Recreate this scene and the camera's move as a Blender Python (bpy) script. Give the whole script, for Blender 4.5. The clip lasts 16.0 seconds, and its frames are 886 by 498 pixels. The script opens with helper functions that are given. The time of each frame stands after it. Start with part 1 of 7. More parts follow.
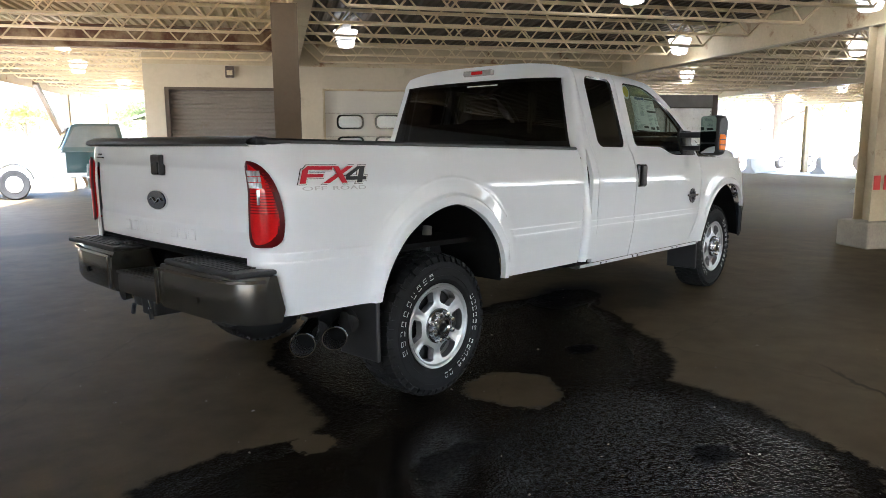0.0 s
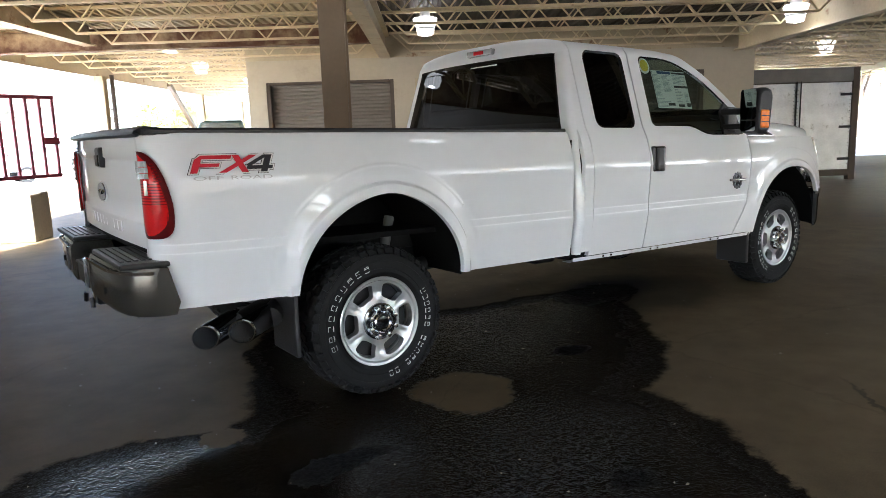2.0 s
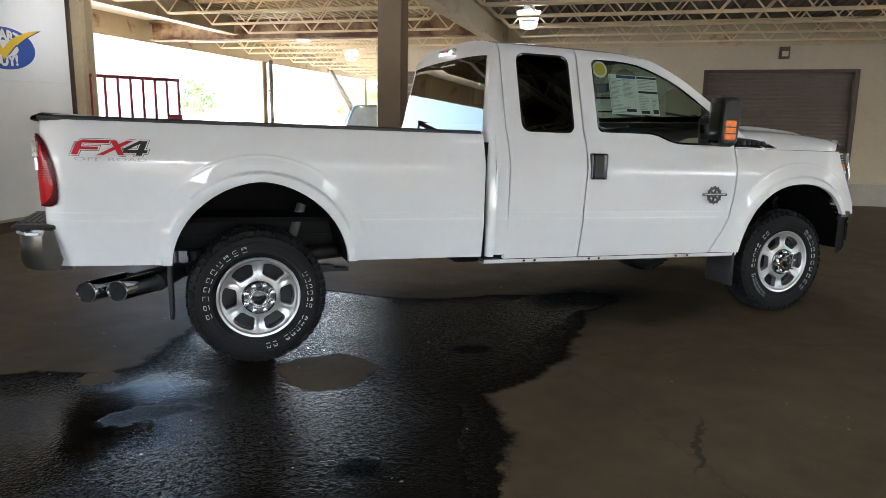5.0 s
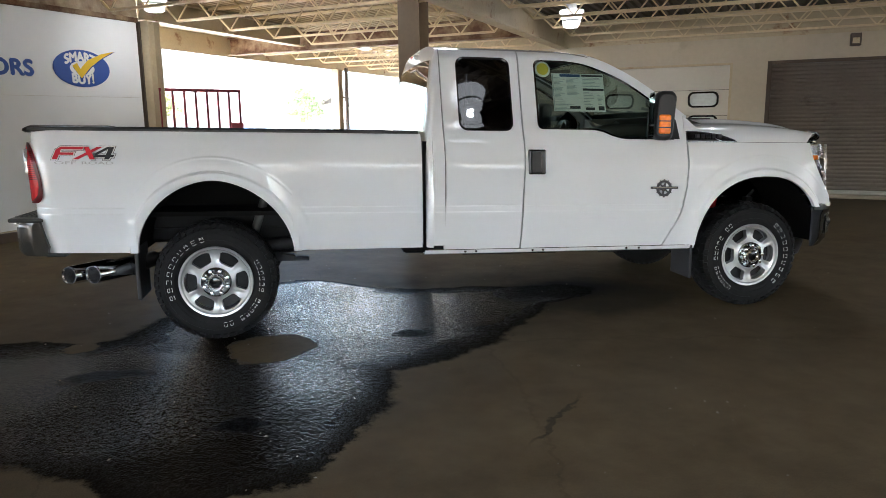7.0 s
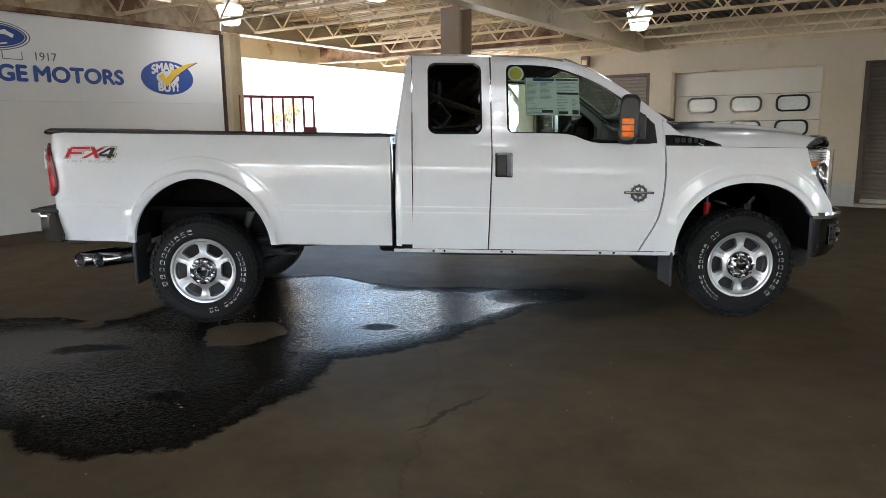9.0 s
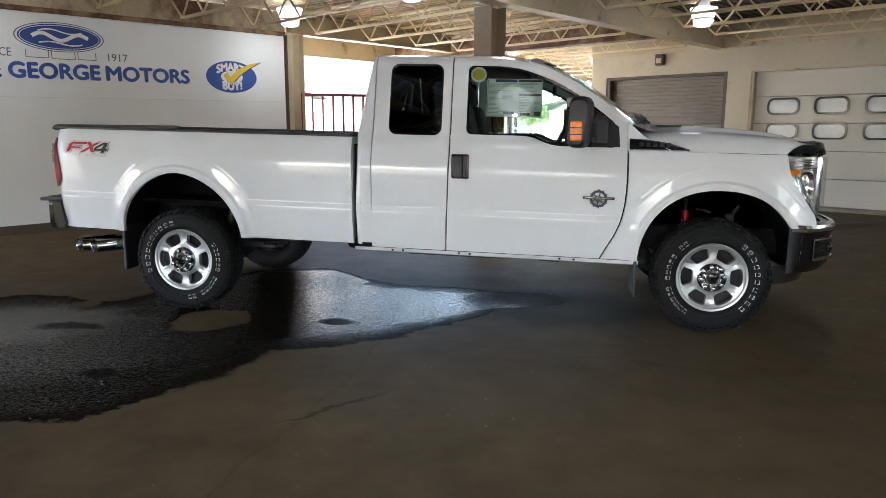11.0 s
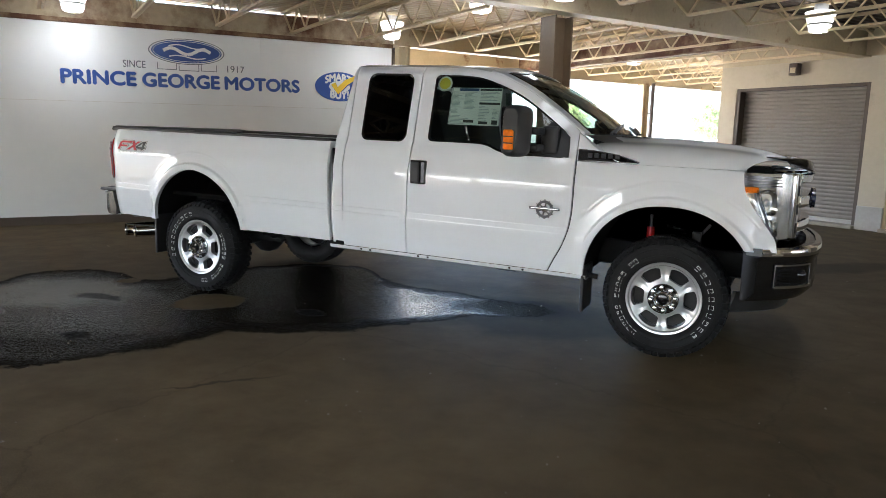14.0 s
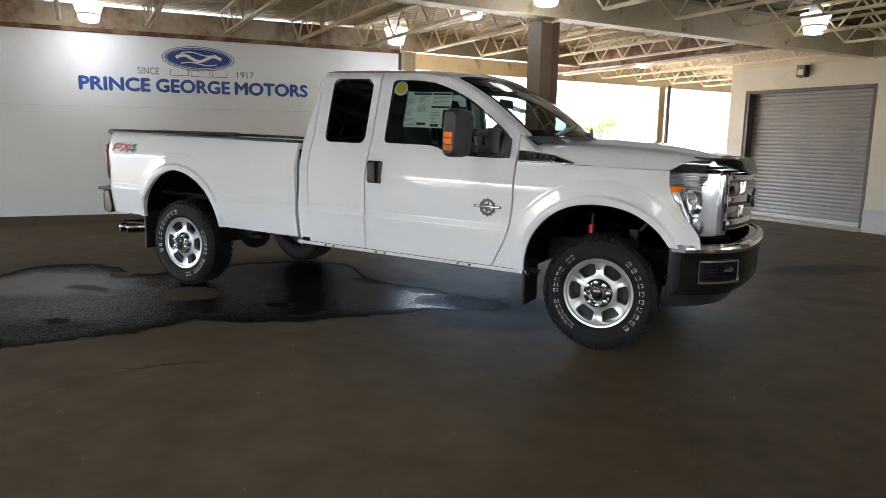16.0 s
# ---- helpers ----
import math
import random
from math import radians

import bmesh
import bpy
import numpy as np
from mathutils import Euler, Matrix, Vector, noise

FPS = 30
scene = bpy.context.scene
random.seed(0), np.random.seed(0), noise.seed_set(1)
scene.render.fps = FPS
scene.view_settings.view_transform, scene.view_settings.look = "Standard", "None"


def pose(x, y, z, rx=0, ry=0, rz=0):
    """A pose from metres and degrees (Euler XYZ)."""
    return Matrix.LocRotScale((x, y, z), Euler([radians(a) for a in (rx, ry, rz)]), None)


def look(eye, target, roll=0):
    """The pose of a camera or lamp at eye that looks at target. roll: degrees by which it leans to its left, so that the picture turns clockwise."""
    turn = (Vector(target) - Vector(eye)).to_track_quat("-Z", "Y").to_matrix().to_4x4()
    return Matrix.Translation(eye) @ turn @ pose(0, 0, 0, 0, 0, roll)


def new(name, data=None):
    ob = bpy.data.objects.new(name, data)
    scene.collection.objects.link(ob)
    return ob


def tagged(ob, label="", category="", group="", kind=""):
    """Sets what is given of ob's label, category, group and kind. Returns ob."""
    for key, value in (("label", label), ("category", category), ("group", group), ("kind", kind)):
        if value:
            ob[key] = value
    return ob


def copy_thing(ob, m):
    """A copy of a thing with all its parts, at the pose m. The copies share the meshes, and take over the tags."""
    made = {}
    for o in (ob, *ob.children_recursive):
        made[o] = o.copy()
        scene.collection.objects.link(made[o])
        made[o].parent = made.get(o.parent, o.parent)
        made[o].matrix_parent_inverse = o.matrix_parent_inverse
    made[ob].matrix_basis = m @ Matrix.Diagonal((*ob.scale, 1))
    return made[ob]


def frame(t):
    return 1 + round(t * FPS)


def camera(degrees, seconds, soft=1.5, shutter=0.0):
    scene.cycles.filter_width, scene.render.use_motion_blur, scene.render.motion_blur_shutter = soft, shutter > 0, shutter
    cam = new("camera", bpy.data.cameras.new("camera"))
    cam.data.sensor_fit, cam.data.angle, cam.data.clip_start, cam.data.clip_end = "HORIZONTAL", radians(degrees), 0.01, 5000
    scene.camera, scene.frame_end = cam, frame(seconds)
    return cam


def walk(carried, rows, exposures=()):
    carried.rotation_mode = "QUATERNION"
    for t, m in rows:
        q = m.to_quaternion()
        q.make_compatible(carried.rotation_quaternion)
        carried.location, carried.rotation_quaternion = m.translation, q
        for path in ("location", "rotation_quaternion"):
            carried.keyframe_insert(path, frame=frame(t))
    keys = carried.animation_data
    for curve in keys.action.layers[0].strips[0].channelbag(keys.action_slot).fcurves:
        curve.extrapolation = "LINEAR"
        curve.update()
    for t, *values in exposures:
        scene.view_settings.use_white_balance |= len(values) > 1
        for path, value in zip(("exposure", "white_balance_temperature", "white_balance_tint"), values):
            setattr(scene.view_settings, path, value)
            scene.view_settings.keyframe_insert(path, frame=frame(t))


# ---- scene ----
cam = camera(65.1, 16.0, soft=0.75)
PATH = [
    (0, (-2.816, -3.561, 1.434), (-1.353, -2.231, 1.13), -0.3),
    (0.5, (-2.571, -3.643, 1.403), (-1.179, -2.252, 1.044), 0.5),
    (1, (-2.343, -3.749, 1.413), (-1.019, -2.289, 1.074), -1.8),
    (1.5, (-2.069, -3.966, 1.408), (-0.811, -2.443, 1.093), -0.1),
    (2, (-1.832, -4.123, 1.39), (-0.682, -2.52, 1.063), -1.9),
    (2.5, (-1.572, -4.243, 1.405), (-0.502, -2.584, 1.083), -1.6),
    (3, (-1.313, -4.481, 1.394), (-0.308, -2.779, 1.088), 0.0),
    (3.2, (-1.196, -4.585, 1.408), (-0.236, -2.862, 1.076), -0.3),
    (5.3, (-0.224, -5.195, 1.438), (0.398, -3.327, 1.086), -0.3),
    (5.5, (-0.139, -5.253, 1.4), (0.458, -3.373, 1.068), -1.3),
    (6, (0.15, -5.377, 1.418), (0.692, -3.482, 1.081), 0.2),
    (6.5, (0.405, -5.56, 1.421), (0.839, -3.638, 1.083), 0.3),
    (7, (0.664, -5.773, 1.433), (1.028, -3.837, 1.082), -0.7),
    (7.5, (0.939, -5.838, 1.421), (1.204, -3.882, 1.097), 0.6),
    (8, (1.198, -5.907, 1.427), (1.379, -3.941, 1.104), -0.7),
    (8.5, (1.523, -6.032, 1.431), (1.588, -4.06, 1.101), -0.2),
    (9, (1.761, -6.06, 1.41), (1.772, -4.088, 1.077), -0.6),
    (9.2, (1.879, -6.051, 1.412), (1.872, -4.078, 1.084), -0.1),
    (11.3, (3.107, -5.985, 1.428), (2.73, -4.051, 1.084), -0.3),
    (11.5, (3.246, -5.976, 1.427), (2.828, -4.051, 1.08), -0.4),
    (12, (3.586, -5.968, 1.427), (3.066, -4.065, 1.092), 0.8),
    (12.5, (3.806, -5.913, 1.426), (3.232, -4.032, 1.066), -0.9),
    (13, (4.031, -5.818, 1.435), (3.384, -3.953, 1.108), 0.3),
    (13.5, (4.302, -5.731, 1.425), (3.576, -3.894, 1.11), 0.6),
    (14, (4.528, -5.671, 1.421), (3.715, -3.871, 1.106), 1.4),
    (14.5, (4.683, -5.764, 1.417), (3.875, -3.96, 1.114), 1.0),
    (15, (4.852, -5.793, 1.442), (4.033, -3.99, 1.155), -0.1),
    (15.5, (5.067, -5.697, 1.431), (4.225, -3.908, 1.129), 1.6),
    (16, (5.231, -5.632, 1.423), (4.317, -3.88, 1.115), 1.3),
]
walk(cam, [(t, look(eye, target, roll)) for t, eye, target, roll in PATH], [(0.0, 3.94, 5660, 10), (16.0, 3.94, 5660, 10)])


# ---- sky, sun ----
world = bpy.data.worlds.new("sky")
scene.world = world
world.use_nodes = True
wn = world.node_tree.nodes
sky = wn.new("ShaderNodeTexSky")
sky.sky_type, sky.sun_disc = "NISHITA", False
sky.sun_elevation, sky.sun_rotation = radians(50), radians(222)
sky.air_density, sky.dust_density, sky.ozone_density = 1.0, 3.0, 1.0
world.node_tree.links.new(sky.outputs["Color"], wn["Background"].inputs["Color"])
wn["Background"].inputs["Strength"].default_value = 0.15
SUN_AZ, SUN_EL = 222.0, 50.0
sun = new("sun", bpy.data.lights.new("sun", "SUN"))
sun.data.energy, sun.data.angle, sun.data.color = 5.0, radians(0.6), (1.0, 0.95, 0.87)
_to = Vector((math.sin(radians(SUN_AZ)) * math.cos(radians(SUN_EL)), math.cos(radians(SUN_AZ)) * math.cos(radians(SUN_EL)), math.sin(radians(SUN_EL))))
sun.matrix_basis = look(_to * 50, (0, 0, 0))


# ---- materials ----
def material(name, colour, rough=0.5, metal=0.0, vary=0.1, scale=3.0, bump=0.0, bump_scale=60.0, coat=0.0, stain=None, stain_amount=0.0, random_tint=0.0, rough_vary=0.0, spec=0.5):
    """Principled surface with colour variation at two scales, fine relief and optional stains."""
    m = bpy.data.materials.new(name)
    m.use_nodes = True
    n, l = m.node_tree.nodes, m.node_tree.links
    b = n["Principled BSDF"]
    b.inputs["Roughness"].default_value, b.inputs["Metallic"].default_value = rough, metal
    b.inputs["Specular IOR Level"].default_value = spec
    if coat:
        b.inputs["Coat Weight"].default_value, b.inputs["Coat Roughness"].default_value, b.inputs["Coat IOR"].default_value = coat, 0.012, 1.68
    tc = n.new("ShaderNodeNewGeometry") if random_tint < 0 else n.new("ShaderNodeTexCoord")
    coord = tc.outputs["Object"] if random_tint >= 0 else tc.outputs["Position"]
    big, fine = n.new("ShaderNodeTexNoise"), n.new("ShaderNodeTexNoise")
    big.inputs["Scale"].default_value, big.inputs["Detail"].default_value = scale, 5
    fine.inputs["Scale"].default_value, fine.inputs["Detail"].default_value = scale * 14, 4
    l.new(coord, big.inputs["Vector"])
    l.new(coord, fine.inputs["Vector"])
    mix = n.new("ShaderNodeMath")
    mix.operation = "MULTIPLY_ADD"
    l.new(fine.outputs["Fac"], mix.inputs[0])
    mix.inputs[1].default_value = 0.5
    l.new(big.outputs["Fac"], mix.inputs[2])
    ramp = n.new("ShaderNodeMapRange")
    ramp.inputs["From Min"].default_value, ramp.inputs["From Max"].default_value = 0.45, 1.05
    ramp.inputs["To Min"].default_value, ramp.inputs["To Max"].default_value = 1 - vary, 1 + vary
    l.new(mix.outputs[0], ramp.inputs["Value"])
    mul = n.new("ShaderNodeMix")
    mul.data_type, mul.blend_type = "RGBA", "MULTIPLY"
    mul.inputs["Factor"].default_value = 1
    mul.inputs["A"].default_value = (*colour, 1)
    l.new(ramp.outputs["Result"], mul.inputs["B"])
    out = mul.outputs["Result"]
    if stain is not None:
        st = n.new("ShaderNodeTexNoise")
        st.inputs["Scale"].default_value, st.inputs["Detail"].default_value, st.inputs["Roughness"].default_value = scale * 1.7, 7, 0.65
        l.new(coord, st.inputs["Vector"])
        sr = n.new("ShaderNodeMapRange")
        sr.inputs["From Min"].default_value, sr.inputs["From Max"].default_value = 0.62 - 0.2 * stain_amount, 0.72 - 0.1 * stain_amount
        l.new(st.outputs["Fac"], sr.inputs["Value"])
        sm = n.new("ShaderNodeMix")
        sm.data_type = "RGBA"
        l.new(sr.outputs["Result"], sm.inputs["Factor"])
        l.new(out, sm.inputs["A"])
        sm.inputs["B"].default_value = (*stain, 1)
        out = sm.outputs["Result"]
    if random_tint > 0:
        oi = n.new("ShaderNodeObjectInfo")
        rr = n.new("ShaderNodeMapRange")
        rr.inputs["To Min"].default_value, rr.inputs["To Max"].default_value = 1 - random_tint, 1 + random_tint
        l.new(oi.outputs["Random"], rr.inputs["Value"])
        rm = n.new("ShaderNodeMix")
        rm.data_type, rm.blend_type = "RGBA", "MULTIPLY"
        rm.inputs["Factor"].default_value = 1
        l.new(out, rm.inputs["A"])
        l.new(rr.outputs["Result"], rm.inputs["B"])
        out = rm.outputs["Result"]
    l.new(out, b.inputs["Base Color"])
    if rough_vary:
        rv = n.new("ShaderNodeMapRange")
        rv.inputs["To Min"].default_value, rv.inputs["To Max"].default_value = max(0.02, rough - rough_vary), min(1, rough + rough_vary)
        l.new(big.outputs["Fac"], rv.inputs["Value"])
        l.new(rv.outputs["Result"], b.inputs["Roughness"])
    if bump:
        bn, bp = n.new("ShaderNodeTexNoise"), n.new("ShaderNodeBump")
        bn.inputs["Scale"].default_value, bn.inputs["Detail"].default_value = bump_scale, 3
        l.new(coord, bn.inputs["Vector"])
        l.new(bn.outputs["Fac"], bp.inputs["Height"])
        bp.inputs["Strength"].default_value, bp.inputs["Distance"].default_value = bump, 0.01
        l.new(bp.outputs["Normal"], b.inputs["Normal"])
    return m


def glow(name, colour, strength):
    m = bpy.data.materials.new(name)
    m.use_nodes = True
    b = m.node_tree.nodes["Principled BSDF"]
    b.inputs["Base Color"].default_value = (0.9, 0.9, 0.88, 1)
    b.inputs["Emission Color"].default_value, b.inputs["Emission Strength"].default_value = (*colour, 1), strength
    return m


def glass(name, tint, ior=1.5, rough=0.0):
    """Thin pane: tinted clear body under a Fresnel gloss."""
    m = bpy.data.materials.new(name)
    m.use_nodes = True
    n, l = m.node_tree.nodes, m.node_tree.links
    n.remove(n["Principled BSDF"])
    tr, gl, lw, mx = n.new("ShaderNodeBsdfTransparent"), n.new("ShaderNodeBsdfGlossy"), n.new("ShaderNodeLayerWeight"), n.new("ShaderNodeMixShader")
    tr.inputs["Color"].default_value = (*tint, 1)
    gl.inputs["Roughness"].default_value = rough
    pw, ma = n.new("ShaderNodeMath"), n.new("ShaderNodeMath")
    pw.operation, ma.operation = "POWER", "MULTIPLY_ADD"
    l.new(lw.outputs["Facing"], pw.inputs[0])
    lw.inputs["Blend"].default_value = 0.5
    pw.inputs[1].default_value = 4.5
    l.new(pw.outputs[0], ma.inputs[0])
    ma.inputs[1].default_value, ma.inputs[2].default_value = 0.85, 0.036
    l.new(ma.outputs[0], mx.inputs["Fac"])
    l.new(tr.outputs["BSDF"], mx.inputs[1])
    l.new(gl.outputs["BSDF"], mx.inputs[2])
    l.new(mx.outputs["Shader"], n["Material Output"].inputs["Surface"])
    return m


WHITE = material("truck white paint", (0.82, 0.845, 0.875), 0.6, vary=0.01, coat=1.0, spec=0.08)
BLACK_TRIM = material("black trim plastic", (0.018, 0.018, 0.019), 0.42, vary=0.2, bump=0.12, bump_scale=350)
GLOSS_BLACK = material("gloss black", (0.01, 0.01, 0.011), 0.12, vary=0.1)
SMOKE_PLASTIC = material("smoked black plastic", (0.006, 0.006, 0.007), 0.16, vary=0.1, spec=0.15)
DARK = material("dark underbody", (0.006, 0.006, 0.006), 0.8, vary=0.3, bump=0.2, spec=0.12)
FRAME_BLACK = material("black frame coating", (0.011, 0.011, 0.012), 0.6, vary=0.3, scale=6, bump=0.2, spec=0.2)
BADGE_METAL = material("dark badge metal", (0.055, 0.055, 0.06), 0.35, 0.5, vary=0.2, scale=30)
BUMPER_DARK = material("dark bumper metal", (0.072, 0.067, 0.058), 0.25, 0.7, vary=0.15, scale=5)
STEEL_DARK = material("dark steel", (0.03, 0.03, 0.031), 0.55, 0.5, vary=0.3, scale=8)
RUBBER = material("tyre rubber", (0.010, 0.010, 0.0105), 0.7, vary=0.3, scale=6, bump=0.2, bump_scale=160, spec=0.25)
ALLOY = material("silver alloy", (0.62, 0.63, 0.64), 0.30, 0.66, vary=0.06, scale=6)
ALLOY_GREY = material("grey alloy pocket", (0.26, 0.26, 0.27), 0.45, 0.4, vary=0.15, scale=8)
RED_DARK = material("dark red lens rib", (0.20, 0.002, 0.004), 0.4, vary=0.2, scale=30, coat=0.3, spec=0.1)
DARK_CHROME = material("dark chrome", (0.20, 0.205, 0.21), 0.12, 1.0, vary=0.15, scale=30)
CHROME = material("chrome", (0.78, 0.79, 0.8), 0.06, 1.0, vary=0.02)
SMOKED = material("dark chrome", (0.085, 0.086, 0.092), 0.12, 0.9, vary=0.1)
RED_LENS = material("red lens", (0.55, 0.004, 0.005), 0.30, vary=0.25, scale=16, coat=0.35, spec=0.1)
LENS_EDGE = material("dark red lens edge", (0.08, 0.002, 0.003), 0.3, vary=0.2, scale=30, spec=0.2)
AMBER = material("amber lens", (0.95, 0.22, 0.004), 0.3, vary=0.25, scale=40, coat=0.35, spec=0.1)
LAMP_BOWL = material("headlamp inner shell", (0.92, 0.93, 0.94), 0.16, 0.8, vary=0.12, scale=9)
CLEAR_LENS = material("clear lamp lens", (0.72, 0.73, 0.74), 0.1, 0.5, vary=0.25, scale=22, coat=1.0)
WHITE_MARK = material("white raised lettering", (0.75, 0.75, 0.73), 0.6, vary=0.06)
DECAL_RED = material("red decal", (0.55, 0.012, 0.03), 0.35, vary=0.06, scale=40)
DECAL_BLACK = material("black decal", (0.02, 0.02, 0.024), 0.35, vary=0.1)
DECAL_PALE = material("pale grey decal", (0.50, 0.50, 0.51), 0.35, vary=0.05)
EMBLEM_BLUE = material("emblem dark blue", (0.02, 0.03, 0.075), 0.15, vary=0.1, coat=1.0)
SHOCK_RED = material("red shock reservoir", (0.5, 0.01, 0.012), 0.25, vary=0.05, coat=1.0)
SEAT = material("dark grey seat cloth", (0.035, 0.035, 0.037), 0.85, vary=0.2, bump=0.3, bump_scale=220)
DASH = material("dark dashboard", (0.03, 0.03, 0.032), 0.6, vary=0.15, bump=0.2, bump_scale=200)
PAPER = material("window sticker paper", (0.86, 0.90, 0.87), 0.6, vary=0.04)
PAPER_GREY = material("sticker grey print", (0.36, 0.42, 0.43), 0.6, vary=0.1)
PAPER_BLUE = material("sticker blue print", (0.03, 0.08, 0.20), 0.6, vary=0.1)
PAPER_INK = material("sticker black print", (0.03, 0.04, 0.04), 0.6, vary=0.1)
STICKER_YELLOW = material("yellow sticker", (0.75, 0.62, 0.05), 0.5, vary=0.1)
DARK_GLASS = glass("privacy glass", (0.035, 0.036, 0.038))
SIDE_GLASS = glass("side glass", (0.62, 0.70, 0.66))
SCREEN_GLASS = glass("windscreen glass", (0.55, 0.64, 0.60))
LAMP_GLASS = glass("lamp cover", (0.92, 0.93, 0.93))
MIRROR = material("mirror glass", (0.5, 0.51, 0.53), 0.02, 1.0, vary=0.0)

WALL_PAINT = material("cream painted wall", (0.46, 0.395, 0.285), 0.75, vary=0.08, scale=0.9, bump=0.15, bump_scale=45, stain=(0.40, 0.34, 0.24), stain_amount=0.1)
WALL_BASE = material("grey wall base", (0.36, 0.34, 0.30), 0.8, vary=0.15, scale=1.5, bump=0.2)
STEEL_TAN = material("tan painted steel", (0.46, 0.375, 0.235), 0.55, vary=0.14, scale=1.6, stain=(0.20, 0.085, 0.03), stain_amount=0.12, bump=0.1)
STEEL_COLUMN = material("brown painted steel", (0.115, 0.076, 0.04), 0.55, vary=0.14, scale=1.6, stain=(0.12, 0.06, 0.03), stain_amount=0.1, bump=0.1)
RUSTY = material("rusted steel", (0.34, 0.25, 0.14), 0.7, vary=0.3, scale=1.3, stain=(0.10, 0.036, 0.012), stain_amount=1.5, bump=0.3)
STEEL_STAINED = material("rust stained tan steel", (0.46, 0.38, 0.25), 0.6, vary=0.25, scale=0.7, stain=(0.14, 0.058, 0.022), stain_amount=0.85, bump=0.1)
JOIST_PAINT = material("cream painted joist", (0.62, 0.50, 0.30), 0.55, vary=0.2, scale=1.2, stain=(0.24, 0.13, 0.06), stain_amount=0.05)
DECK = material("corrugated roof deck", (0.54, 0.43, 0.265), 0.6, vary=0.25, scale=0.5, stain=(0.26, 0.18, 0.1), stain_amount=0.15)
DECK_DARKER = material("dark brown roof deck", (0.10, 0.072, 0.047), 0.65, vary=0.3, scale=0.5, stain=(0.06, 0.045, 0.032), stain_amount=0.3)
SOFFIT = material("white soffit", (0.78, 0.74, 0.66), 0.6, vary=0.08, scale=0.8, stain=(0.5, 0.4, 0.28), stain_amount=0.1)
PANEL_WHITE = material("white sign panel", (0.83, 0.84, 0.83), 0.5, vary=0.025, scale=0.5, spec=0.25)
TIP_INNER = material("exhaust tip inner wall", (0.30, 0.30, 0.31), 0.25, 0.8, vary=0.2, scale=20)
SIGN_BLUE = material("sign blue", (0.035, 0.09, 0.36), 0.5, vary=0.08, scale=3)
SIGN_NAVY = material("sign navy", (0.022, 0.065, 0.27), 0.5, vary=0.06, scale=3)
SIGN_GREY = material("sign grey", (0.14, 0.15, 0.17), 0.5, vary=0.06)
SIGN_WHITE = material("sign white", (0.80, 0.80, 0.79), 0.5, vary=0.03)
SIGN_YELLOW = material("sign yellow", (0.80, 0.55, 0.02), 0.5, vary=0.06)
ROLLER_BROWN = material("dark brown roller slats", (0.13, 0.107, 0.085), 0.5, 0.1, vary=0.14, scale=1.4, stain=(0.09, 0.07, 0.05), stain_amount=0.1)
ROLLER = material("brown grey roller slats", (0.185, 0.16, 0.13), 0.5, 0.15, vary=0.14, scale=1.4, stain=(0.18, 0.14, 0.1), stain_amount=0.1)
JAMB = material("brown door jamb", (0.075, 0.054, 0.036), 0.6, vary=0.2, scale=2)
DOOR_WHITE = material("off white door panel", (0.54, 0.50, 0.42), 0.5, vary=0.05, scale=1.2)
CONCRETE = material("weathered concrete", (0.28, 0.235, 0.175), 0.85, vary=0.22, scale=2.2, bump=0.5, bump_scale=30, stain=(0.2, 0.17, 0.13), stain_amount=0.2)
BARRIER = material("pale concrete barrier", (0.55, 0.54, 0.51), 0.85, vary=0.15, scale=2.2, bump=0.4, bump_scale=30)
GATE_RED = material("red painted steel", (0.22, 0.02, 0.03), 0.5, vary=0.2, scale=4)
REFLECT_RED = material("red reflector tape", (0.6, 0.03, 0.02), 0.4, vary=0.08)
GALV = material("galvanised sheet", (0.74, 0.75, 0.74), 0.4, 0.35, vary=0.2, scale=2.5, stain=(0.40, 0.39, 0.36), stain_amount=0.2, bump=0.15, bump_scale=14)
BIN_BLUE = material("blue plastic", (0.05, 0.12, 0.24), 0.5, vary=0.1)
BROWN_BOX = material("dark brown metal", (0.07, 0.05, 0.035), 0.6, vary=0.2)
LAMP_GLOW = glow("lit lamp refractor", (1.0, 0.97, 0.92), 0.42)
LAMP_CORE = glow("lit lamp bowl", (1.0, 0.97, 0.92), 0.40)
LAMP_BULB = glow("lit lamp bulb", (1.0, 0.97, 0.92), 46.0)
LAMP_BODY = material("lamp housing", (0.45, 0.44, 0.42), 0.5, 0.4, vary=0.1)


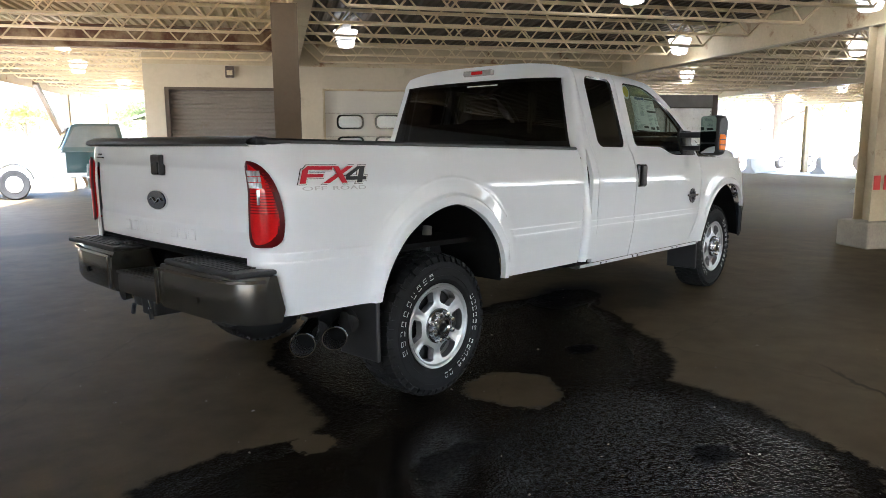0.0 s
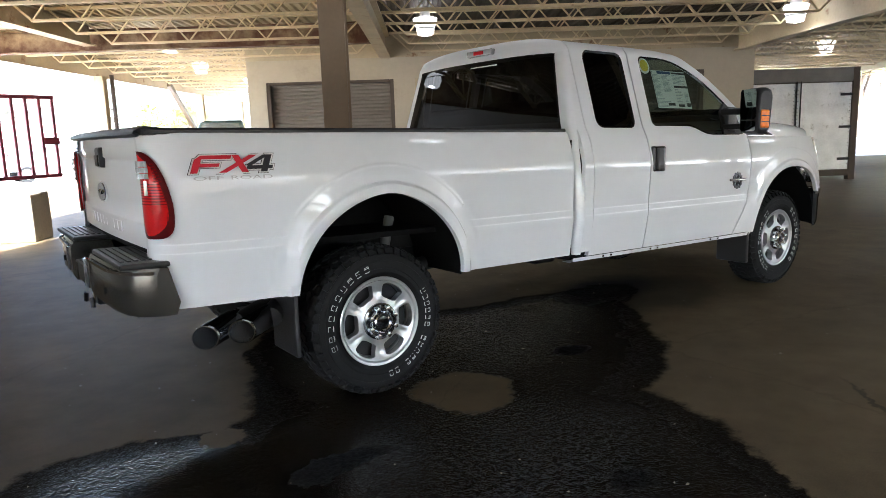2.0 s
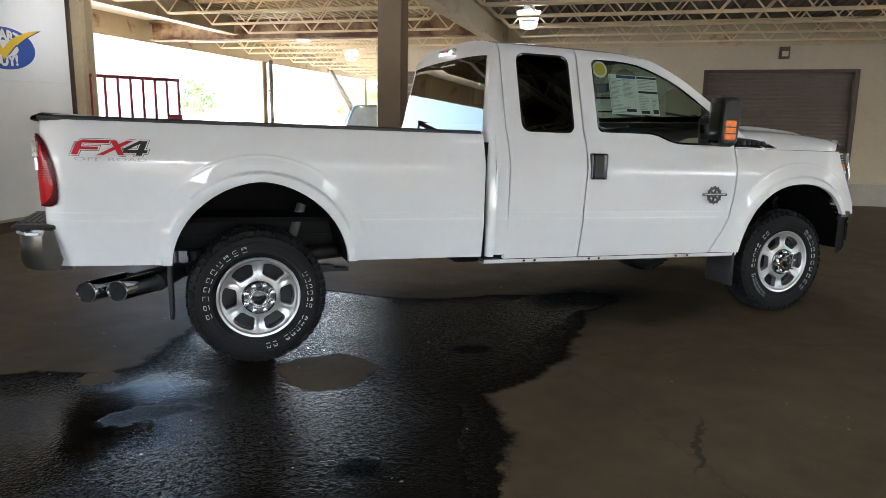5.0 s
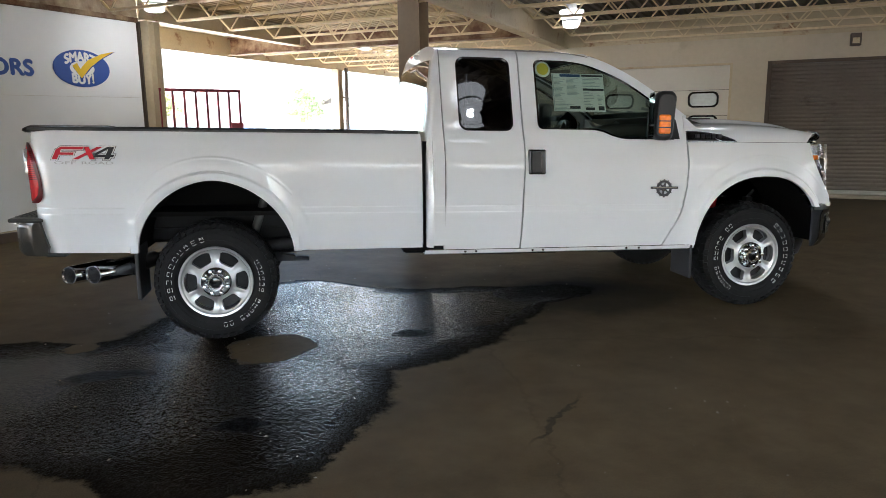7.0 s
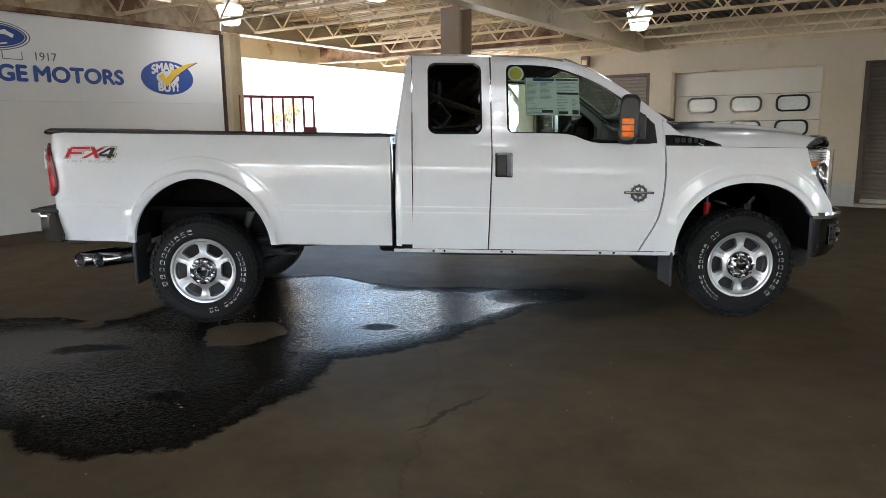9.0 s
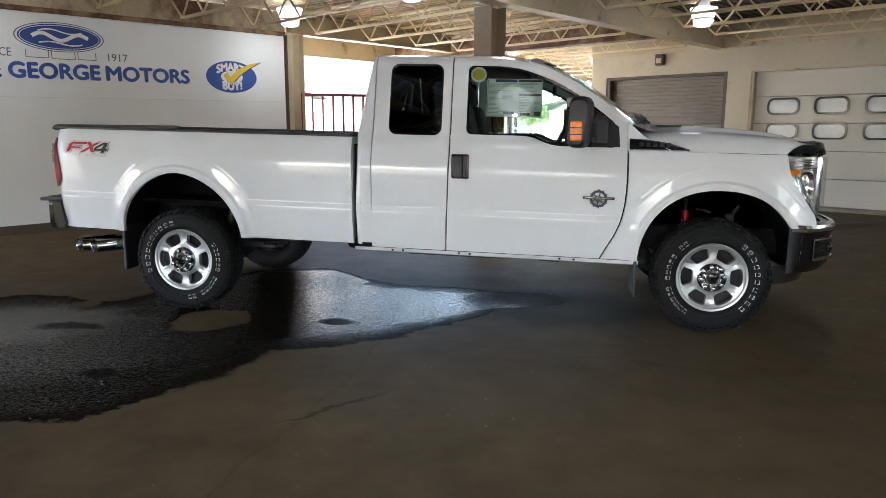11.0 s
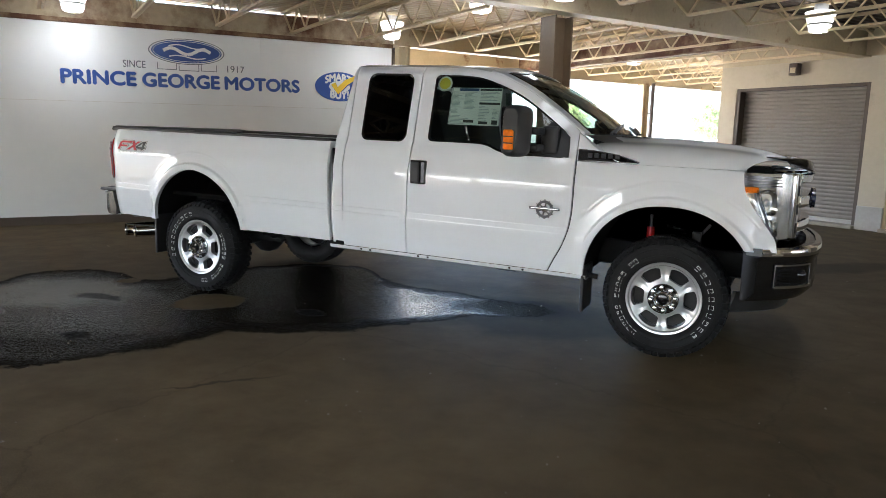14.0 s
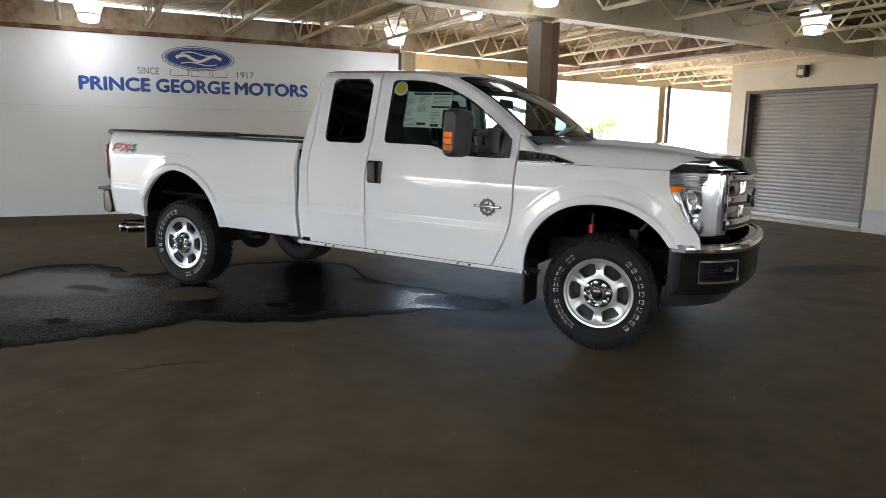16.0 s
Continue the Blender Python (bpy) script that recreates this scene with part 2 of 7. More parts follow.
def wet_floor(name):
    """Dark asphalt with a wide wet patch, a dry island in it and dark oil blots."""
    m = bpy.data.materials.new(name)
    m.use_nodes = True
    n, l = m.node_tree.nodes, m.node_tree.links
    b = n["Principled BSDF"]
    g = n.new("ShaderNodeNewGeometry")
    pos = g.outputs["Position"]

    def noise_at(scale, detail=4, rough=0.5):
        t = n.new("ShaderNodeTexNoise")
        t.inputs["Scale"].default_value, t.inputs["Detail"].default_value, t.inputs["Roughness"].default_value = scale, detail, rough
        l.new(pos, t.inputs["Vector"])
        return t

    def op(kind, a, c=None, d=None):
        t = n.new("ShaderNodeMath")
        t.operation = kind
        for i, v in enumerate((a, c, d)):
            if v is None:
                continue
            if isinstance(v, (int, float)):
                t.inputs[i].default_value = v
            else:
                l.new(v, t.inputs[i])
        return t.outputs[0]

    warp = noise_at(1.9, 9, 0.68)
    wv = n.new("ShaderNodeVectorMath")
    wv.operation = "MULTIPLY_ADD"
    l.new(warp.outputs["Color"], wv.inputs[0])
    wv.inputs[1].default_value = (0.46, 0.46, 0)
    l.new(pos, wv.inputs[2])
    ws = n.new("ShaderNodeVectorMath")
    ws.operation = "SUBTRACT"
    l.new(wv.outputs[0], ws.inputs[0])
    ws.inputs[1].default_value = (0.23, 0.23, 0)

    def blob(cx, cy, rx, ry, turn):
        mp = n.new("ShaderNodeMapping")
        mp.vector_type = "TEXTURE"
        mp.inputs["Location"].default_value = (cx, cy, 0)
        mp.inputs["Rotation"].default_value = (0, 0, radians(turn))
        mp.inputs["Scale"].default_value = (rx, ry, 1)
        l.new(ws.outputs[0], mp.inputs["Vector"])
        sep = n.new("ShaderNodeSeparateXYZ")
        l.new(mp.outputs[0], sep.inputs[0])
        x2 = op("MULTIPLY", sep.outputs["X"], sep.outputs["X"])
        r2 = op("MULTIPLY_ADD", sep.outputs["Y"], sep.outputs["Y"], x2)
        return op("POWER", r2, 0.5)

    wet = None
    for args in WET_BLOBS:
        d = blob(*args)
        wet = d if wet is None else op("MINIMUM", wet, d)
    edge = n.new("ShaderNodeMapRange")
    edge.inputs["From Min"].default_value, edge.inputs["From Max"].default_value = 1.03, 0.985
    l.new(wet, edge.inputs["Value"])
    dry = None
    for args in DRY_BLOBS:
        d = blob(*args)
        dry = d if dry is None else op("MINIMUM", dry, d)
    dedge = n.new("ShaderNodeMapRange")
    dedge.inputs["From Min"].default_value, dedge.inputs["From Max"].default_value = 0.92, 1.06
    l.new(dry, dedge.inputs["Value"])
    mask = op("MULTIPLY", edge.outputs["Result"], dedge.outputs["Result"])
    # the film of water thins out towards the rim and in patches
    film = n.new("ShaderNodeMapRange")
    film.inputs["From Min"].default_value, film.inputs["From Max"].default_value = 1.0, 0.74
    l.new(wet, film.inputs["Value"])
    patchy = n.new("ShaderNodeMapRange")
    patchy.inputs["From Min"].default_value, patchy.inputs["From Max"].default_value = 0.36, 0.58
    patchy.inputs["To Min"].default_value = 0.72
    l.new(noise_at(1.3, 5, 0.6).outputs["Fac"], patchy.inputs["Value"])
    gloss = op("MULTIPLY", mask, op("MULTIPLY", film.outputs["Result"], patchy.outputs["Result"]))
    damp = None
    for args in DAMP_BLOBS:
        d = blob(*args)
        damp = d if damp is None else op("MINIMUM", damp, d)
    pedge = n.new("ShaderNodeMapRange")
    pedge.inputs["From Min"].default_value, pedge.inputs["From Max"].default_value = 1.1, 0.75
    pedge.inputs["To Max"].default_value = 0.55
    l.new(damp, pedge.inputs["Value"])
    oil = None
    for args in OIL_BLOBS:
        d = blob(*args)
        oil = d if oil is None else op("MINIMUM", oil, d)
    oedge = n.new("ShaderNodeMapRange")
    oedge.inputs["From Min"].default_value, oedge.inputs["From Max"].default_value = 1.25, 0.6
    l.new(oil, oedge.inputs["Value"])
    big, mid, fine, grit = noise_at(0.35, 6, 0.6), noise_at(3.0, 6, 0.65), noise_at(150, 3, 0.6), noise_at(48, 3, 0.6)
    tone = op("MULTIPLY_ADD", mid.outputs["Fac"], 0.8, op("MULTIPLY_ADD", fine.outputs["Fac"], 0.55, op("MULTIPLY_ADD", big.outputs["Fac"], 0.5, -0.125)))
    ramp = n.new("ShaderNodeValToRGB")
    ramp.color_ramp.elements[0].position, ramp.color_ramp.elements[0].color = 0.45, (0.0440, 0.0325, 0.0178, 1)
    ramp.color_ramp.elements[1].position, ramp.color_ramp.elements[1].color = 1.2 / 1.25, (0.118, 0.0880, 0.0495, 1)
    l.new(tone, ramp.inputs["Fac"])
    cells = n.new("ShaderNodeTexVoronoi")
    cells.feature = "DISTANCE_TO_EDGE"
    cells.inputs["Scale"].default_value = 0.33
    l.new(ws.outputs[0], cells.inputs["Vector"])
    crack = n.new("ShaderNodeMapRange")
    crack.inputs["From Min"].default_value, crack.inputs["From Max"].default_value = 0.0, 0.004
    crack.inputs["To Min"].default_value, crack.inputs["To Max"].default_value = 0.8, 1.0
    l.new(cells.outputs["Distance"], crack.inputs["Value"])
    dark = n.new("ShaderNodeMix")
    dark.data_type = "RGBA"
    l.new(mask, dark.inputs["Factor"])
    turned = n.new("ShaderNodeMapping")
    turned.vector_type = "TEXTURE"
    turned.inputs["Location"].default_value = (7.3, 1.2, 0)
    turned.inputs["Rotation"].default_value = (0, 0, radians(-34.7))
    turned.inputs["Scale"].default_value = (15.5, 18.0, 1)
    l.new(pos, turned.inputs["Vector"])
    ts = n.new("ShaderNodeSeparateXYZ")
    l.new(turned.outputs[0], ts.inputs[0])
    far = op("MAXIMUM", op("ABSOLUTE", ts.outputs["X"]), op("ABSOLUTE", ts.outputs["Y"]))
    yard = n.new("ShaderNodeMapRange")
    yard.inputs["From Min"].default_value, yard.inputs["From Max"].default_value = 0.985, 1.02
    l.new(op("MULTIPLY_ADD", mid.outputs["Fac"], 0.02, far), yard.inputs["Value"])
    ground_mix = n.new("ShaderNodeMix")
    ground_mix.data_type = "RGBA"
    l.new(yard.outputs["Result"], ground_mix.inputs["Factor"])
    cracked = n.new("ShaderNodeMix")
    cracked.data_type, cracked.blend_type = "RGBA", "MULTIPLY"
    cracked.inputs["Factor"].default_value = 1
    l.new(ramp.outputs["Color"], cracked.inputs["A"])
    # uneven light put into the floor colour: one stretch paler, one darker
    lit_stretch, dim_stretch = n.new("ShaderNodeMapRange"), n.new("ShaderNodeMapRange")
    for node, args, gain in ((lit_stretch, (2.2, -3.5, 2.3, 1.3, -6), 1.38), (dim_stretch, (7.0, -4.6, 2.2, 1.7, 20), 0.76)):
        node.interpolation_type = "SMOOTHSTEP"
        node.inputs["From Min"].default_value, node.inputs["From Max"].default_value = 1.5, 0.4
        node.inputs["To Min"].default_value, node.inputs["To Max"].default_value = 1.0, gain
        l.new(op("MULTIPLY_ADD", mid.outputs["Fac"], 0.5, op("SUBTRACT", blob(*args), 0.25)), node.inputs["Value"])
    l.new(op("MULTIPLY", crack.outputs["Result"], op("MULTIPLY", lit_stretch.outputs["Result"], dim_stretch.outputs["Result"])), cracked.inputs["B"])
    l.new(cracked.outputs["Result"], ground_mix.inputs["A"])
    # ground to the south, out of view, is darkened to cut bounce light
    south = n.new("ShaderNodeMapRange")
    south.inputs["From Min"].default_value, south.inputs["From Max"].default_value = -0.97, -0.87
    l.new(op("MULTIPLY_ADD", mid.outputs["Fac"], 0.04, ts.outputs["Y"]), south.inputs["Value"])
    outer = n.new("ShaderNodeMix")
    outer.data_type = "RGBA"
    l.new(south.outputs["Result"], outer.inputs["Factor"])
    outer.inputs["A"].default_value = (0.085, 0.08, 0.073, 1)
    outer.inputs["B"].default_value = (0.60, 0.56, 0.49, 1)
    l.new(outer.outputs["Result"], ground_mix.inputs["B"])
    l.new(ground_mix.outputs["Result"], dark.inputs["A"])
    dark.inputs["B"].default_value = (0.0125, 0.0095, 0.0068, 1)
    oilm = n.new("ShaderNodeMix")
    oilm.data_type = "RGBA"
    l.new(oedge.outputs["Result"], oilm.inputs["Factor"])
    l.new(dark.outputs["Result"], oilm.inputs["A"])
    oilm.inputs["B"].default_value = (0.006, 0.005, 0.005, 1)
    dampm = n.new("ShaderNodeMix")
    dampm.data_type = "RGBA"
    l.new(pedge.outputs["Result"], dampm.inputs["Factor"])
    l.new(oilm.outputs["Result"], dampm.inputs["A"])
    dampm.inputs["B"].default_value = (0.014, 0.0115, 0.009, 1)
    l.new(dampm.outputs["Result"], b.inputs["Base Color"])
    # pools inside the wet patch are smooth, the rest glistens over the stones
    rr = n.new("ShaderNodeMapRange")
    rr.inputs["To Min"].default_value, rr.inputs["To Max"].default_value = 0.62, 0.09
    l.new(gloss, rr.inputs["Value"])
    pools = None
    for args in POOL_BLOBS:
        d = blob(*args)
        pools = d if pools is None else op("MINIMUM", pools, d)
    smooth = n.new("ShaderNodeMapRange")
    smooth.inputs["From Min"].default_value, smooth.inputs["From Max"].default_value = 1.5, 0.6
    l.new(op("MULTIPLY_ADD", mid.outputs["Fac"], 1.2, op("MULTIPLY_ADD", grit.outputs["Fac"], 0.9, op("SUBTRACT", pools, 1.05))), smooth.inputs["Value"])
    still = op("MULTIPLY", mask, smooth.outputs["Result"])
    deep = n.new("ShaderNodeMapRange")
    deep.inputs["From Min"].default_value, deep.inputs["From Max"].default_value = 1.1, 0.5
    l.new(blob(-0.45, -2.0, 1.15, 0.75, 12), deep.inputs["Value"])
    sheen = n.new("ShaderNodeMapRange")
    sheen.inputs["From Min"].default_value, sheen.inputs["From Max"].default_value = 1.15, 0.55
    l.new(op("MULTIPLY_ADD", mid.outputs["Fac"], 0.5, op("SUBTRACT", blob(14.5, 2.5, 6.0, 5.0, 0), 0.25)), sheen.inputs["Value"])
    orr = op("MAXIMUM", rr.outputs["Result"], op("MULTIPLY", oedge.outputs["Result"], 0.6))
    orr = op("SUBTRACT", orr, op("MULTIPLY", still, 0.05))
    orr = op("SUBTRACT", orr, op("MULTIPLY", sheen.outputs["Result"], 0.08))
    l.new(orr, b.inputs["Roughness"])
    # stones break through the film of water, more so away from the low spot under the truck
    stones = n.new("ShaderNodeMapRange")
    stones.inputs["From Min"].default_value, stones.inputs["From Max"].default_value = 0.44, 0.62
    stones.inputs["To Min"].default_value, stones.inputs["To Max"].default_value = 0.03, 2.5
    l.new(op("MULTIPLY_ADD", noise_at(95, 2, 0.6).outputs["Fac"], 0.45, op("MULTIPLY", noise_at(34, 3, 0.7).outputs["Fac"], 0.55)), stones.inputs["Value"])
    low_spot = n.new("ShaderNodeMapRange")
    low_spot.inputs["From Min"].default_value, low_spot.inputs["From Max"].default_value = 1.5, 0.6
    low_spot.inputs["To Min"].default_value, low_spot.inputs["To Max"].default_value = 0.22, 0.42
    l.new(blob(1.35, -0.68, 1.15, 0.52, 10), low_spot.inputs["Value"])
    wet_spec = op("MULTIPLY", op("MULTIPLY", stones.outputs["Result"], low_spot.outputs["Result"]), op("MULTIPLY_ADD", gloss, 0.05, 0.03))
    film_spec = op("MULTIPLY_ADD", mask, op("SUBTRACT", wet_spec, 0.045), 0.045)
    l.new(op("MULTIPLY_ADD", sheen.outputs["Result"], 0.12, op("MULTIPLY_ADD", still, 0.09, op("MULTIPLY_ADD", op("MULTIPLY", op("MULTIPLY", mask, deep.outputs["Result"]), stones.outputs["Result"]), 0.12, film_spec))), b.inputs["Specular IOR Level"])
    # sky blue is put into the wet film's reflection colour, its strength cut
    tint = n.new("ShaderNodeMix")
    tint.data_type = "RGBA"
    l.new(mask, tint.inputs["Factor"])
    tint.inputs["A"].default_value = (1, 1, 1, 1)
    tint.inputs["B"].default_value = (0.21, 0.29, 0.44, 1)
    pooled = n.new("ShaderNodeMix")
    pooled.data_type = "RGBA"
    l.new(still, pooled.inputs["Factor"])
    l.new(tint.outputs["Result"], pooled.inputs["A"])
    pooled.inputs["B"].default_value = (0.85, 0.88, 0.92, 1)
    l.new(pooled.outputs["Result"], b.inputs["Specular Tint"])
    vor = n.new("ShaderNodeTexVoronoi")
    vor.inputs["Scale"].default_value = 75
    l.new(pos, vor.inputs["Vector"])
    h = op("MULTIPLY_ADD", fine.outputs["Fac"], 0.12, op("MULTIPLY_ADD", vor.outputs["Distance"], 0.6, op("MULTIPLY", grit.outputs["Fac"], 0.7)))
    bump = n.new("ShaderNodeBump")
    bump.inputs["Distance"].default_value = 0.0042
    bs = op("MULTIPLY", op("MULTIPLY_ADD", mask, 0.88, 0.12), op("SUBTRACT", 1.0, op("MULTIPLY", still, 0.88)))
    l.new(bs, bump.inputs["Strength"])
    l.new(h, bump.inputs["Height"])
    l.new(bump.outputs["Normal"], b.inputs["Normal"])
    return m


WET_BLOBS = [(-0.06, -1.8, 1.19, 1.08, 141), (-1.16, -1.56, 0.63, 0.96, 40), (0.73, -0.76, 1.39, 1.16, 9), (1.32, -0.6, 1.26, 0.76, 17), (0.73, 0.37, 0.6, 0.3, 144), (1.95, -0.44, 1.17, 0.36, 19), (0.25, -2.49, 0.73, 0.61, 74), (0.13, -0.16, 0.56, 0.97, 160)]
DAMP_BLOBS = [(3.0, -0.5, 0.8, 0.5, 10), (5.5, 3.75, 1.0, 0.30, 48), (0.6, 8.2, 1.0, 0.8, 30), (1.78, -2.7, 0.34, 0.02, 56), (7.2, 5.2, 0.9, 0.2, 40)]
POOL_BLOBS = [(-1.0, -1.60, 0.62, 0.42, 10)]
DRY_BLOBS = [(0.36, -1.25, 0.30, 0.30, 20), (-0.9, -1.0, 0.12, 0.10, 10)]
OIL_BLOBS = [(1.32, -1.10, 0.17, 0.11, 0), (-0.58, -1.58, 0.28, 0.09, 10), (0.25, -2.45, 0.16, 0.10, 0), (2.75, -0.12, 0.62, 0.36, 14)]
FLOOR = wet_floor("wet asphalt floor")


# ---- mesh helpers ----
def finish(bm, angle=38):
    bm.normal_update()
    for f in bm.faces:
        f.smooth = True
    lim = radians(angle)
    for e in bm.edges:
        if len(e.link_faces) == 2:
            a, (p, q) = e.calc_face_angle(0), (f.calc_area() for f in e.link_faces)
            if a > lim or (a > 0.2 and max(p, q) > 6 * min(p, q)):
                e.smooth = False
    return bm


def part(name, bm, mat, parent=None, label="", angle=38):
    me = bpy.data.meshes.new(name)
    finish(bm, angle)
    bm.to_mesh(me)
    bm.free()
    for m in (mat if isinstance(mat, (list, tuple)) else [mat]):
        me.materials.append(m)
    ob = new(name, me)
    ob.parent = parent
    if label:
        tagged(ob, label)
    return ob


def again(ob, parent=None, m=None, name=None):
    """Another object on the same mesh."""
    o = new(name or ob.name.split(".")[0], ob.data)
    o.parent = parent
    if m is not None:
        o.matrix_basis = m
    return o


def thing(name, label, category, group="", kind="", m=None):
    ob = tagged(new(name), label, category, group, kind)
    if m is not None:
        ob.matrix_basis = m
    return ob


def box(bm, x0, x1, y0, y1, z0, z1, bevel=0.0, m=None):
    r = bmesh.ops.create_cube(bm, size=1)
    vs = r["verts"]
    mt = Matrix.Translation(((x0 + x1) / 2, (y0 + y1) / 2, (z0 + z1) / 2)) @ Matrix.Diagonal((abs(x1 - x0), abs(y1 - y0), abs(z1 - z0), 1))
    bmesh.ops.transform(bm, matrix=mt if m is None else m @ mt, verts=vs)
    if bevel:
        es = list({e for v in vs for e in v.link_edges})
        bmesh.ops.bevel(bm, geom=es, offset=bevel, segments=2, affect="EDGES", profile=0.5)
    return bm


def boxes(*rows, bevel=0.0):
    bm = bmesh.new()
    for r in rows:
        box(bm, *r, bevel=bevel)
    return bm


def tube(bm, a, b, r, seg=8, r2=None):
    a, b = Vector(a), Vector(b)
    d = b - a
    m = Matrix.Translation((a + b) / 2) @ d.to_track_quat("Z", "Y").to_matrix().to_4x4()
    bmesh.ops.create_cone(bm, cap_ends=True, segments=seg, radius1=r, radius2=r if r2 is None else r2, depth=d.length, matrix=m)
    return bm


def bar(bm, a, b, w, h=None):
    """A square bar between two points."""
    a, b = Vector(a), Vector(b)
    d = b - a
    m = Matrix.Translation((a + b) / 2) @ d.to_track_quat("Z", "Y").to_matrix().to_4x4() @ Matrix.Diagonal((w, h or w, d.length, 1))
    bmesh.ops.create_cube(bm, size=1, matrix=m)
    return bm


def grid(bm, cols, skip=None, mat=0):
    """Quads over columns of points."""
    vs = [[bm.verts.new(p) for p in c] for c in cols]
    for i in range(len(vs) - 1):
        for j in range(len(vs[0]) - 1):
            if skip and skip(i, j):
                continue
            q = (vs[i][j], vs[i + 1][j], vs[i + 1][j + 1], vs[i][j + 1])
            if len({tuple(v.co.to_tuple(6)) for v in q}) < 3:
                continue
            f = bm.faces.new(q)
            f.material_index = mat
    loose = [v for v in bm.verts if not v.link_faces]
    for v in loose:
        bm.verts.remove(v)
    return bm


def lip(bm, offset, mat=0):
    """Folds every open edge of a sheet inwards by offset, as its thickness."""
    off = Vector(offset)
    for e in [e for e in bm.edges if len(e.link_faces) == 1]:
        a, b = (bm.verts.new(v.co) for v in e.verts)
        c, d = bm.verts.new(b.co + off), bm.verts.new(a.co + off)
        f = bm.faces.new((a, b, c, d))
        f.material_index = mat
    return bm


def lathe(bm, profile, seg=48, centre=(0, 0, 0), mat=0, closed=False):
    """Revolves (radius, y) points about the y axis."""
    c = Vector(centre)
    pts = list(profile) + ([profile[0]] if closed else [])
    rings = []
    for r, y in pts:
        rings.append([bm.verts.new(c + Vector((r * math.cos(a), y, r * math.sin(a)))) for a in (math.tau * k / seg for k in range(seg))] if r > 1e-5 else [bm.verts.new(c + Vector((0, y, 0)))])
    for p, q in zip(rings, rings[1:]):
        for k in range(seg):
            k2 = (k + 1) % seg
            quad = [p[k % len(p)], p[k2 % len(p)], q[k2 % len(q)], q[k % len(q)]]
            seen = []
            for v in quad:
                if v not in seen:
                    seen.append(v)
            if len(seen) > 2:
                f = bm.faces.new(seen)
                f.material_index = mat
    return bm


def curve_through(points):
    """A smooth monotone function through (t, value) points."""
    t = np.array([p[0] for p in points], float)
    v = np.array([p[1] for p in points], float)
    d = np.diff(v) / np.diff(t)
    s = np.zeros(len(t))
    s[0], s[-1] = d[0], d[-1]
    for i in range(1, len(t) - 1):
        s[i] = 0 if d[i - 1] * d[i] <= 0 else 2 * d[i - 1] * d[i] / (d[i - 1] + d[i])

    def f(x):
        if x <= t[0]:
            return float(v[0])
        if x >= t[-1]:
            return float(v[-1])
        i = int(np.searchsorted(t, x) - 1)
        i = max(0, min(i, len(d) - 1))
        h = t[i + 1] - t[i]
        u = (x - t[i]) / h
        return float(v[i] * (1 + 2 * u) * (1 - u) ** 2 + s[i] * h * u * (1 - u) ** 2 + v[i + 1] * u * u * (3 - 2 * u) + s[i + 1] * h * u * u * (u - 1))
    return f


def words(text, size, depth=0.004, align="CENTER", shear=0.0, bold=0.0, width=None):
    """Lettering as a mesh in the xy plane; scaled to a width when that is given."""
    cu = bpy.data.curves.new("lettering", "FONT")
    cu.body, cu.size, cu.extrude, cu.align_x, cu.align_y, cu.shear = text, size, depth, align, "CENTER", shear
    cu.resolution_u = 4
    tmp = bpy.data.objects.new("lettering", cu)
    scene.collection.objects.link(tmp)
    dg = bpy.context.evaluated_depsgraph_get()
    me = bpy.data.meshes.new_from_object(tmp.evaluated_get(dg))
    bpy.data.objects.remove(tmp)
    bm = bmesh.new()
    bm.from_mesh(me)
    for dx, dy in ((bold, 0), (-bold, 0), (0, bold), (0, -bold)) if bold else ():
        n0 = len(bm.verts)
        bm.from_mesh(me)
        bm.verts.ensure_lookup_table()
        bmesh.ops.translate(bm, vec=(dx, dy, 0.0003 * (1 + (dx > 0) + 2 * (dy > 0) + 3 * (dy < 0))), verts=bm.verts[n0:])
    bpy.data.meshes.remove(me)
    if width:
        xs = [v.co.x for v in bm.verts]
        k = width / (max(xs) - min(xs))
        bmesh.ops.transform(bm, matrix=Matrix.Diagonal((k, 1, 1, 1)), verts=bm.verts)
    return bm


def ellipse(bm, cx, cy, rx, ry, z0, z1, seg=48, mat=0):
    """A flat elliptical plate in the xy plane."""
    lo = [bm.verts.new((cx + rx * math.cos(math.tau * k / seg), cy + ry * math.sin(math.tau * k / seg), z0)) for k in range(seg)]
    hi = [bm.verts.new((v.co.x, v.co.y, z1)) for v in lo]
    f = bm.faces.new(hi)
    f.material_index = mat
    for k in range(seg):
        g = bm.faces.new((lo[k], lo[(k + 1) % seg], hi[(k + 1) % seg], hi[k]))
        g.material_index = mat
    return bm


def plate(bm, pts, z0, z1, mat=0):
    """A flat polygon in the xy plane with thickness."""
    lo = [bm.verts.new((x, y, z0)) for x, y in pts]
    hi = [bm.verts.new((x, y, z1)) for x, y in pts]
    f = bm.faces.new(hi)
    f.material_index = mat
    for k in range(len(pts)):
        g = bm.faces.new((lo[k], lo[(k + 1) % len(pts)], hi[(k + 1) % len(pts)], hi[k]))
        g.material_index = mat
    return bm


# ---- the canopy building: its own frame is turned against the truck's ----
BLD = pose(0, 0, 0, 0, 0, -34.7)
WALL_V, SIGN_U = 10.53, -4.93
DECK_Z = 3.46


def placed(ob, u=0.0, v=0.0, z=0.0, turn=0.0):
    ob.matrix_basis = BLD @ pose(u, v, z, 0, 0, turn)
    return ob


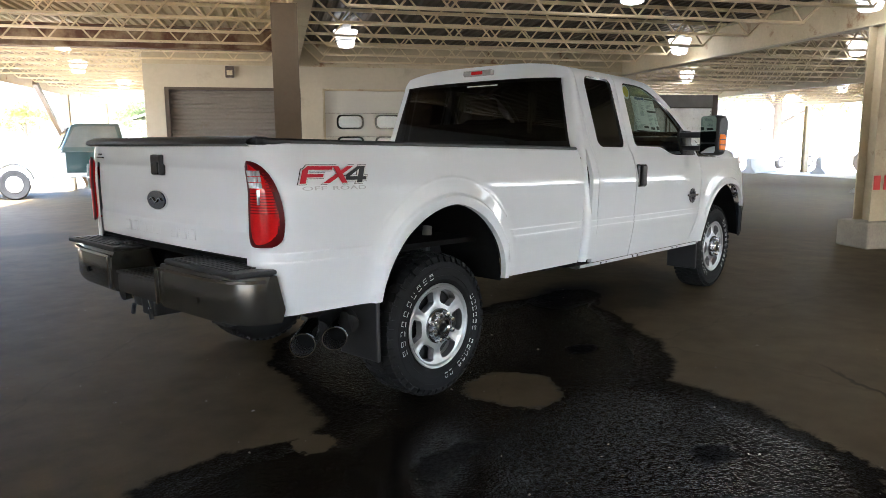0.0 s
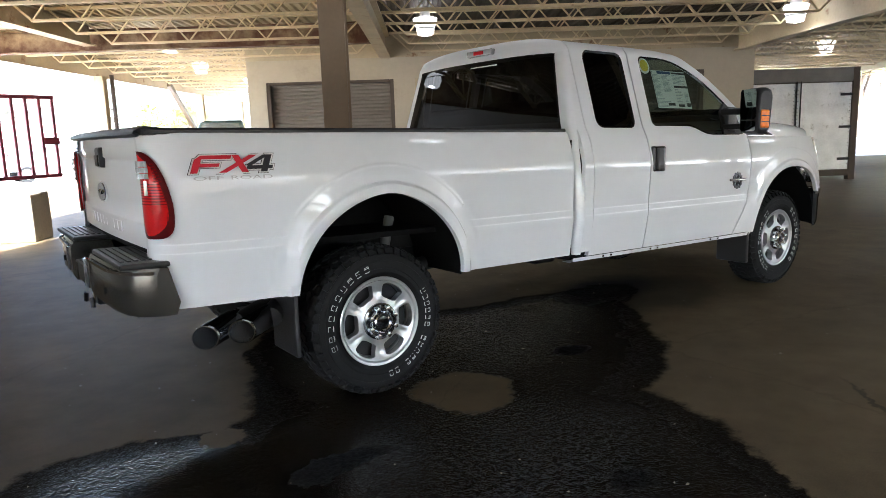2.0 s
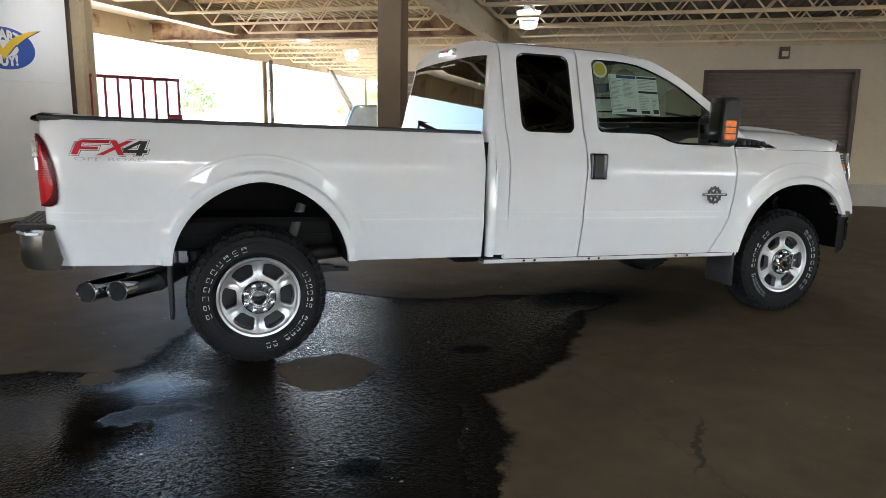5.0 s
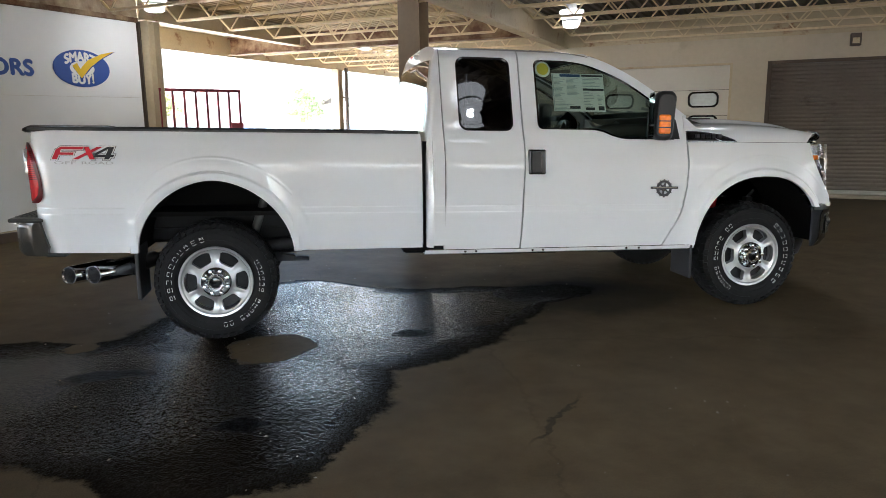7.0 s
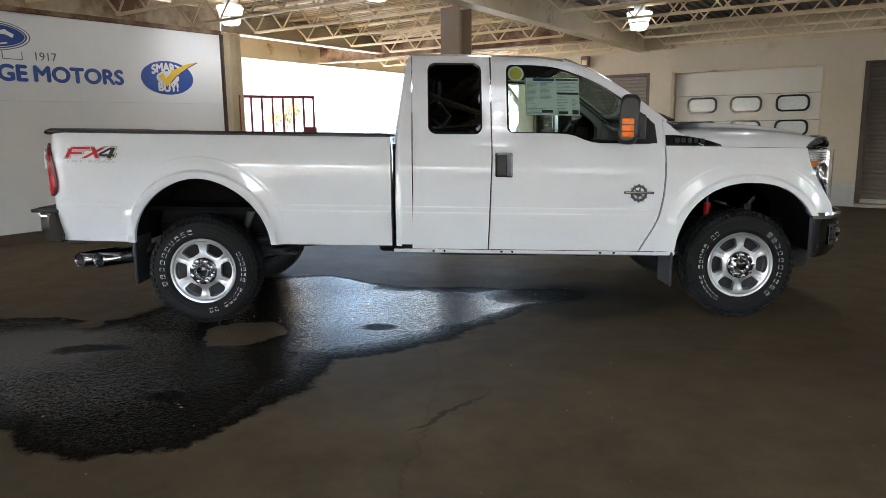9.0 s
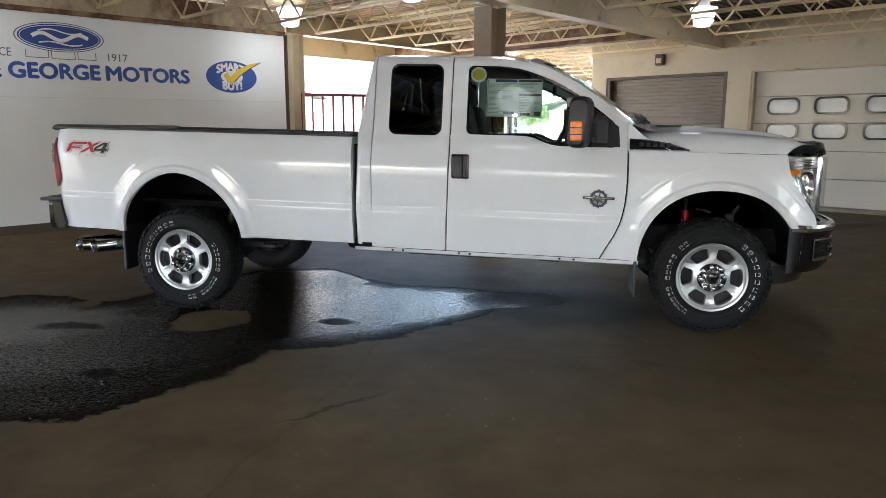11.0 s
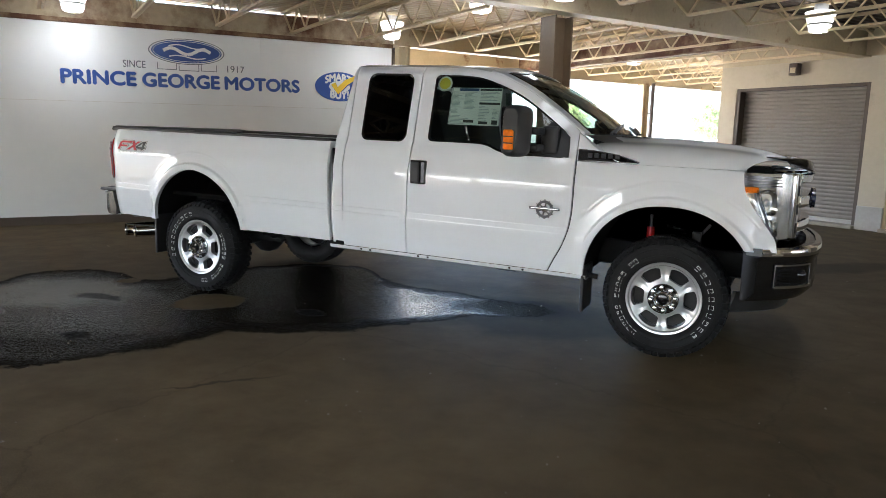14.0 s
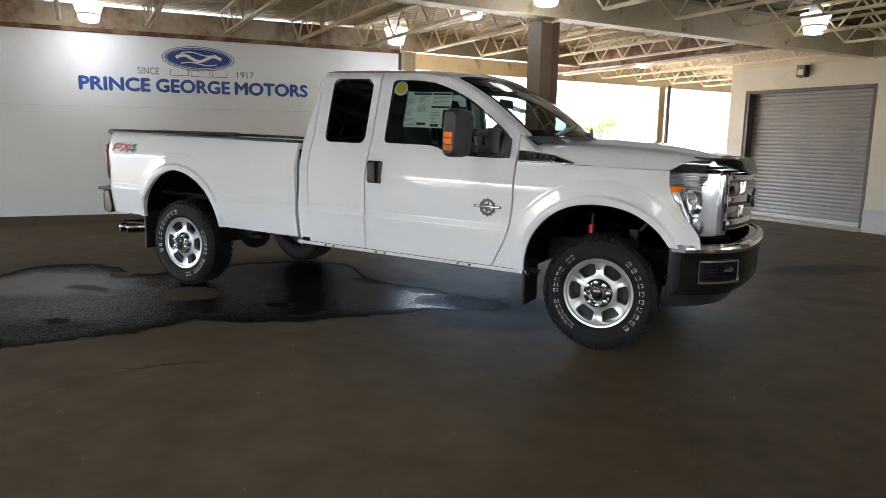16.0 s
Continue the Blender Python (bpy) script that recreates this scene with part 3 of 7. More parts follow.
def structure(name, bm, mat, label="", angle=38, category="structure"):
    ob = part(name, bm, mat, None, label, angle)
    ob["kind"] = "structure"
    ob["category"] = category
    ob.matrix_basis = BLD
    return ob


# ground: one sheet to the horizon
bm = bmesh.new()
bmesh.ops.create_grid(bm, x_segments=2, y_segments=2, size=400)
ground = part("ground", bm, FLOOR, None, "dark worn asphalt with a large wet patch")
tagged(ground, category="ground", kind="structure")

# back wall with three door openings; it goes round as a closed block
DOORS = [(-2.50, 0.17), (0.62, 3.36), (3.97, 6.74)]
DOOR_TOP, DOOR_SILL = 2.56, 0.06
bm = bmesh.new()
edges = [-2.88] + [e for d in DOORS for e in d] + [7.8]
for a, b in zip(edges[::2], edges[1::2]):
    box(bm, a, b, WALL_V, WALL_V + 0.3, 0, DOOR_TOP)
box(bm, -2.88, 7.8, WALL_V, WALL_V + 0.3, DOOR_TOP, 3.0)
box(bm, -2.88, -2.6, WALL_V + 0.3, 24, 0, 3.5)
box(bm, 7.5, 7.8, WALL_V + 0.3, 24, 0, 3.5)
box(bm, -2.6, 7.5, 23.7, 24, 0, 3.5)
wall_back = structure("wall_back", bm, WALL_PAINT, "cream painted block wall with three garage doors", category="wall")
bm = bmesh.new()
box(bm, -2.88, 7.8, WALL_V - 0.02, WALL_V + 0.3, 3.0, 3.5)
structure("trim_wall_head", bm, STEEL_TAN, "tan steel band along the head of the wall", category="trim")
bm = bmesh.new()
for a, b in zip(edges[::2], edges[1::2]):
    box(bm, a - 0.0, b + 0.0, WALL_V - 0.025, WALL_V, 0, 0.42, 0.006)
structure("trim_wall_base", bm, WALL_BASE, "worn grey base of the wall piers", category="trim")
bm = bmesh.new()
for a, b in DOORS:
    box(bm, a, b, WALL_V - 0.12, WALL_V + 0.3, 0, DOOR_SILL, 0.01)
structure("trim_door_sill", bm, CONCRETE, "low concrete sills of the garage doors", category="sill")


def roller_door(name, a, b, slats=ROLLER):
    door = tagged(new(name), "closed brown-grey steel roller shutter with narrow slats", "roller door", kind="structure")
    placed(door)
    cols, n, pitch = [], 0, 0.075
    z = DOOR_SILL
    prof = []
    while z < DOOR_TOP - 0.01:
        prof += [(0.0, z), (-0.012, z + 0.012), (-0.016, z + 0.035), (-0.012, z + 0.058), (0.0, z + 0.070)]
        z += pitch
    prof = [p for p in prof if p[1] < DOOR_TOP + 0.05]
    bm = bmesh.new()
    grid(bm, [[Vector((x, WALL_V + 0.2 + y, zz)) for y, zz in prof] for x in np.linspace(a + 0.06, b - 0.06, 5)])
    part("curtain", bm, slats, door, angle=60)
    for x0, x1 in ((a, a + 0.08), (b - 0.08, b)):
        part("jamb", boxes((x0, x1, WALL_V + 0.02, WALL_V + 0.26, DOOR_SILL, DOOR_TOP), bevel=0.006), JAMB, door)
    part("head", boxes((a + 0.08, b - 0.08, WALL_V + 0.02, WALL_V + 0.26, DOOR_TOP - 0.06, DOOR_TOP), bevel=0.006), JAMB, door)
    part("bottom_bar", boxes((a + 0.08, b - 0.08, WALL_V + 0.14, WALL_V + 0.22, DOOR_SILL, DOOR_SILL + 0.07), bevel=0.01), WALL_BASE, door)
    part("backing", boxes((a, b, WALL_V + 0.27, WALL_V + 0.30, 0, DOOR_TOP)), JAMB, door)
    return door


roller_door("door_1", *DOORS[0])
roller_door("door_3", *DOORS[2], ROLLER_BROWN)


def rounded(cx, cz, w, h, r, seg=5):
    pts = []
    for sx, sz, a0 in ((1, 1, 0), (-1, 1, 90), (-1, -1, 180), (1, -1, 270)):
        for k in range(seg + 1):
            a = radians(a0 + 90 * k / seg)
            pts.append((cx + sx * (w / 2 - r) + r * math.cos(a), cz + sz * (h / 2 - r) + r * math.sin(a)))
    return pts


def ring(bm, outer, inner, y0, y1, axis="y"):
    """A flat frame between two outlines of equal count, standing in the xz plane."""
    n = len(outer)
    f0 = [bm.verts.new((x, y0, z)) for x, z in outer]
    f1 = [bm.verts.new((x, y0, z)) for x, z in inner]
    g0 = [bm.verts.new((x, y1, z)) for x, z in outer]
    g1 = [bm.verts.new((x, y1, z)) for x, z in inner]
    for k in range(n):
        j = (k + 1) % n
        bm.faces.new((f0[k], f0[j], f1[j], f1[k]))
        bm.faces.new((f0[k], g0[k], g0[j], f0[j]))
        bm.faces.new((f1[k], f1[j], g1[j], g1[k]))
    return bm


def sheet_xz(bm, outline, y):
    bm.faces.new([bm.verts.new((x, y, z)) for x, z in outline])
    return bm


def sectional_door(name, a, b):
    door = tagged(new(name), "closed off-white sectional garage door with two rows of rounded windows", "garage door", kind="structure")
    placed(door)
    hgt = (DOOR_TOP - DOOR_SILL) / 5
    for k in range(5):
        bm = boxes((a + 0.05, b - 0.05, WALL_V + 0.14, WALL_V + 0.19, DOOR_SILL + k * hgt + 0.004, DOOR_SILL + (k + 1) * hgt - 0.004), bevel=0.008)
        part("panel", bm, DOOR_WHITE, door)
    for row, (zc, hh) in enumerate(((1.875, 0.31), (1.42, 0.30))):
        for uc in (1.20, 2.02, 2.84):
            bm = bmesh.new()
            ring(bm, rounded(uc, zc, 0.58, hh, 0.11), rounded(uc, zc, 0.50, hh - 0.07, 0.085), WALL_V + 0.125, WALL_V + 0.15)
            fr = part("window_frame", bm, GLOSS_BLACK, door, "black rubber window frame")
            bm = bmesh.new()
            sheet_xz(bm, rounded(uc, zc, 0.51, hh - 0.06, 0.088), WALL_V + 0.134)
            part("pane", bm, WINDOW_GREY, fr)
    for x0, x1 in ((a, a + 0.05), (b - 0.05, b)):
        part("jamb", boxes((x0, x1, WALL_V + 0.02, WALL_V + 0.2, DOOR_SILL, DOOR_TOP), bevel=0.005), STEEL_TAN, door)
    part("head", boxes((a + 0.05, b - 0.05, WALL_V + 0.02, WALL_V + 0.2, DOOR_TOP - 0.04, DOOR_TOP), bevel=0.005), STEEL_TAN, door)
    part("backing", boxes((a, b, WALL_V + 0.27, WALL_V + 0.30, 0, DOOR_TOP)), JAMB, door)
    part("lift_handle", boxes((a + 0.12, a + 0.2, WALL_V + 0.115, WALL_V + 0.14, 0.62, 0.66), bevel=0.006), BLACK_TRIM, door)
    return door


WINDOW_GREY = material("bright grey window pane", (0.55, 0.56, 0.54), 0.12, vary=0.2, scale=1.5)
sectional_door("door_2", *DOORS[1])


def wall_box(u, z):
    b = thing("wall_light", "small dark brown metal wall light above a garage door", "wall light", "wall lights", m=BLD @ pose(u, WALL_V, z))
    part("housing", boxes((-0.085, 0.085, -0.14, 0.0, -0.11, 0.11), bevel=0.012), BROWN_BOX, b)
    part("lens", boxes((-0.055, 0.055, -0.15, -0.14, -0.07, 0.03), bevel=0.004), STEEL_TAN, b)
    return b


wall_box(-1.22, 2.86)
wall_box(5.38, 2.86)

# sign wall: panels on a wall, tan head with rust, daylight slit under the deck
TILT_Z = 0.014


def tilted(bm):
    for v in bm.verts:
        v.co.z += TILT_Z * v.co.y
    return bm


bm = boxes((SIGN_U - 0.25, SIGN_U - 0.03, -5.92, 3.86, 0, 3.38))
wall_sign = structure("wall_sign", bm, WALL_PAINT, "wall carrying the white sign panels", category="wall")
for row, (z0, z1) in enumerate(((0.13, 1.857), (1.860, 2.98))):
    for k in range(4):
        v0 = 3.84 - 2.44 * (k + 1)
        bm = tilted(boxes((SIGN_U - 0.03, SIGN_U, v0 + 0.0004, v0 + 2.4396, z0, z1), bevel=0.0004))
        part("panel", bm, PANEL_WHITE, wall_sign)
bm = tilted(boxes((SIGN_U - 0.03, SIGN_U + 0.03, -5.92, 3.86, 2.985, 3.05), bevel=0.006))
structure("trim_sign_top", bm, RUSTY, "rust-streaked steel strip above the sign panels", category="trim")
bm = tilted(boxes((SIGN_U - 0.028, SIGN_U + 0.012, -10.5, 3.86, 3.05, 3.385)))
structure("trim_sign_head", bm, STEEL_STAINED, "tan steel head above the sign wall", category="trim")
bm = boxes((SIGN_U - 0.25, SIGN_U + 0.035, 3.862, 3.94, 0, 3.05), bevel=0.004)
structure("trim_sign_end", bm, JAMB, "dark brown edge strip at the end of the sign wall", category="trim")
# the shadow gap under the panels is drawn as a dark strip
bm = boxes((SIGN_U - 0.03, SIGN_U + 0.01, -5.92, 3.86, 0, 0.125))
structure("baseboard", bm, JAMB, "dark strip standing in for the shadow gap below the sign panels", category="baseboard")

# unseen wall added to shape light behind the walk: open bays, piers, deep header
bm = boxes((-7.0, 24.0, -10.75, -10.5, 2.45, 3.46))
for k in (0, 3, 4, 5):
    box(bm, -7.0 + 4.9 * k, -6.3 + 4.9 * k, -10.75, -10.5, 0, 2.45)
for u in (5.3, 8.9, 10.1, 14.2, 16.4):
    box(bm, u, u + 0.16, -10.70, -10.55, 0, 2.45)
box(bm, -2.1, 3.5, -10.74, -10.51, 0, 2.44)
box(bm, 18.2, 24.0, -10.74, -10.51, 0, 2.44)
structure("wall_south", bm, WALL_PAINT, "unseen cream wall with open bays between piers, added to shape light", category="wall")

# unseen far east side, added to cut light: open bays south, closed beyond them
bm = boxes((23.75, 24.0, -10.5, 18.0, 2.35, 3.46))
for v in (-10.5, -6.6, -2.7, 1.2, 5.1):
    box(bm, 23.76, 23.99, v, v + 0.6, 0, 2.35)
box(bm, 23.77, 23.98, 5.7, 18.0, 0, 2.34)
structure("wall_east", bm, WALL_PAINT, "unseen cream wall with open bays at the far end, added to cut light", category="wall")

SIGN = BLD @ Matrix.Translation((SIGN_U, 0, 0)) @ Matrix(((0, 0, 1, 0), (1, 0, 0, 0), (0, 1, 0, 0), (0, 0, 0, 1)))


def on_sign(v, z, depth=0.004):
    return SIGN @ Matrix.Translation((v, z + TILT_Z * v, depth)) @ Matrix.Rotation(math.atan(TILT_Z), 4, "Z")


sign = thing("dealer_sign", "blue and grey painted lettering and oval emblem on white panels", "sign")
for text, v, z, size, width, mat, bold in (("PRINCE", -1.065, 2.205, 0.285, 1.04, SIGN_BLUE, 0.011), ("GEORGE", 0.125, 2.205, 0.285, 1.18, SIGN_BLUE, 0.011), ("MOTORS", 1.425, 2.205, 0.285, 1.28, SIGN_BLUE, 0.011), ("SINCE", -0.565, 2.437, 0.155, 0.32, SIGN_GREY, 0.0), ("1917", 0.965, 2.437, 0.155, 0.28, SIGN_GREY, 0.0)):
    ob = part("lettering", words(text, size, 0.002, bold=bold, width=width), mat, sign)
    ob.matrix_basis = on_sign(v, z)
bm = bmesh.new()
for k, (rx, ry, m) in enumerate(((0.578, 0.198, 2), (0.562, 0.187, 1), (0.535, 0.174, 0), (0.515, 0.158, 1), (0.505, 0.150, 0))):
    ellipse(bm, 0, 0, rx, ry, 0.0015 * k, 0.0015 * (k + 1), 64, m)
oval = part("oval_emblem", bm, [SIGN_NAVY, SIGN_WHITE, SIGN_GREY], sign, "navy oval with a white waved mark")
oval.matrix_basis = on_sign(0.22, 2.675)
bm = bmesh.new()
# a plain waved ribbon for the mark
stroke = lambda pts, w: [bar(bm, (*p, 0.009), (*q, 0.009), w, 0.004) for p, q in zip(pts, pts[1:])]
stroke([(-0.36 + 0.72 * k / 24, 0.045 * math.sin(math.tau * 1.5 * k / 24)) for k in range(25)], 0.05)
stroke([(-0.28 + 0.56 * k / 20, 0.075 + 0.025 * math.sin(math.tau * k / 20)) for k in range(21)], 0.018)
stroke([(-0.28 + 0.56 * k / 20, -0.085 + 0.02 * math.sin(math.tau * k / 20)) for k in range(21)], 0.018)
ob = part("waved_mark", bm, SIGN_WHITE, oval)
bm = bmesh.new()
for x0, x1, y in ((-0.45, -0.17, 0.0), (-0.13, 0.17, -0.006), (0.21, 0.45, 0.0)):
    for a, b in (((x0, y - 0.05), (x1, y - 0.05)), ((x0, y - 0.05), (x0, y + 0.05)), ((x1, y - 0.05), (x1, y + 0.05))):
        bar(bm, (*a, 0.002), (*b, 0.002), 0.009, 0.004)
ob = part("bracket_lines", bm, SIGN_GREY, sign)
ob.matrix_basis = on_sign(0.22, 2.44)

badge = thing("round_badge_sign", "blue oval badge with white words and a yellow tick", "sign")
bm = bmesh.new()
ellipse(bm, 0, 0, 0.46, 0.255, 0, 0.003, 64)
ob = part("badge_plate", bm, SIGN_BLUE, badge)
ob.matrix_basis = on_sign(2.81, 2.245)
bm = bmesh.new()
ellipse(bm, 0, 0, 0.20, 0.10, 0.003, 0.005, 40)
ob = part("badge_centre", bm, SIGN_WHITE, badge)
ob.matrix_basis = on_sign(2.81, 2.245)
for text, dv, dz, curve in (("SMART", -0.02, 0.155, -0.16), ("BUY!", 0.0, -0.155, 0.10)):
    bm = words(text, 0.175, 0.002, bold=0.009, width=0.52 if text == "SMART" else 0.36)
    for v in bm.verts:
        v.co.y += curve * (v.co.x / 0.26) ** 2 * 0.35
    ob = part("lettering", bm, SIGN_WHITE, badge)
    ob.matrix_basis = on_sign(2.81 + dv, 2.245 + dz, 0.008)
bm = bmesh.new()
plate(bm, [(-0.16, 0.03), (-0.08, 0.075), (-0.04, -0.01), (0.10, 0.12), (0.34, 0.22), (0.56, 0.27), (0.36, 0.17), (0.14, 0.03), (-0.03, -0.135), (-0.09, -0.06)], 0.007, 0.010)
TICK = [(v.co.x, v.co.y) for v in bm.verts if v.co.z > 0.009]
ob = part("tick_mark", bm, SIGN_YELLOW, badge)
ob.matrix_basis = on_sign(2.81, 2.245)
bm = bmesh.new()
plate(bm, [(x * 1.02 + 0.010, y * 1.03 - 0.012) for x, y in TICK], 0.0055, 0.0066)
ob = part("tick_shadow", bm, SIGN_NAVY, badge)
ob.matrix_basis = on_sign(2.81, 2.245)


# roof deck: corrugated sheet, ribs along v
def deck(bm, u0, u1, v0, v1):
    prof, u = [], u0
    while u < u1:
        prof += [(u, 0.0), (u + 0.06, 0.0), (u + 0.08, 0.04), (u + 0.13, 0.04)]
        u += 0.15
    grid(bm, [[Vector((x, v, DECK_Z + z)) for v in (v0, v1)] for x, z in prof])
    return bm


# the deck over the middle bay takes a darker colour than its neighbours
bm, mid_bay = bmesh.new(), bmesh.new()
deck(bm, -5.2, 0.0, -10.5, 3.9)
deck(mid_bay, 0.03, 7.42, -10.5, 3.9)
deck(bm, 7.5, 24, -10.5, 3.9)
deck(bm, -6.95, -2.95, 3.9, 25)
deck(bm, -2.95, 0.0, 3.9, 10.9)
deck(mid_bay, 0.03, 7.42, 3.9, 10.9)
deck(bm, 7.8, 24, 3.9, 23)
box(bm, -5.2, 24, -10.5, 3.9, DECK_Z + 0.06, DECK_Z + 0.16)
box(bm, -6.95, -2.95, 3.9, 25, DECK_Z + 0.06, DECK_Z + 0.16)
box(bm, -2.95, 7.8, 3.9, 24, DECK_Z + 0.06, DECK_Z + 0.16)
box(bm, 7.8, 24, 3.9, 23, DECK_Z + 0.06, DECK_Z + 0.16)
structure("ceiling", bm, DECK, "corrugated tan roof deck", category="ceiling")
structure("ceiling", mid_bay, DECK_DARKER, "corrugated roof deck over the middle bay, coloured darker", category="ceiling")


def roof_girder(a, b, z0, z1, mat=STEEL_TAN, label="tan painted steel roof girder", w=0.22):
    """An I-beam from a to b (u, v): a web with two flanges."""
    a, b = Vector((*a, 0)), Vector((*b, 0))
    d = (b - a).normalized()
    L = (b - a).length
    m = Matrix.Translation(a) @ Matrix.Rotation(math.atan2(d.y, d.x), 4, "Z")
    ob = structure("girder", box(bmesh.new(), 0, L, -0.012, 0.012, z0 + 0.025, z1 - 0.025, m=m), mat, label, category="girder")
    part("flange", box(bmesh.new(), 0, L, -w / 2, w / 2, z0, z0 + 0.025, m=m), mat, ob)
    part("flange", box(bmesh.new(), 0, L, -w / 2, w / 2, z1 - 0.025, z1, m=m), mat, ob)
    return ob


roof_girder((0.02, -10.5), (0.02, WALL_V - 0.02), 2.98, 3.44)
roof_girder((7.45, -10.5), (7.45, 23), 2.92, 3.44)
roof_girder((15.2, -10.5), (15.2, 23), 2.98, 3.44)
roof_girder((22.8, -10.5), (22.8, 23), 2.98, 3.44)
roof_girder((-4.93, 3.9), (-4.93, 8.1), 3.08, 3.44)
roof_girder((-6.83, 8.2), (-0.10, 8.2), 3.0, 3.36, RUSTY, "rusted steel girder under the roof edge")
bm = boxes((-6.99, -6.92, 3.92, 25, 2.98, 3.56), bevel=0.006)
structure("fascia", bm, STEEL_TAN, "tan steel fascia along the roof edge", category="fascia")
bm = boxes((-6.90, -5.06, 3.95, 8.08, 3.40, 3.44))
structure("soffit", bm, SOFFIT, "pale soffit panel at the roof edge", category="soffit")

# open-web joists
_joists = {}


def joist(u0, u1, v):
    L = round(u1 - u0, 2)
    if L not in _joists:
        bm = bmesh.new()
        top, bot = DECK_Z - 0.03, DECK_Z - 0.40
        for dy in (-0.022, 0.022):
            box(bm, 0, L, dy - 0.018, dy + 0.018, top - 0.02, top + 0.02)
            box(bm, 0.42, L - 0.42, dy - 0.015, dy + 0.015, bot - 0.016, bot + 0.016)
        n = max(2, round((L - 0.84) / 0.62))
        p = (L - 0.84) / n
        bar(bm, (0.03, 0, top), (0.42, 0, bot), 0.026)
        bar(bm, (L - 0.03, 0, top), (L - 0.42, 0, bot), 0.026)
        for k in range(n):
            x = 0.42 + k * p
            bar(bm, (x, 0, bot), (x + p / 2, 0, top), 0.022)
            bar(bm, (x + p / 2, 0, top), (x + p, 0, bot), 0.022)
        ob = part("roof_joist", bm, JOIST_PAINT)
        tagged(ob, "cream painted open-web steel roof joist", "roof joist", "roof joists", "structure")
        _joists[L] = ob
    else:
        ob = copy_thing(_joists[L], Matrix.Identity(4))
    ob.matrix_basis = BLD @ Matrix.Translation((u0, v, 0))
    return ob


for k in range(-9, 21):
    v = 0.59 + 1.19 * k
    if v < 3.9:
        joist(-4.88, -0.10, v)
    elif v < 8.1:
        joist(-4.81, -0.10, v)
    elif v < 10.4:
        joist(-6.9, -0.10, v)
    elif v < 24:
        joist(-6.9, -2.9, v)
    if v < 10.4:
        joist(0.14, 7.33, v)
    if v < 22.8:
        joist(7.57, 15.08, v)
        joist(15.32, 22.68, v)


def h_column(u, v, height, size=0.27, mat=STEEL_COLUMN, footing=False, label="brown painted steel roof column"):
    c = thing("roof_column", label, "column", "roof columns", m=BLD @ pose(u, v, 0))
    s, z0 = size / 2, 0.0
    if footing:
        bm = boxes((-0.27, 0.27, -0.27, 0.27, 0, 0.36), bevel=0.03)
        part("footing", bm, CONCRETE, c, "chipped concrete footing")
        z0 = 0.36
    part("flange", boxes((-s, s, -s, -s + 0.02, z0, height), bevel=0.003), mat, c)
    part("flange", boxes((-s, s, s - 0.02, s, z0, height), bevel=0.003), mat, c)
    part("web", boxes((-0.009, 0.009, -s + 0.02, s - 0.02, z0, height)), mat, c)
    return c


h_column(-0.19, 3.81, 2.97, 0.29)
col = h_column(7.47, 3.30, 2.91, 0.28, STEEL_TAN, True, "tan painted steel roof column on a concrete footing")
part("reflector", boxes((-0.13, -0.03, -0.158, -0.151, 0.78, 0.97)), REFLECT_RED, col, "red reflector tape")
part("reflector", boxes((0.03, 0.13, -0.158, -0.151, 0.78, 0.97)), REFLECT_RED, col, "red reflector tape")
h_column(-4.86, 4.01, 3.07, 0.24, STEEL_TAN, label="tan steel post at the end of the sign wall")
for u, v in ((-4.9, -8.2), (-6.72, 12.3), (-6.72, 19.5), (-6.72, 24.5), (15.2, 22.6), (9.0, 22.6), (22.8, 22.6), (22.8, 12), (22.8, 2)):
    h_column(u, v, 2.97, 0.22, STEEL_TAN, label="tan steel post at the roof edge")


bm = bmesh.new()
tube(bm, (-6.50, 12.42, 0.0), (-6.50, 12.42, 3.0), 0.05, 14)
for z in (0.8, 2.2):
    box(bm, -6.58, -6.48, 12.36, 12.48, z, z + 0.04)
pipe_down = tagged(part("downpipe", bm, BROWN_BOX), "dark downpipe strapped beside the roof-edge post", "downpipe")
pipe_down.matrix_basis = BLD.copy()


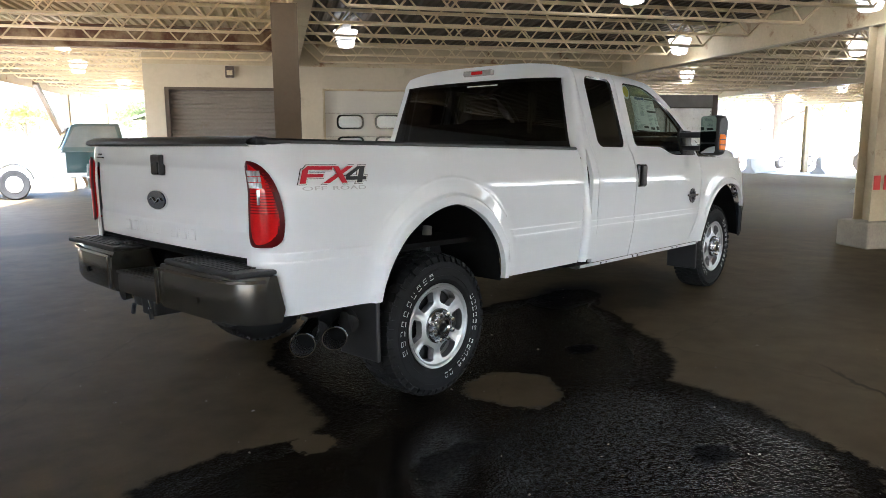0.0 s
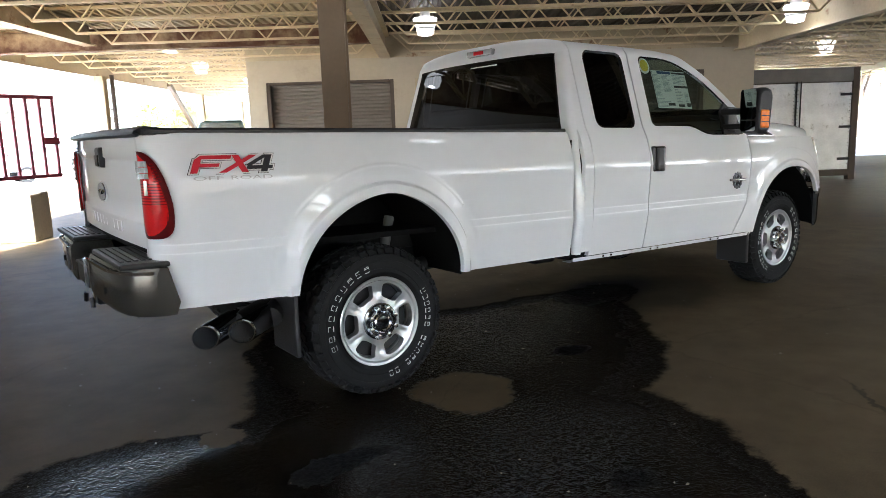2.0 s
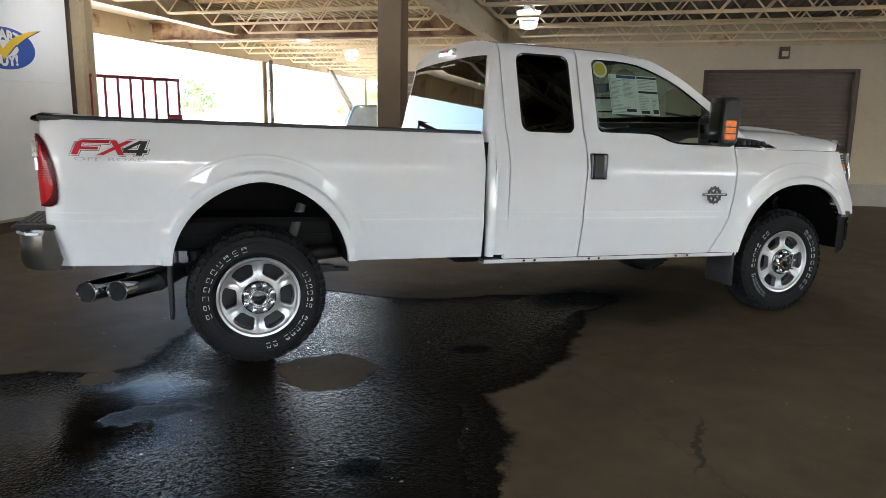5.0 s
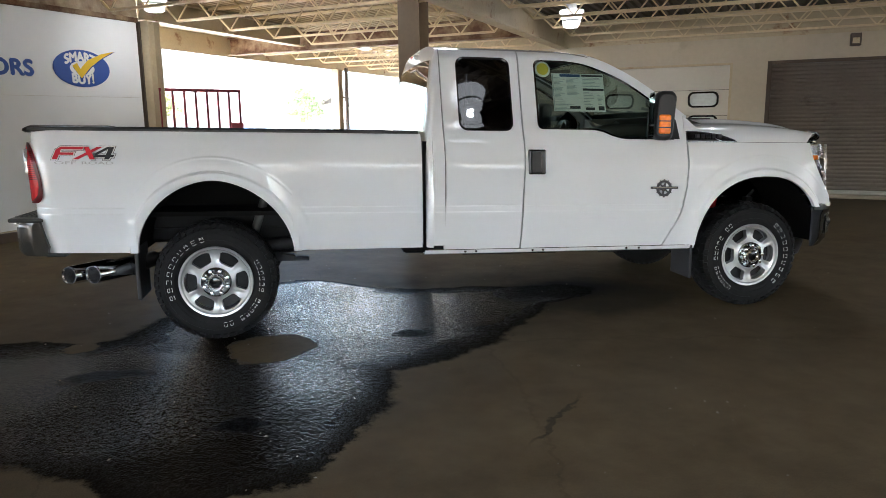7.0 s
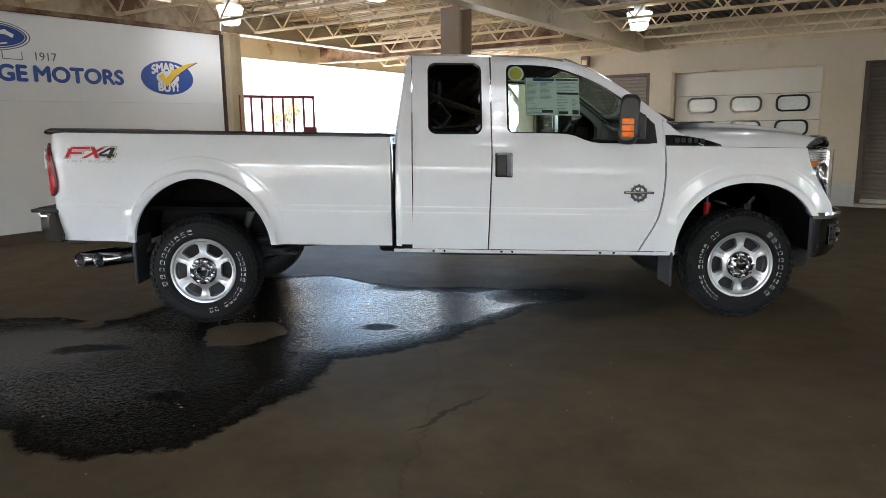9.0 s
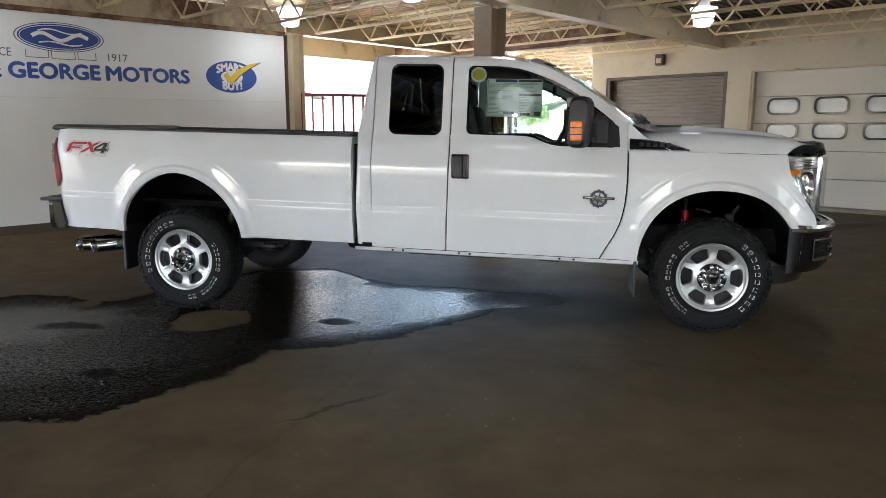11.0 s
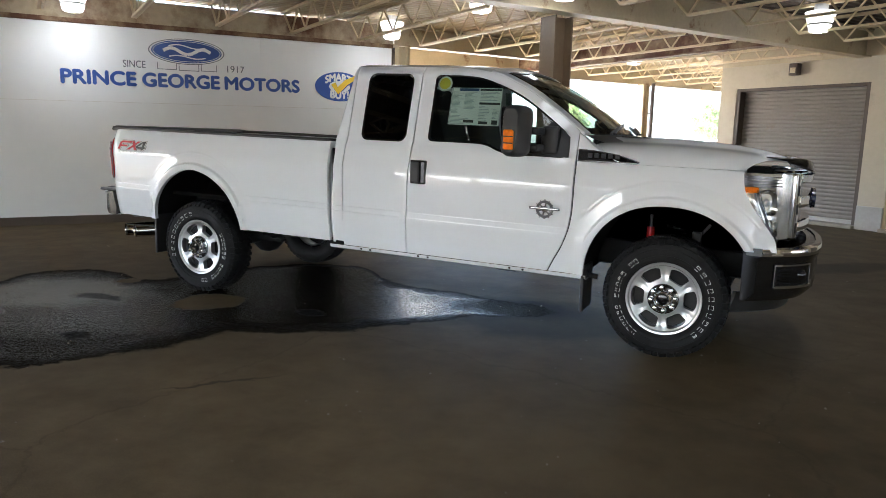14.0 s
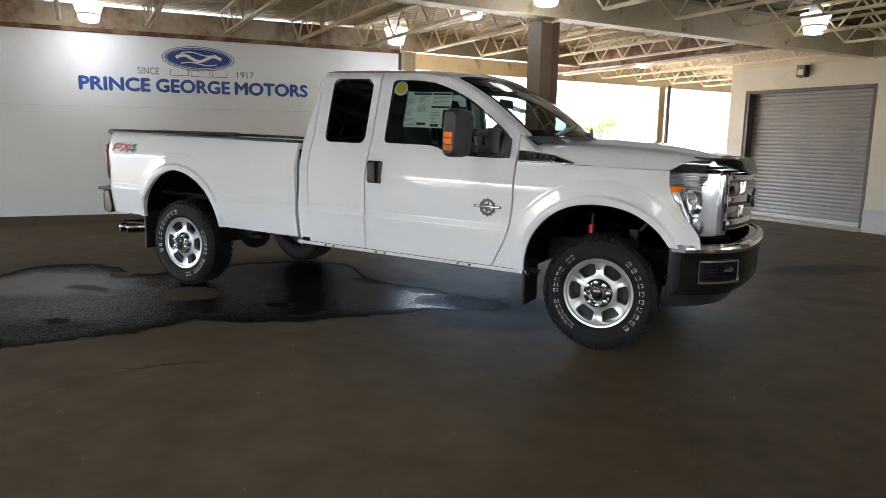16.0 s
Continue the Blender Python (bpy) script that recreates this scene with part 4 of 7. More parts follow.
# high-bay lamps
def high_bay(u, v, z):
    lamp = thing("high_bay_lamp", "lit white bucket-shaped lamp hanging from a joist", "ceiling lamp", "ceiling lamps", m=BLD @ pose(u, v, z))
    bm = bmesh.new()
    prof = [(0.0, 0.0), (0.11, 0.0), (0.135, 0.02), (0.15, 0.09)]
    lathe(bm, prof, 32)
    for w in bm.verts:
        w.co = Vector((w.co.x, w.co.z, w.co.y))
    part("bowl", bm, LAMP_CORE, lamp)
    bm = bmesh.new()
    lathe(bm, [(0.0, -0.006), (0.03, -0.004), (0.036, 0.0)], 16)
    for w in bm.verts:
        w.co = Vector((w.co.x, w.co.z, w.co.y))
    part("bulb", bm, LAMP_BULB, lamp)
    bm = bmesh.new()
    lathe(bm, [(0.152, 0.092), (0.158, 0.10), (0.158, 0.112), (0.154, 0.12)], 32)
    for w in bm.verts:
        w.co = Vector((w.co.x, w.co.z, w.co.y))
    part("band", bm, LAMP_BODY, lamp)
    bm = bmesh.new()
    lathe(bm, [(0.155, 0.12), (0.205, 0.26), (0.20, 0.275), (0.10, 0.28)], 32)
    for w in bm.verts:
        w.co = Vector((w.co.x, w.co.z, w.co.y))
    part("refractor", bm, LAMP_GLOW, lamp)
    bm = bmesh.new()
    tube(bm, (0, 0, 0.27), (0, 0, 0.38), 0.09, 20)
    tube(bm, (0, 0, 0.38), (0, 0, DECK_Z - z), 0.012, 8)
    part("ballast", bm, LAMP_BODY, lamp)
    return lamp


for u, v, z in ((-3.85, 8.95, 3.04), (0.87, 7.72, 3.04), (7.05, 7.5, 3.04), (-4.11, 3.43, 3.08), (-0.95, 3.15, 3.06), (0.50, 3.33, 3.02), (3.87, 3.36, 3.06), (7.0, 3.1, 3.04), (-4.3, -1.40, 3.03), (3.9, -1.3, 3.08), (11.0, 2.5, 3.1), (11.0, 7.5, 3.1), (11.0, 13.5, 3.1), (11.0, 18.5, 3.1), (18.5, 8, 3.1), (18.5, 16, 3.1), (-4.9, 14.0, 3.1), (-4.9, 19.0, 3.1)):
    high_bay(u, v, z)


# ---- the pickup truck: rear axle at x = 0, nose towards +x, its right side towards -y ----
RAKE = 0.024
truck = thing("pickup_truck", "white extended-cab pickup truck with a long bed, parked on wet asphalt", "pickup truck")


def raked(bm):
    for v in bm.verts:
        v.co.z -= RAKE * v.co.x
    return bm


def tpart(name, bm, mat, parent=None, label="", angle=38, rake=True):
    return part(name, raked(bm) if rake else bm, mat, parent or truck, label, angle)


def pieces(name, bm, mat, parent=None):
    """Every separate piece of a mesh as a part of its own."""
    left, made = set(bm.faces), []
    while left:
        todo = [left.pop()]
        found = set(todo)
        while todo:
            for v in todo.pop().verts:
                for f in v.link_faces:
                    if f in left:
                        left.discard(f)
                        found.add(f)
                        todo.append(f)
        one, known = bmesh.new(), {}
        for f in sorted(found, key=lambda f: f.index):
            for v in f.verts:
                if v not in known:
                    known[v] = one.verts.new(v.co)
            one.faces.new([known[v] for v in f.verts])
        made.append(tpart(name, one, mat, parent))
    bm.free()
    return made


def both(ob):
    """The same part on the other side."""
    o = again(ob, ob.parent, Matrix.Diagonal((1, -1, 1, 1)))
    if "label" in ob:
        o["label"] = ob["label"]
    for c in ob.children:
        k = again(c, o)
        if "label" in c:
            k["label"] = c["label"]
    return o


flank = curve_through([(0.45, 0.985), (0.55, 1.006), (0.62, 1.026), (0.70, 1.040), (0.80, 1.0525), (0.87, 1.0573), (0.93, 1.0595), (1.02, 1.0640), (1.10, 1.0672), (1.165, 1.0692), (1.19, 1.0696), (1.212, 1.0682), (1.235, 1.0645), (1.26, 1.0590), (1.31, 1.0455), (1.36, 1.030), (1.40, 1.013), (1.43, 0.996), (1.47, 0.980), (1.60, 0.9418), (1.75, 0.8978), (1.90, 0.8537), (1.945, 0.8405), (1.985, 0.812), (2.003, 0.790)])
crease = curve_through([(0.70, 0.0), (0.80, 0.003), (0.862, 0.0064), (0.873, 0.0062), (0.879, 0.0036), (0.884, 0.0032), (0.9115, 0.0032), (0.915, 0.0028), (0.921, 0.0), (0.93, 0.0)])
REAR_ARCH = (0.030, 0.60, 0.500, 0.500)
FRONT_ARCH = (4.02, 0.60, 0.535, 0.523)


def arch_z(x, arch):
    cx, cz, a, b = arch
    d = (x - cx) / a
    return cz + b * (max(0.0, 1 - abs(d) ** (1.78 if cx < 2 else 2.26))) ** 0.5 if abs(d) < 1 else 0.0


def reach(x, z, arch):
    """Distance from the arch's centre in arch radii, and how far out the flare ends there."""
    cx, cz, a, b = arch
    dz = max(0.0, z - cz) / b
    rho = math.hypot((x - cx) / a, dz)
    s = min(1.0, dz / max(rho, 1e-6))
    return rho, 0.22 * (0.45 + 0.55 * math.sin(math.pi / 2 * min(1.0, s / 0.45)))


def flare(x, z, arch, h=0.035):
    rho, wide = reach(x, z, arch)
    if rho < 1.04:
        k = 0.80 + 0.20 * math.sin(math.pi / 2 * max(0.0, min(1.0, (rho - 0.98) / 0.06)))
    elif rho < 1.09:
        k = 1.0
    else:
        t = min(1.0, (rho - 1.09) / wide)
        k = 0.46 * (1 - t) ** 1.25 + 0.54 * (1 - min(1.0, t / 0.16)) + (0.08 * (1 - abs(t - 0.92) / 0.08) if t > 0.84 else 0.0)
    return h * k


def creased(x, z, arch):
    """The side's double crease, which ends at the flare."""
    rho, wide = reach(x, z, arch)
    f = max(0.0, min(1.0, (rho - 1.09 - 0.75 * wide) / (0.25 * wide)))
    return crease(z) * f


def x_samples(x0, x1, arch, step=0.014):
    cx, cz, a, b = arch
    xs = {round(x0, 4), round(x1, 4)}
    for k in range(97):
        xs.add(round(cx + a * math.cos(math.pi * k / 96), 4))
    x = x0
    while x < x1:
        if abs(x - cx) > a + 0.03:
            xs.add(round(x, 4))
        x += step
    return sorted(v for v in xs if x0 <= v <= x1)


BODY_ROWS = sorted({round(z, 4) for z in [0.62, 1.355, 1.375, 1.39, 1.40, 1.41] + [0.62 + 0.015 * k for k in range(1, 51)] if z <= 1.4101} | {0.855, 0.862, 0.868, 0.873, 0.876, 0.88, 0.879, 0.882, 0.884, 0.893, 0.905, 0.9115, 0.9135, 0.915, 0.918, 0.921, 0.925})


def rows_from(zb, table, keep=0.62):
    """The table's rows, squeezed into the stretch above zb."""
    lo, hi = table[0], table[-1]
    k = (zb - lo) / (hi - lo)
    return [z + (hi - z) * k for z in table] if zb > lo else table


# bed sides; they draw in towards the tail
def bed_y(z):
    return flank(z) - 0.026


def taper(x):
    t = max(0.0, -0.1 - x)
    return 0.05 * t + 0.025 * t * t


TAIL_IN = taper(-0.92)
TAIL_R = 0.20 - TAIL_IN


bm = bmesh.new()
cols = []
for k in range(10):
    th = radians(90 * (1 - k / 10))
    cols.append([Vector((-0.92 - 0.185 * math.sin(th), -(bed_y(z) - TAIL_IN + crease(z) * math.cos(th) - TAIL_R * (1 - math.cos(th))), z)) for z in BODY_ROWS])
for x in x_samples(-0.92, 1.415, REAR_ARCH):
    zb = max(BODY_ROWS[0], arch_z(x, REAR_ARCH))
    cols.append([Vector((x, -(bed_y(z) - taper(x) + flare(x, z, REAR_ARCH) + creased(x, z, REAR_ARCH)), z)) for z in rows_from(zb, BODY_ROWS)])
grid(bm, cols)
lip(bm, (0, 0.035, 0))
bed_side = tpart("bed_side", bm, WHITE)
both(bed_side)

# bed inside
tpart("bed_floor", boxes((-1.08, 1.39, -0.84, 0.84, 0.84, 0.87)), DARK, rake=True)
tpart("bed_wall", boxes((-1.02, 1.40, -0.87, -0.84, 1.15, 1.41)), WHITE)
tpart("bed_wall", boxes((-1.02, 1.40, 0.84, 0.87, 1.15, 1.41)), WHITE)
tpart("bed_front_wall", boxes((1.37, 1.405, -0.95, 0.95, 0.64, 1.41), bevel=0.006), WHITE)
bm = bmesh.new()
grid(bm, [[Vector((x, y + taper(x) * (y < -0.9), z)) for y, z in ((-0.975, 1.404), (-0.985, 1.412), (-0.985, 1.424), (-0.975, 1.432), (-0.84, 1.432), (-0.83, 1.424), (-0.83, 1.404))] for x in [-1.07 + 0.0975 * k for k in range(11)] + [0.4, 1.40]])
cap = tpart("bed_rail_cap", bm, BLACK_TRIM, label="black plastic rail cap")
both(cap)
tpart("bed_front_cap", boxes((1.36, 1.41, -0.82, 0.82, 1.41, 1.43), bevel=0.008), BLACK_TRIM)

# tailgate
gate = tpart("tailgate", bmesh.new(), WHITE, label="white tailgate with a black cap")
bm = bmesh.new()
GR = [0.885, 0.90, 0.95, 1.0, 1.012, 1.02, 1.10, 1.20, 1.28, 1.295, 1.303, 1.35, 1.385, 1.398]


def gate_x(y, z):
    bow = 0.02 * (y / 0.8) ** 2
    step = 0.010 if 1.016 < z < 1.299 else 0.0
    return -1.112 - 0.014 * (1 - abs(z - 1.15) / 0.3) + bow + step


grid(bm, [[Vector((gate_x(y, z), y, z)) for z in GR] for y in np.linspace(0.80, -0.80, 25)])
lip(bm, (0.06, 0, 0))
raked(bm)
bm.to_mesh(gate.data)
for p in gate.data.polygons:
    p.use_smooth = True
bm.free()
bm = bmesh.new()
grid(bm, [[Vector((x + 0.02 * (y / 0.8) ** 2, y, z)) for x, z in ((-1.07, 1.394), (-1.135, 1.394), (-1.158, 1.405), (-1.150, 1.422), (-1.10, 1.442), (-1.04, 1.435), (-1.03, 1.41))] for y in np.linspace(0.87, -0.87, 15)])
tpart("gate_cap", bm, BLACK_TRIM, gate, "black plastic spoiler cap", angle=60)
corner_cap = tpart("rail_corner", boxes((-1.10, -1.02, -0.90, -0.81, 1.40, 1.437), bevel=0.014), BLACK_TRIM)
both(corner_cap)
tpart("gate_handle", boxes((-1.138, -1.10, -0.075, 0.040, 1.245, 1.352), bevel=0.012), BLACK_TRIM, gate, "black recessed handle")
tpart("handle_paddle", boxes((-1.144, -1.13, -0.055, 0.02, 1.252, 1.312), bevel=0.005), GLOSS_BLACK, gate)
bm = bmesh.new()
ellipse(bm, 0, 0, 0.104, 0.053, 0, 0.012, 40, 1)
ellipse(bm, 0, 0, 0.098, 0.048, 0.012, 0.016, 40, 0)
for v in bm.verts:
    v.co = Vector((-1.113 - v.co.z, -v.co.x + 0.015, v.co.y + 1.115))
emblem = tpart("oval_badge", bm, [EMBLEM_BLUE, CHROME], gate, "dark oval badge with a chrome rim")
bm = bmesh.new()
wave = [(-0.065 + 0.13 * k / 14, 0.012 * math.sin(math.tau * 1.5 * k / 14)) for k in range(15)]
for a, b in zip(wave, wave[1:]):
    bar(bm, (-1.131, 0.015 - a[0], 1.115 + a[1]), (-1.131, 0.015 - b[0], 1.115 + b[1]), 0.010, 0.004)
tpart("badge_mark", bm, CHROME, gate)
bm = bmesh.new()
for k in range(9):
    if k == 5:
        continue
    y = 0.40 - 0.09 * k
    tpart("embossed_mark", boxes((-1.118, -1.108, y - 0.033, y + 0.033, 0.93, 0.985), bevel=0.004), WHITE, gate)
bm = boxes((-1.128, -1.118, 0.66, 0.74, 1.325, 1.333), (-1.128, -1.118, 0.685, 0.715, 1.342, 1.352))
tpart("dealer_mark", bm, DECAL_BLACK, gate)

# tail lights wrap the rear corner
def corner_point(th, z, off):
    y = bed_y(z) - TAIL_IN - TAIL_R * (1 - math.cos(th))
    x = -0.92 - 0.185 * math.sin(th)
    return Vector((x - off * math.sin(th), -(y + off * math.cos(th)), z))


def tail_front(z):
    """Angle at which the lens ends on the side, narrow at the top and full below."""
    f = (z - 0.952) / 0.373
    return 29 + 24 * max(0.0, f - 0.30) ** 1.7 / 0.70 ** 1.7


def tail_lens(z0, z1, off, t0=None, t1=None, n=24, inset=0.0):
    bm = bmesh.new()
    cols = []
    for k in range(n + 1):
        z = z0 + (z1 - z0) * k / n
        if t0 is None:
            z = (z0 + z1) / 2 - (z1 - z0) / 2 * math.cos(math.pi * k / n)
        g = min(1.0, abs(2 * (z - z0) / (z1 - z0) - 1))
        cut = 1 - max(0.0, 1 - g ** 7) ** 0.5
        a_front = tail_front(z) + inset + cut * 24 if t1 is None else t1(z)
        a_rear = 90.0 - inset - cut * 12 if t0 is None else t0
        cols.append([corner_point(radians(a_rear + (a_front - a_rear) * j / 14), z, off + 0.012 * math.sin(math.pi * j / 14)) for j in range(15)])
    grid(bm, cols)
    return bm


bm = tail_lens(0.960, 1.317, 0.012, inset=4.0)
lip(bm, (0.02, 0.02, 0))
tail = tpart("tail_light", bm, RED_LENS, label="red tail light with a clear reversing lamp", angle=60)
for k in range(3):
    for q in range(4):
        tpart("reverse_lamp", tail_lens(1.212 + 0.0265 * k, 1.236 + 0.0265 * k, 0.024 + 0.002 * ((k + q) % 2), t0=78 - 5.2 * q, t1=lambda z: 73.2 - 5.2 * q, n=1), CLEAR_LENS, tail, "clear faceted reversing lamp")
# clear strip stands in for an upright reflection on the red lens
tpart("lamp_strip", tail_lens(1.14, 1.205, 0.0262, t0=66, t1=lambda z: 61.5, n=3), CLEAR_LENS, tail)
for k in range(15):
    tpart("lens_rib", tail_lens(1.098 + 0.0125 * k, 1.1035 + 0.0125 * k, 0.0128, t0=86 if k < 8 else 55, t1=lambda z: tail_front(z) + 5, n=1), RED_DARK, tail)
tpart("lens_frame", tail_lens(0.946, 1.331, 0.010), LENS_EDGE, tail)
both(tail)

# rear bumper: dark steps and two wide ends
bumper = tpart("rear_bumper", boxes((-1.25, -1.04, -0.30, 0.30, 0.60, 0.71), bevel=0.02), BLACK_TRIM, label="dark rear step bumper")


def bumper_end():
    bm = bmesh.new()
    rows = []
    for y, dx, dz in ((-0.27, 0.075, 0.0), (-0.70, 0.088, 0.0), (-0.85, 0.115, 0.0), (-0.925, 0.165, 0.0), (-0.96, 0.24, 0.0)):
        ring_pts = [(-1.335 + dx, 0.605), (-1.352 + dx, 0.64), (-1.352 + dx, 0.785), (-1.335 + dx, 0.822), (-1.06, 0.822), (-1.02, 0.66), (-1.04, 0.605), (-1.335 + dx, 0.605)]
        rows.append([Vector((x, y, z)) for x, z in ring_pts])
    grid(bm, rows)
    bm.faces.new([bm.verts.new(p) for p in rows[0][:-1]])
    bm.faces.new([bm.verts.new(p) for p in reversed(rows[-1][:-1])])
    return bm


end = tpart("bumper_end", bumper_end(), BUMPER_DARK, bumper, "dark metal bumper end", angle=45)
both(end)
bm = bmesh.new()
pts = [(-0.28, 0.075), (-0.70, 0.088), (-0.85, 0.115), (-0.925, 0.165), (-0.96, 0.24)]
for (y0, d0), (y1, d1) in zip(pts, pts[1:]):
    bar(bm, (-1.360 + d0, y0, 0.800), (-1.360 + d1, y1, 0.802), 0.012, 0.014)
bar(bm, (-1.292, -0.277, 0.800), (-1.292, -0.277, 0.625), 0.012, 0.014)
line = tpart("chrome_strip", bm, CHROME, bumper, "bright chrome strip")
both(line)
for side in (-1, 1):
    y0, y1 = sorted((side * 0.94, side * 0.29))
    tpart("step_pad", boxes((-1.255, -1.04, y0, y1, 0.822, 0.848), bevel=0.01), BLACK_TRIM, bumper, "ribbed black step pad")
    for k in range(6):
        y0, y1 = sorted((side * 0.86, side * 0.36))
        tpart("step_rib", boxes((-1.235 + 0.030 * k, -1.219 + 0.030 * k, y0, y1, 0.847, 0.854)), BLACK_TRIM, bumper)
tpart("lower_step", boxes((-1.26, -1.06, -0.27, 0.27, 0.71, 0.725), bevel=0.006), BLACK_TRIM, bumper)
for k in range(6):
    tpart("step_rib", boxes((-1.245 + 0.03 * k, -1.23 + 0.03 * k, -0.22, 0.22, 0.724, 0.731)), BLACK_TRIM, bumper)
bm = bmesh.new()
tube(bm, (-1.275, -0.62, 0.69), (-1.26, -0.62, 0.69), 0.016, 16)
tube(bm, (-1.275, 0.62, 0.69), (-1.26, 0.62, 0.69), 0.016, 16)
tube(bm, (-1.20, 0.265, 0.775), (-1.20, 0.25, 0.775), 0.025, 16)
pieces("parking_sensor", bm, GLOSS_BLACK, bumper)
bm = boxes((-1.22, -0.98, -0.07, 0.07, 0.51, 0.61), (-1.06, -0.98, -0.50, 0.50, 0.54, 0.61), bevel=0.012)
box(bm, -1.20, -1.08, 0.12, 0.22, 0.53, 0.62, 0.02)
tube(bm, (-1.25, -0.11, 0.51), (-1.25, -0.09, 0.56), 0.012)
tube(bm, (-1.25, 0.11, 0.51), (-1.25, 0.09, 0.56), 0.012)
hitch = tpart("tow_hitch", bm, STEEL_DARK, label="dark steel tow hitch")
bm = bmesh.new()
for k in range(9):
    a0, a1 = 2.2 * k, 2.2 * (k + 1)
    bar(bm, (-1.19 + 0.018 * math.cos(a0), 0.24 - 0.012 * k, 0.585 + 0.018 * math.sin(a0)), (-1.19 + 0.018 * math.cos(a1), 0.24 - 0.012 * (k + 1), 0.585 + 0.018 * math.sin(a1)), 0.006)
tpart("coiled_clip", bm, CHROME, hitch)
bm = bmesh.new()
tube(bm, (-1.235, -0.05, 0.60), (-1.235, -0.085, 0.53), 0.004, 8)
tube(bm, (-1.235, -0.085, 0.53), (-1.235, -0.045, 0.56), 0.004, 8)
tpart("hitch_pin", bm, CHROME, hitch)
tpart("wiring_socket", tube(bmesh.new(), (-1.22, 0.30, 0.585), (-1.13, 0.30, 0.595), 0.042, 20), BLACK_TRIM, hitch)
tpart("spare_wheel_latch", boxes((-1.15, -1.02, -0.66, -0.52, 0.545, 0.60), bevel=0.008), BLACK_TRIM, hitch)

# twin exhaust tips
tips = tpart("exhaust", bmesh.new(), CHROME, label="twin round chrome exhaust tips")


def pipe(p, q, r, cut=(-0.48, -0.877, 0.0)):
    """A tip whose mouth is cut on the slant."""
    bm = bmesh.new()
    a, b = Vector(p), Vector(q)
    d = (b - a)
    m = Matrix.Translation(a) @ d.to_track_quat("Y", "Z").to_matrix().to_4x4()
    L = d.length
    lathe(bm, [(r * 0.86, 0.008), (r * 0.90, 0.0), (r * 0.97, 0.0), (r, 0.008), (r, L), (r * 0.8, L + 0.05), (r * 0.6, L + 0.05)], 32)
    lathe(bm, [(r * 0.86, 0.008), (r * 0.85, 0.03), (r * 0.85, L * 0.9)], 32, mat=1)
    # dark disc stands for the shade deep inside the pipe
    lathe(bm, [(r * 0.88, L * 0.5), (0.0, L * 0.5)], 32, mat=2)
    bmesh.ops.transform(bm, matrix=m, verts=bm.verts)
    u, n = d.normalized(), Vector(cut)
    for v in bm.verts:
        along = (v.co - a).dot(u)
        w = v.co - a - u * along
        v.co += u * (-w.dot(n) / u.dot(n)) * max(0.0, 1 - along / L)
    return bm


tpart("tip", pipe((-0.925, -0.945, 0.47), (-0.73, -0.775, 0.485), 0.060), [CHROME, TIP_INNER, DARK], tips)
tpart("tip", pipe((-0.765, -0.985, 0.48), (-0.57, -0.815, 0.495), 0.060), [CHROME, TIP_INNER, DARK], tips)
bm = bmesh.new()
tube(bm, (-0.72, -0.81, 0.483), (-0.50, -0.68, 0.52), 0.052, 14)
tube(bm, (-0.56, -0.85, 0.493), (-0.44, -0.68, 0.53), 0.052, 14)
tube(bm, (-0.50, -0.68, 0.52), (0.6, -0.60, 0.62), 0.045, 14)
tpart("pipe", bm, STEEL_DARK, tips)


# decal: three slanted letter shapes with a grey edge, words below
def slanted(strokes, grow=0.0, sh=0.33):
    out = []
    for pts in strokes:
        c = Vector((sum(p[0] for p in pts) / len(pts), sum(p[1] for p in pts) / len(pts)))
        o = []
        for p in pts:
            d = Vector(p) - c
            q = Vector(p) + Vector((math.copysign(grow, d.x), math.copysign(grow, d.y)))
            o.append((q.x + sh * q.y, q.y))
        out.append(o)
    return out


LETTER_F = [[(0, 0), (0.04, 0), (0.04, 0.10), (0, 0.10)], [(0, 0.10), (0.04, 0.10), (0.065, 0.13), (0.03, 0.13)], [(0.045, 0.102), (0.205, 0.102), (0.205, 0.13), (0.055, 0.13)], [(0.04, 0.045), (0.15, 0.045), (0.15, 0.07), (0.04, 0.07)]]
LETTER_X = [[(0.16, 0), (0.205, 0), (0.355, 0.13), (0.31, 0.13)], [(0.205, 0.13), (0.245, 0.13), (0.335, 0.0), (0.295, 0.0)]]
DIGIT_4 = [[(0.405, 0), (0.445, 0), (0.445, 0.13), (0.405, 0.13)], [(0.315, 0.022), (0.47, 0.022), (0.47, 0.05), (0.315, 0.05)], [(0.30, 0.05), (0.34, 0.05), (0.43, 0.13), (0.39, 0.13)]]


def side_patch(bm, x0, z0, off):
    for v in bm.verts:
        x, z = x0 + v.co.x, z0 + v.co.y
        v.co = Vector((x, -(bed_y(z) - taper(x) + flare(x, z, REAR_ARCH) + off + v.co.z), z))
    return bm


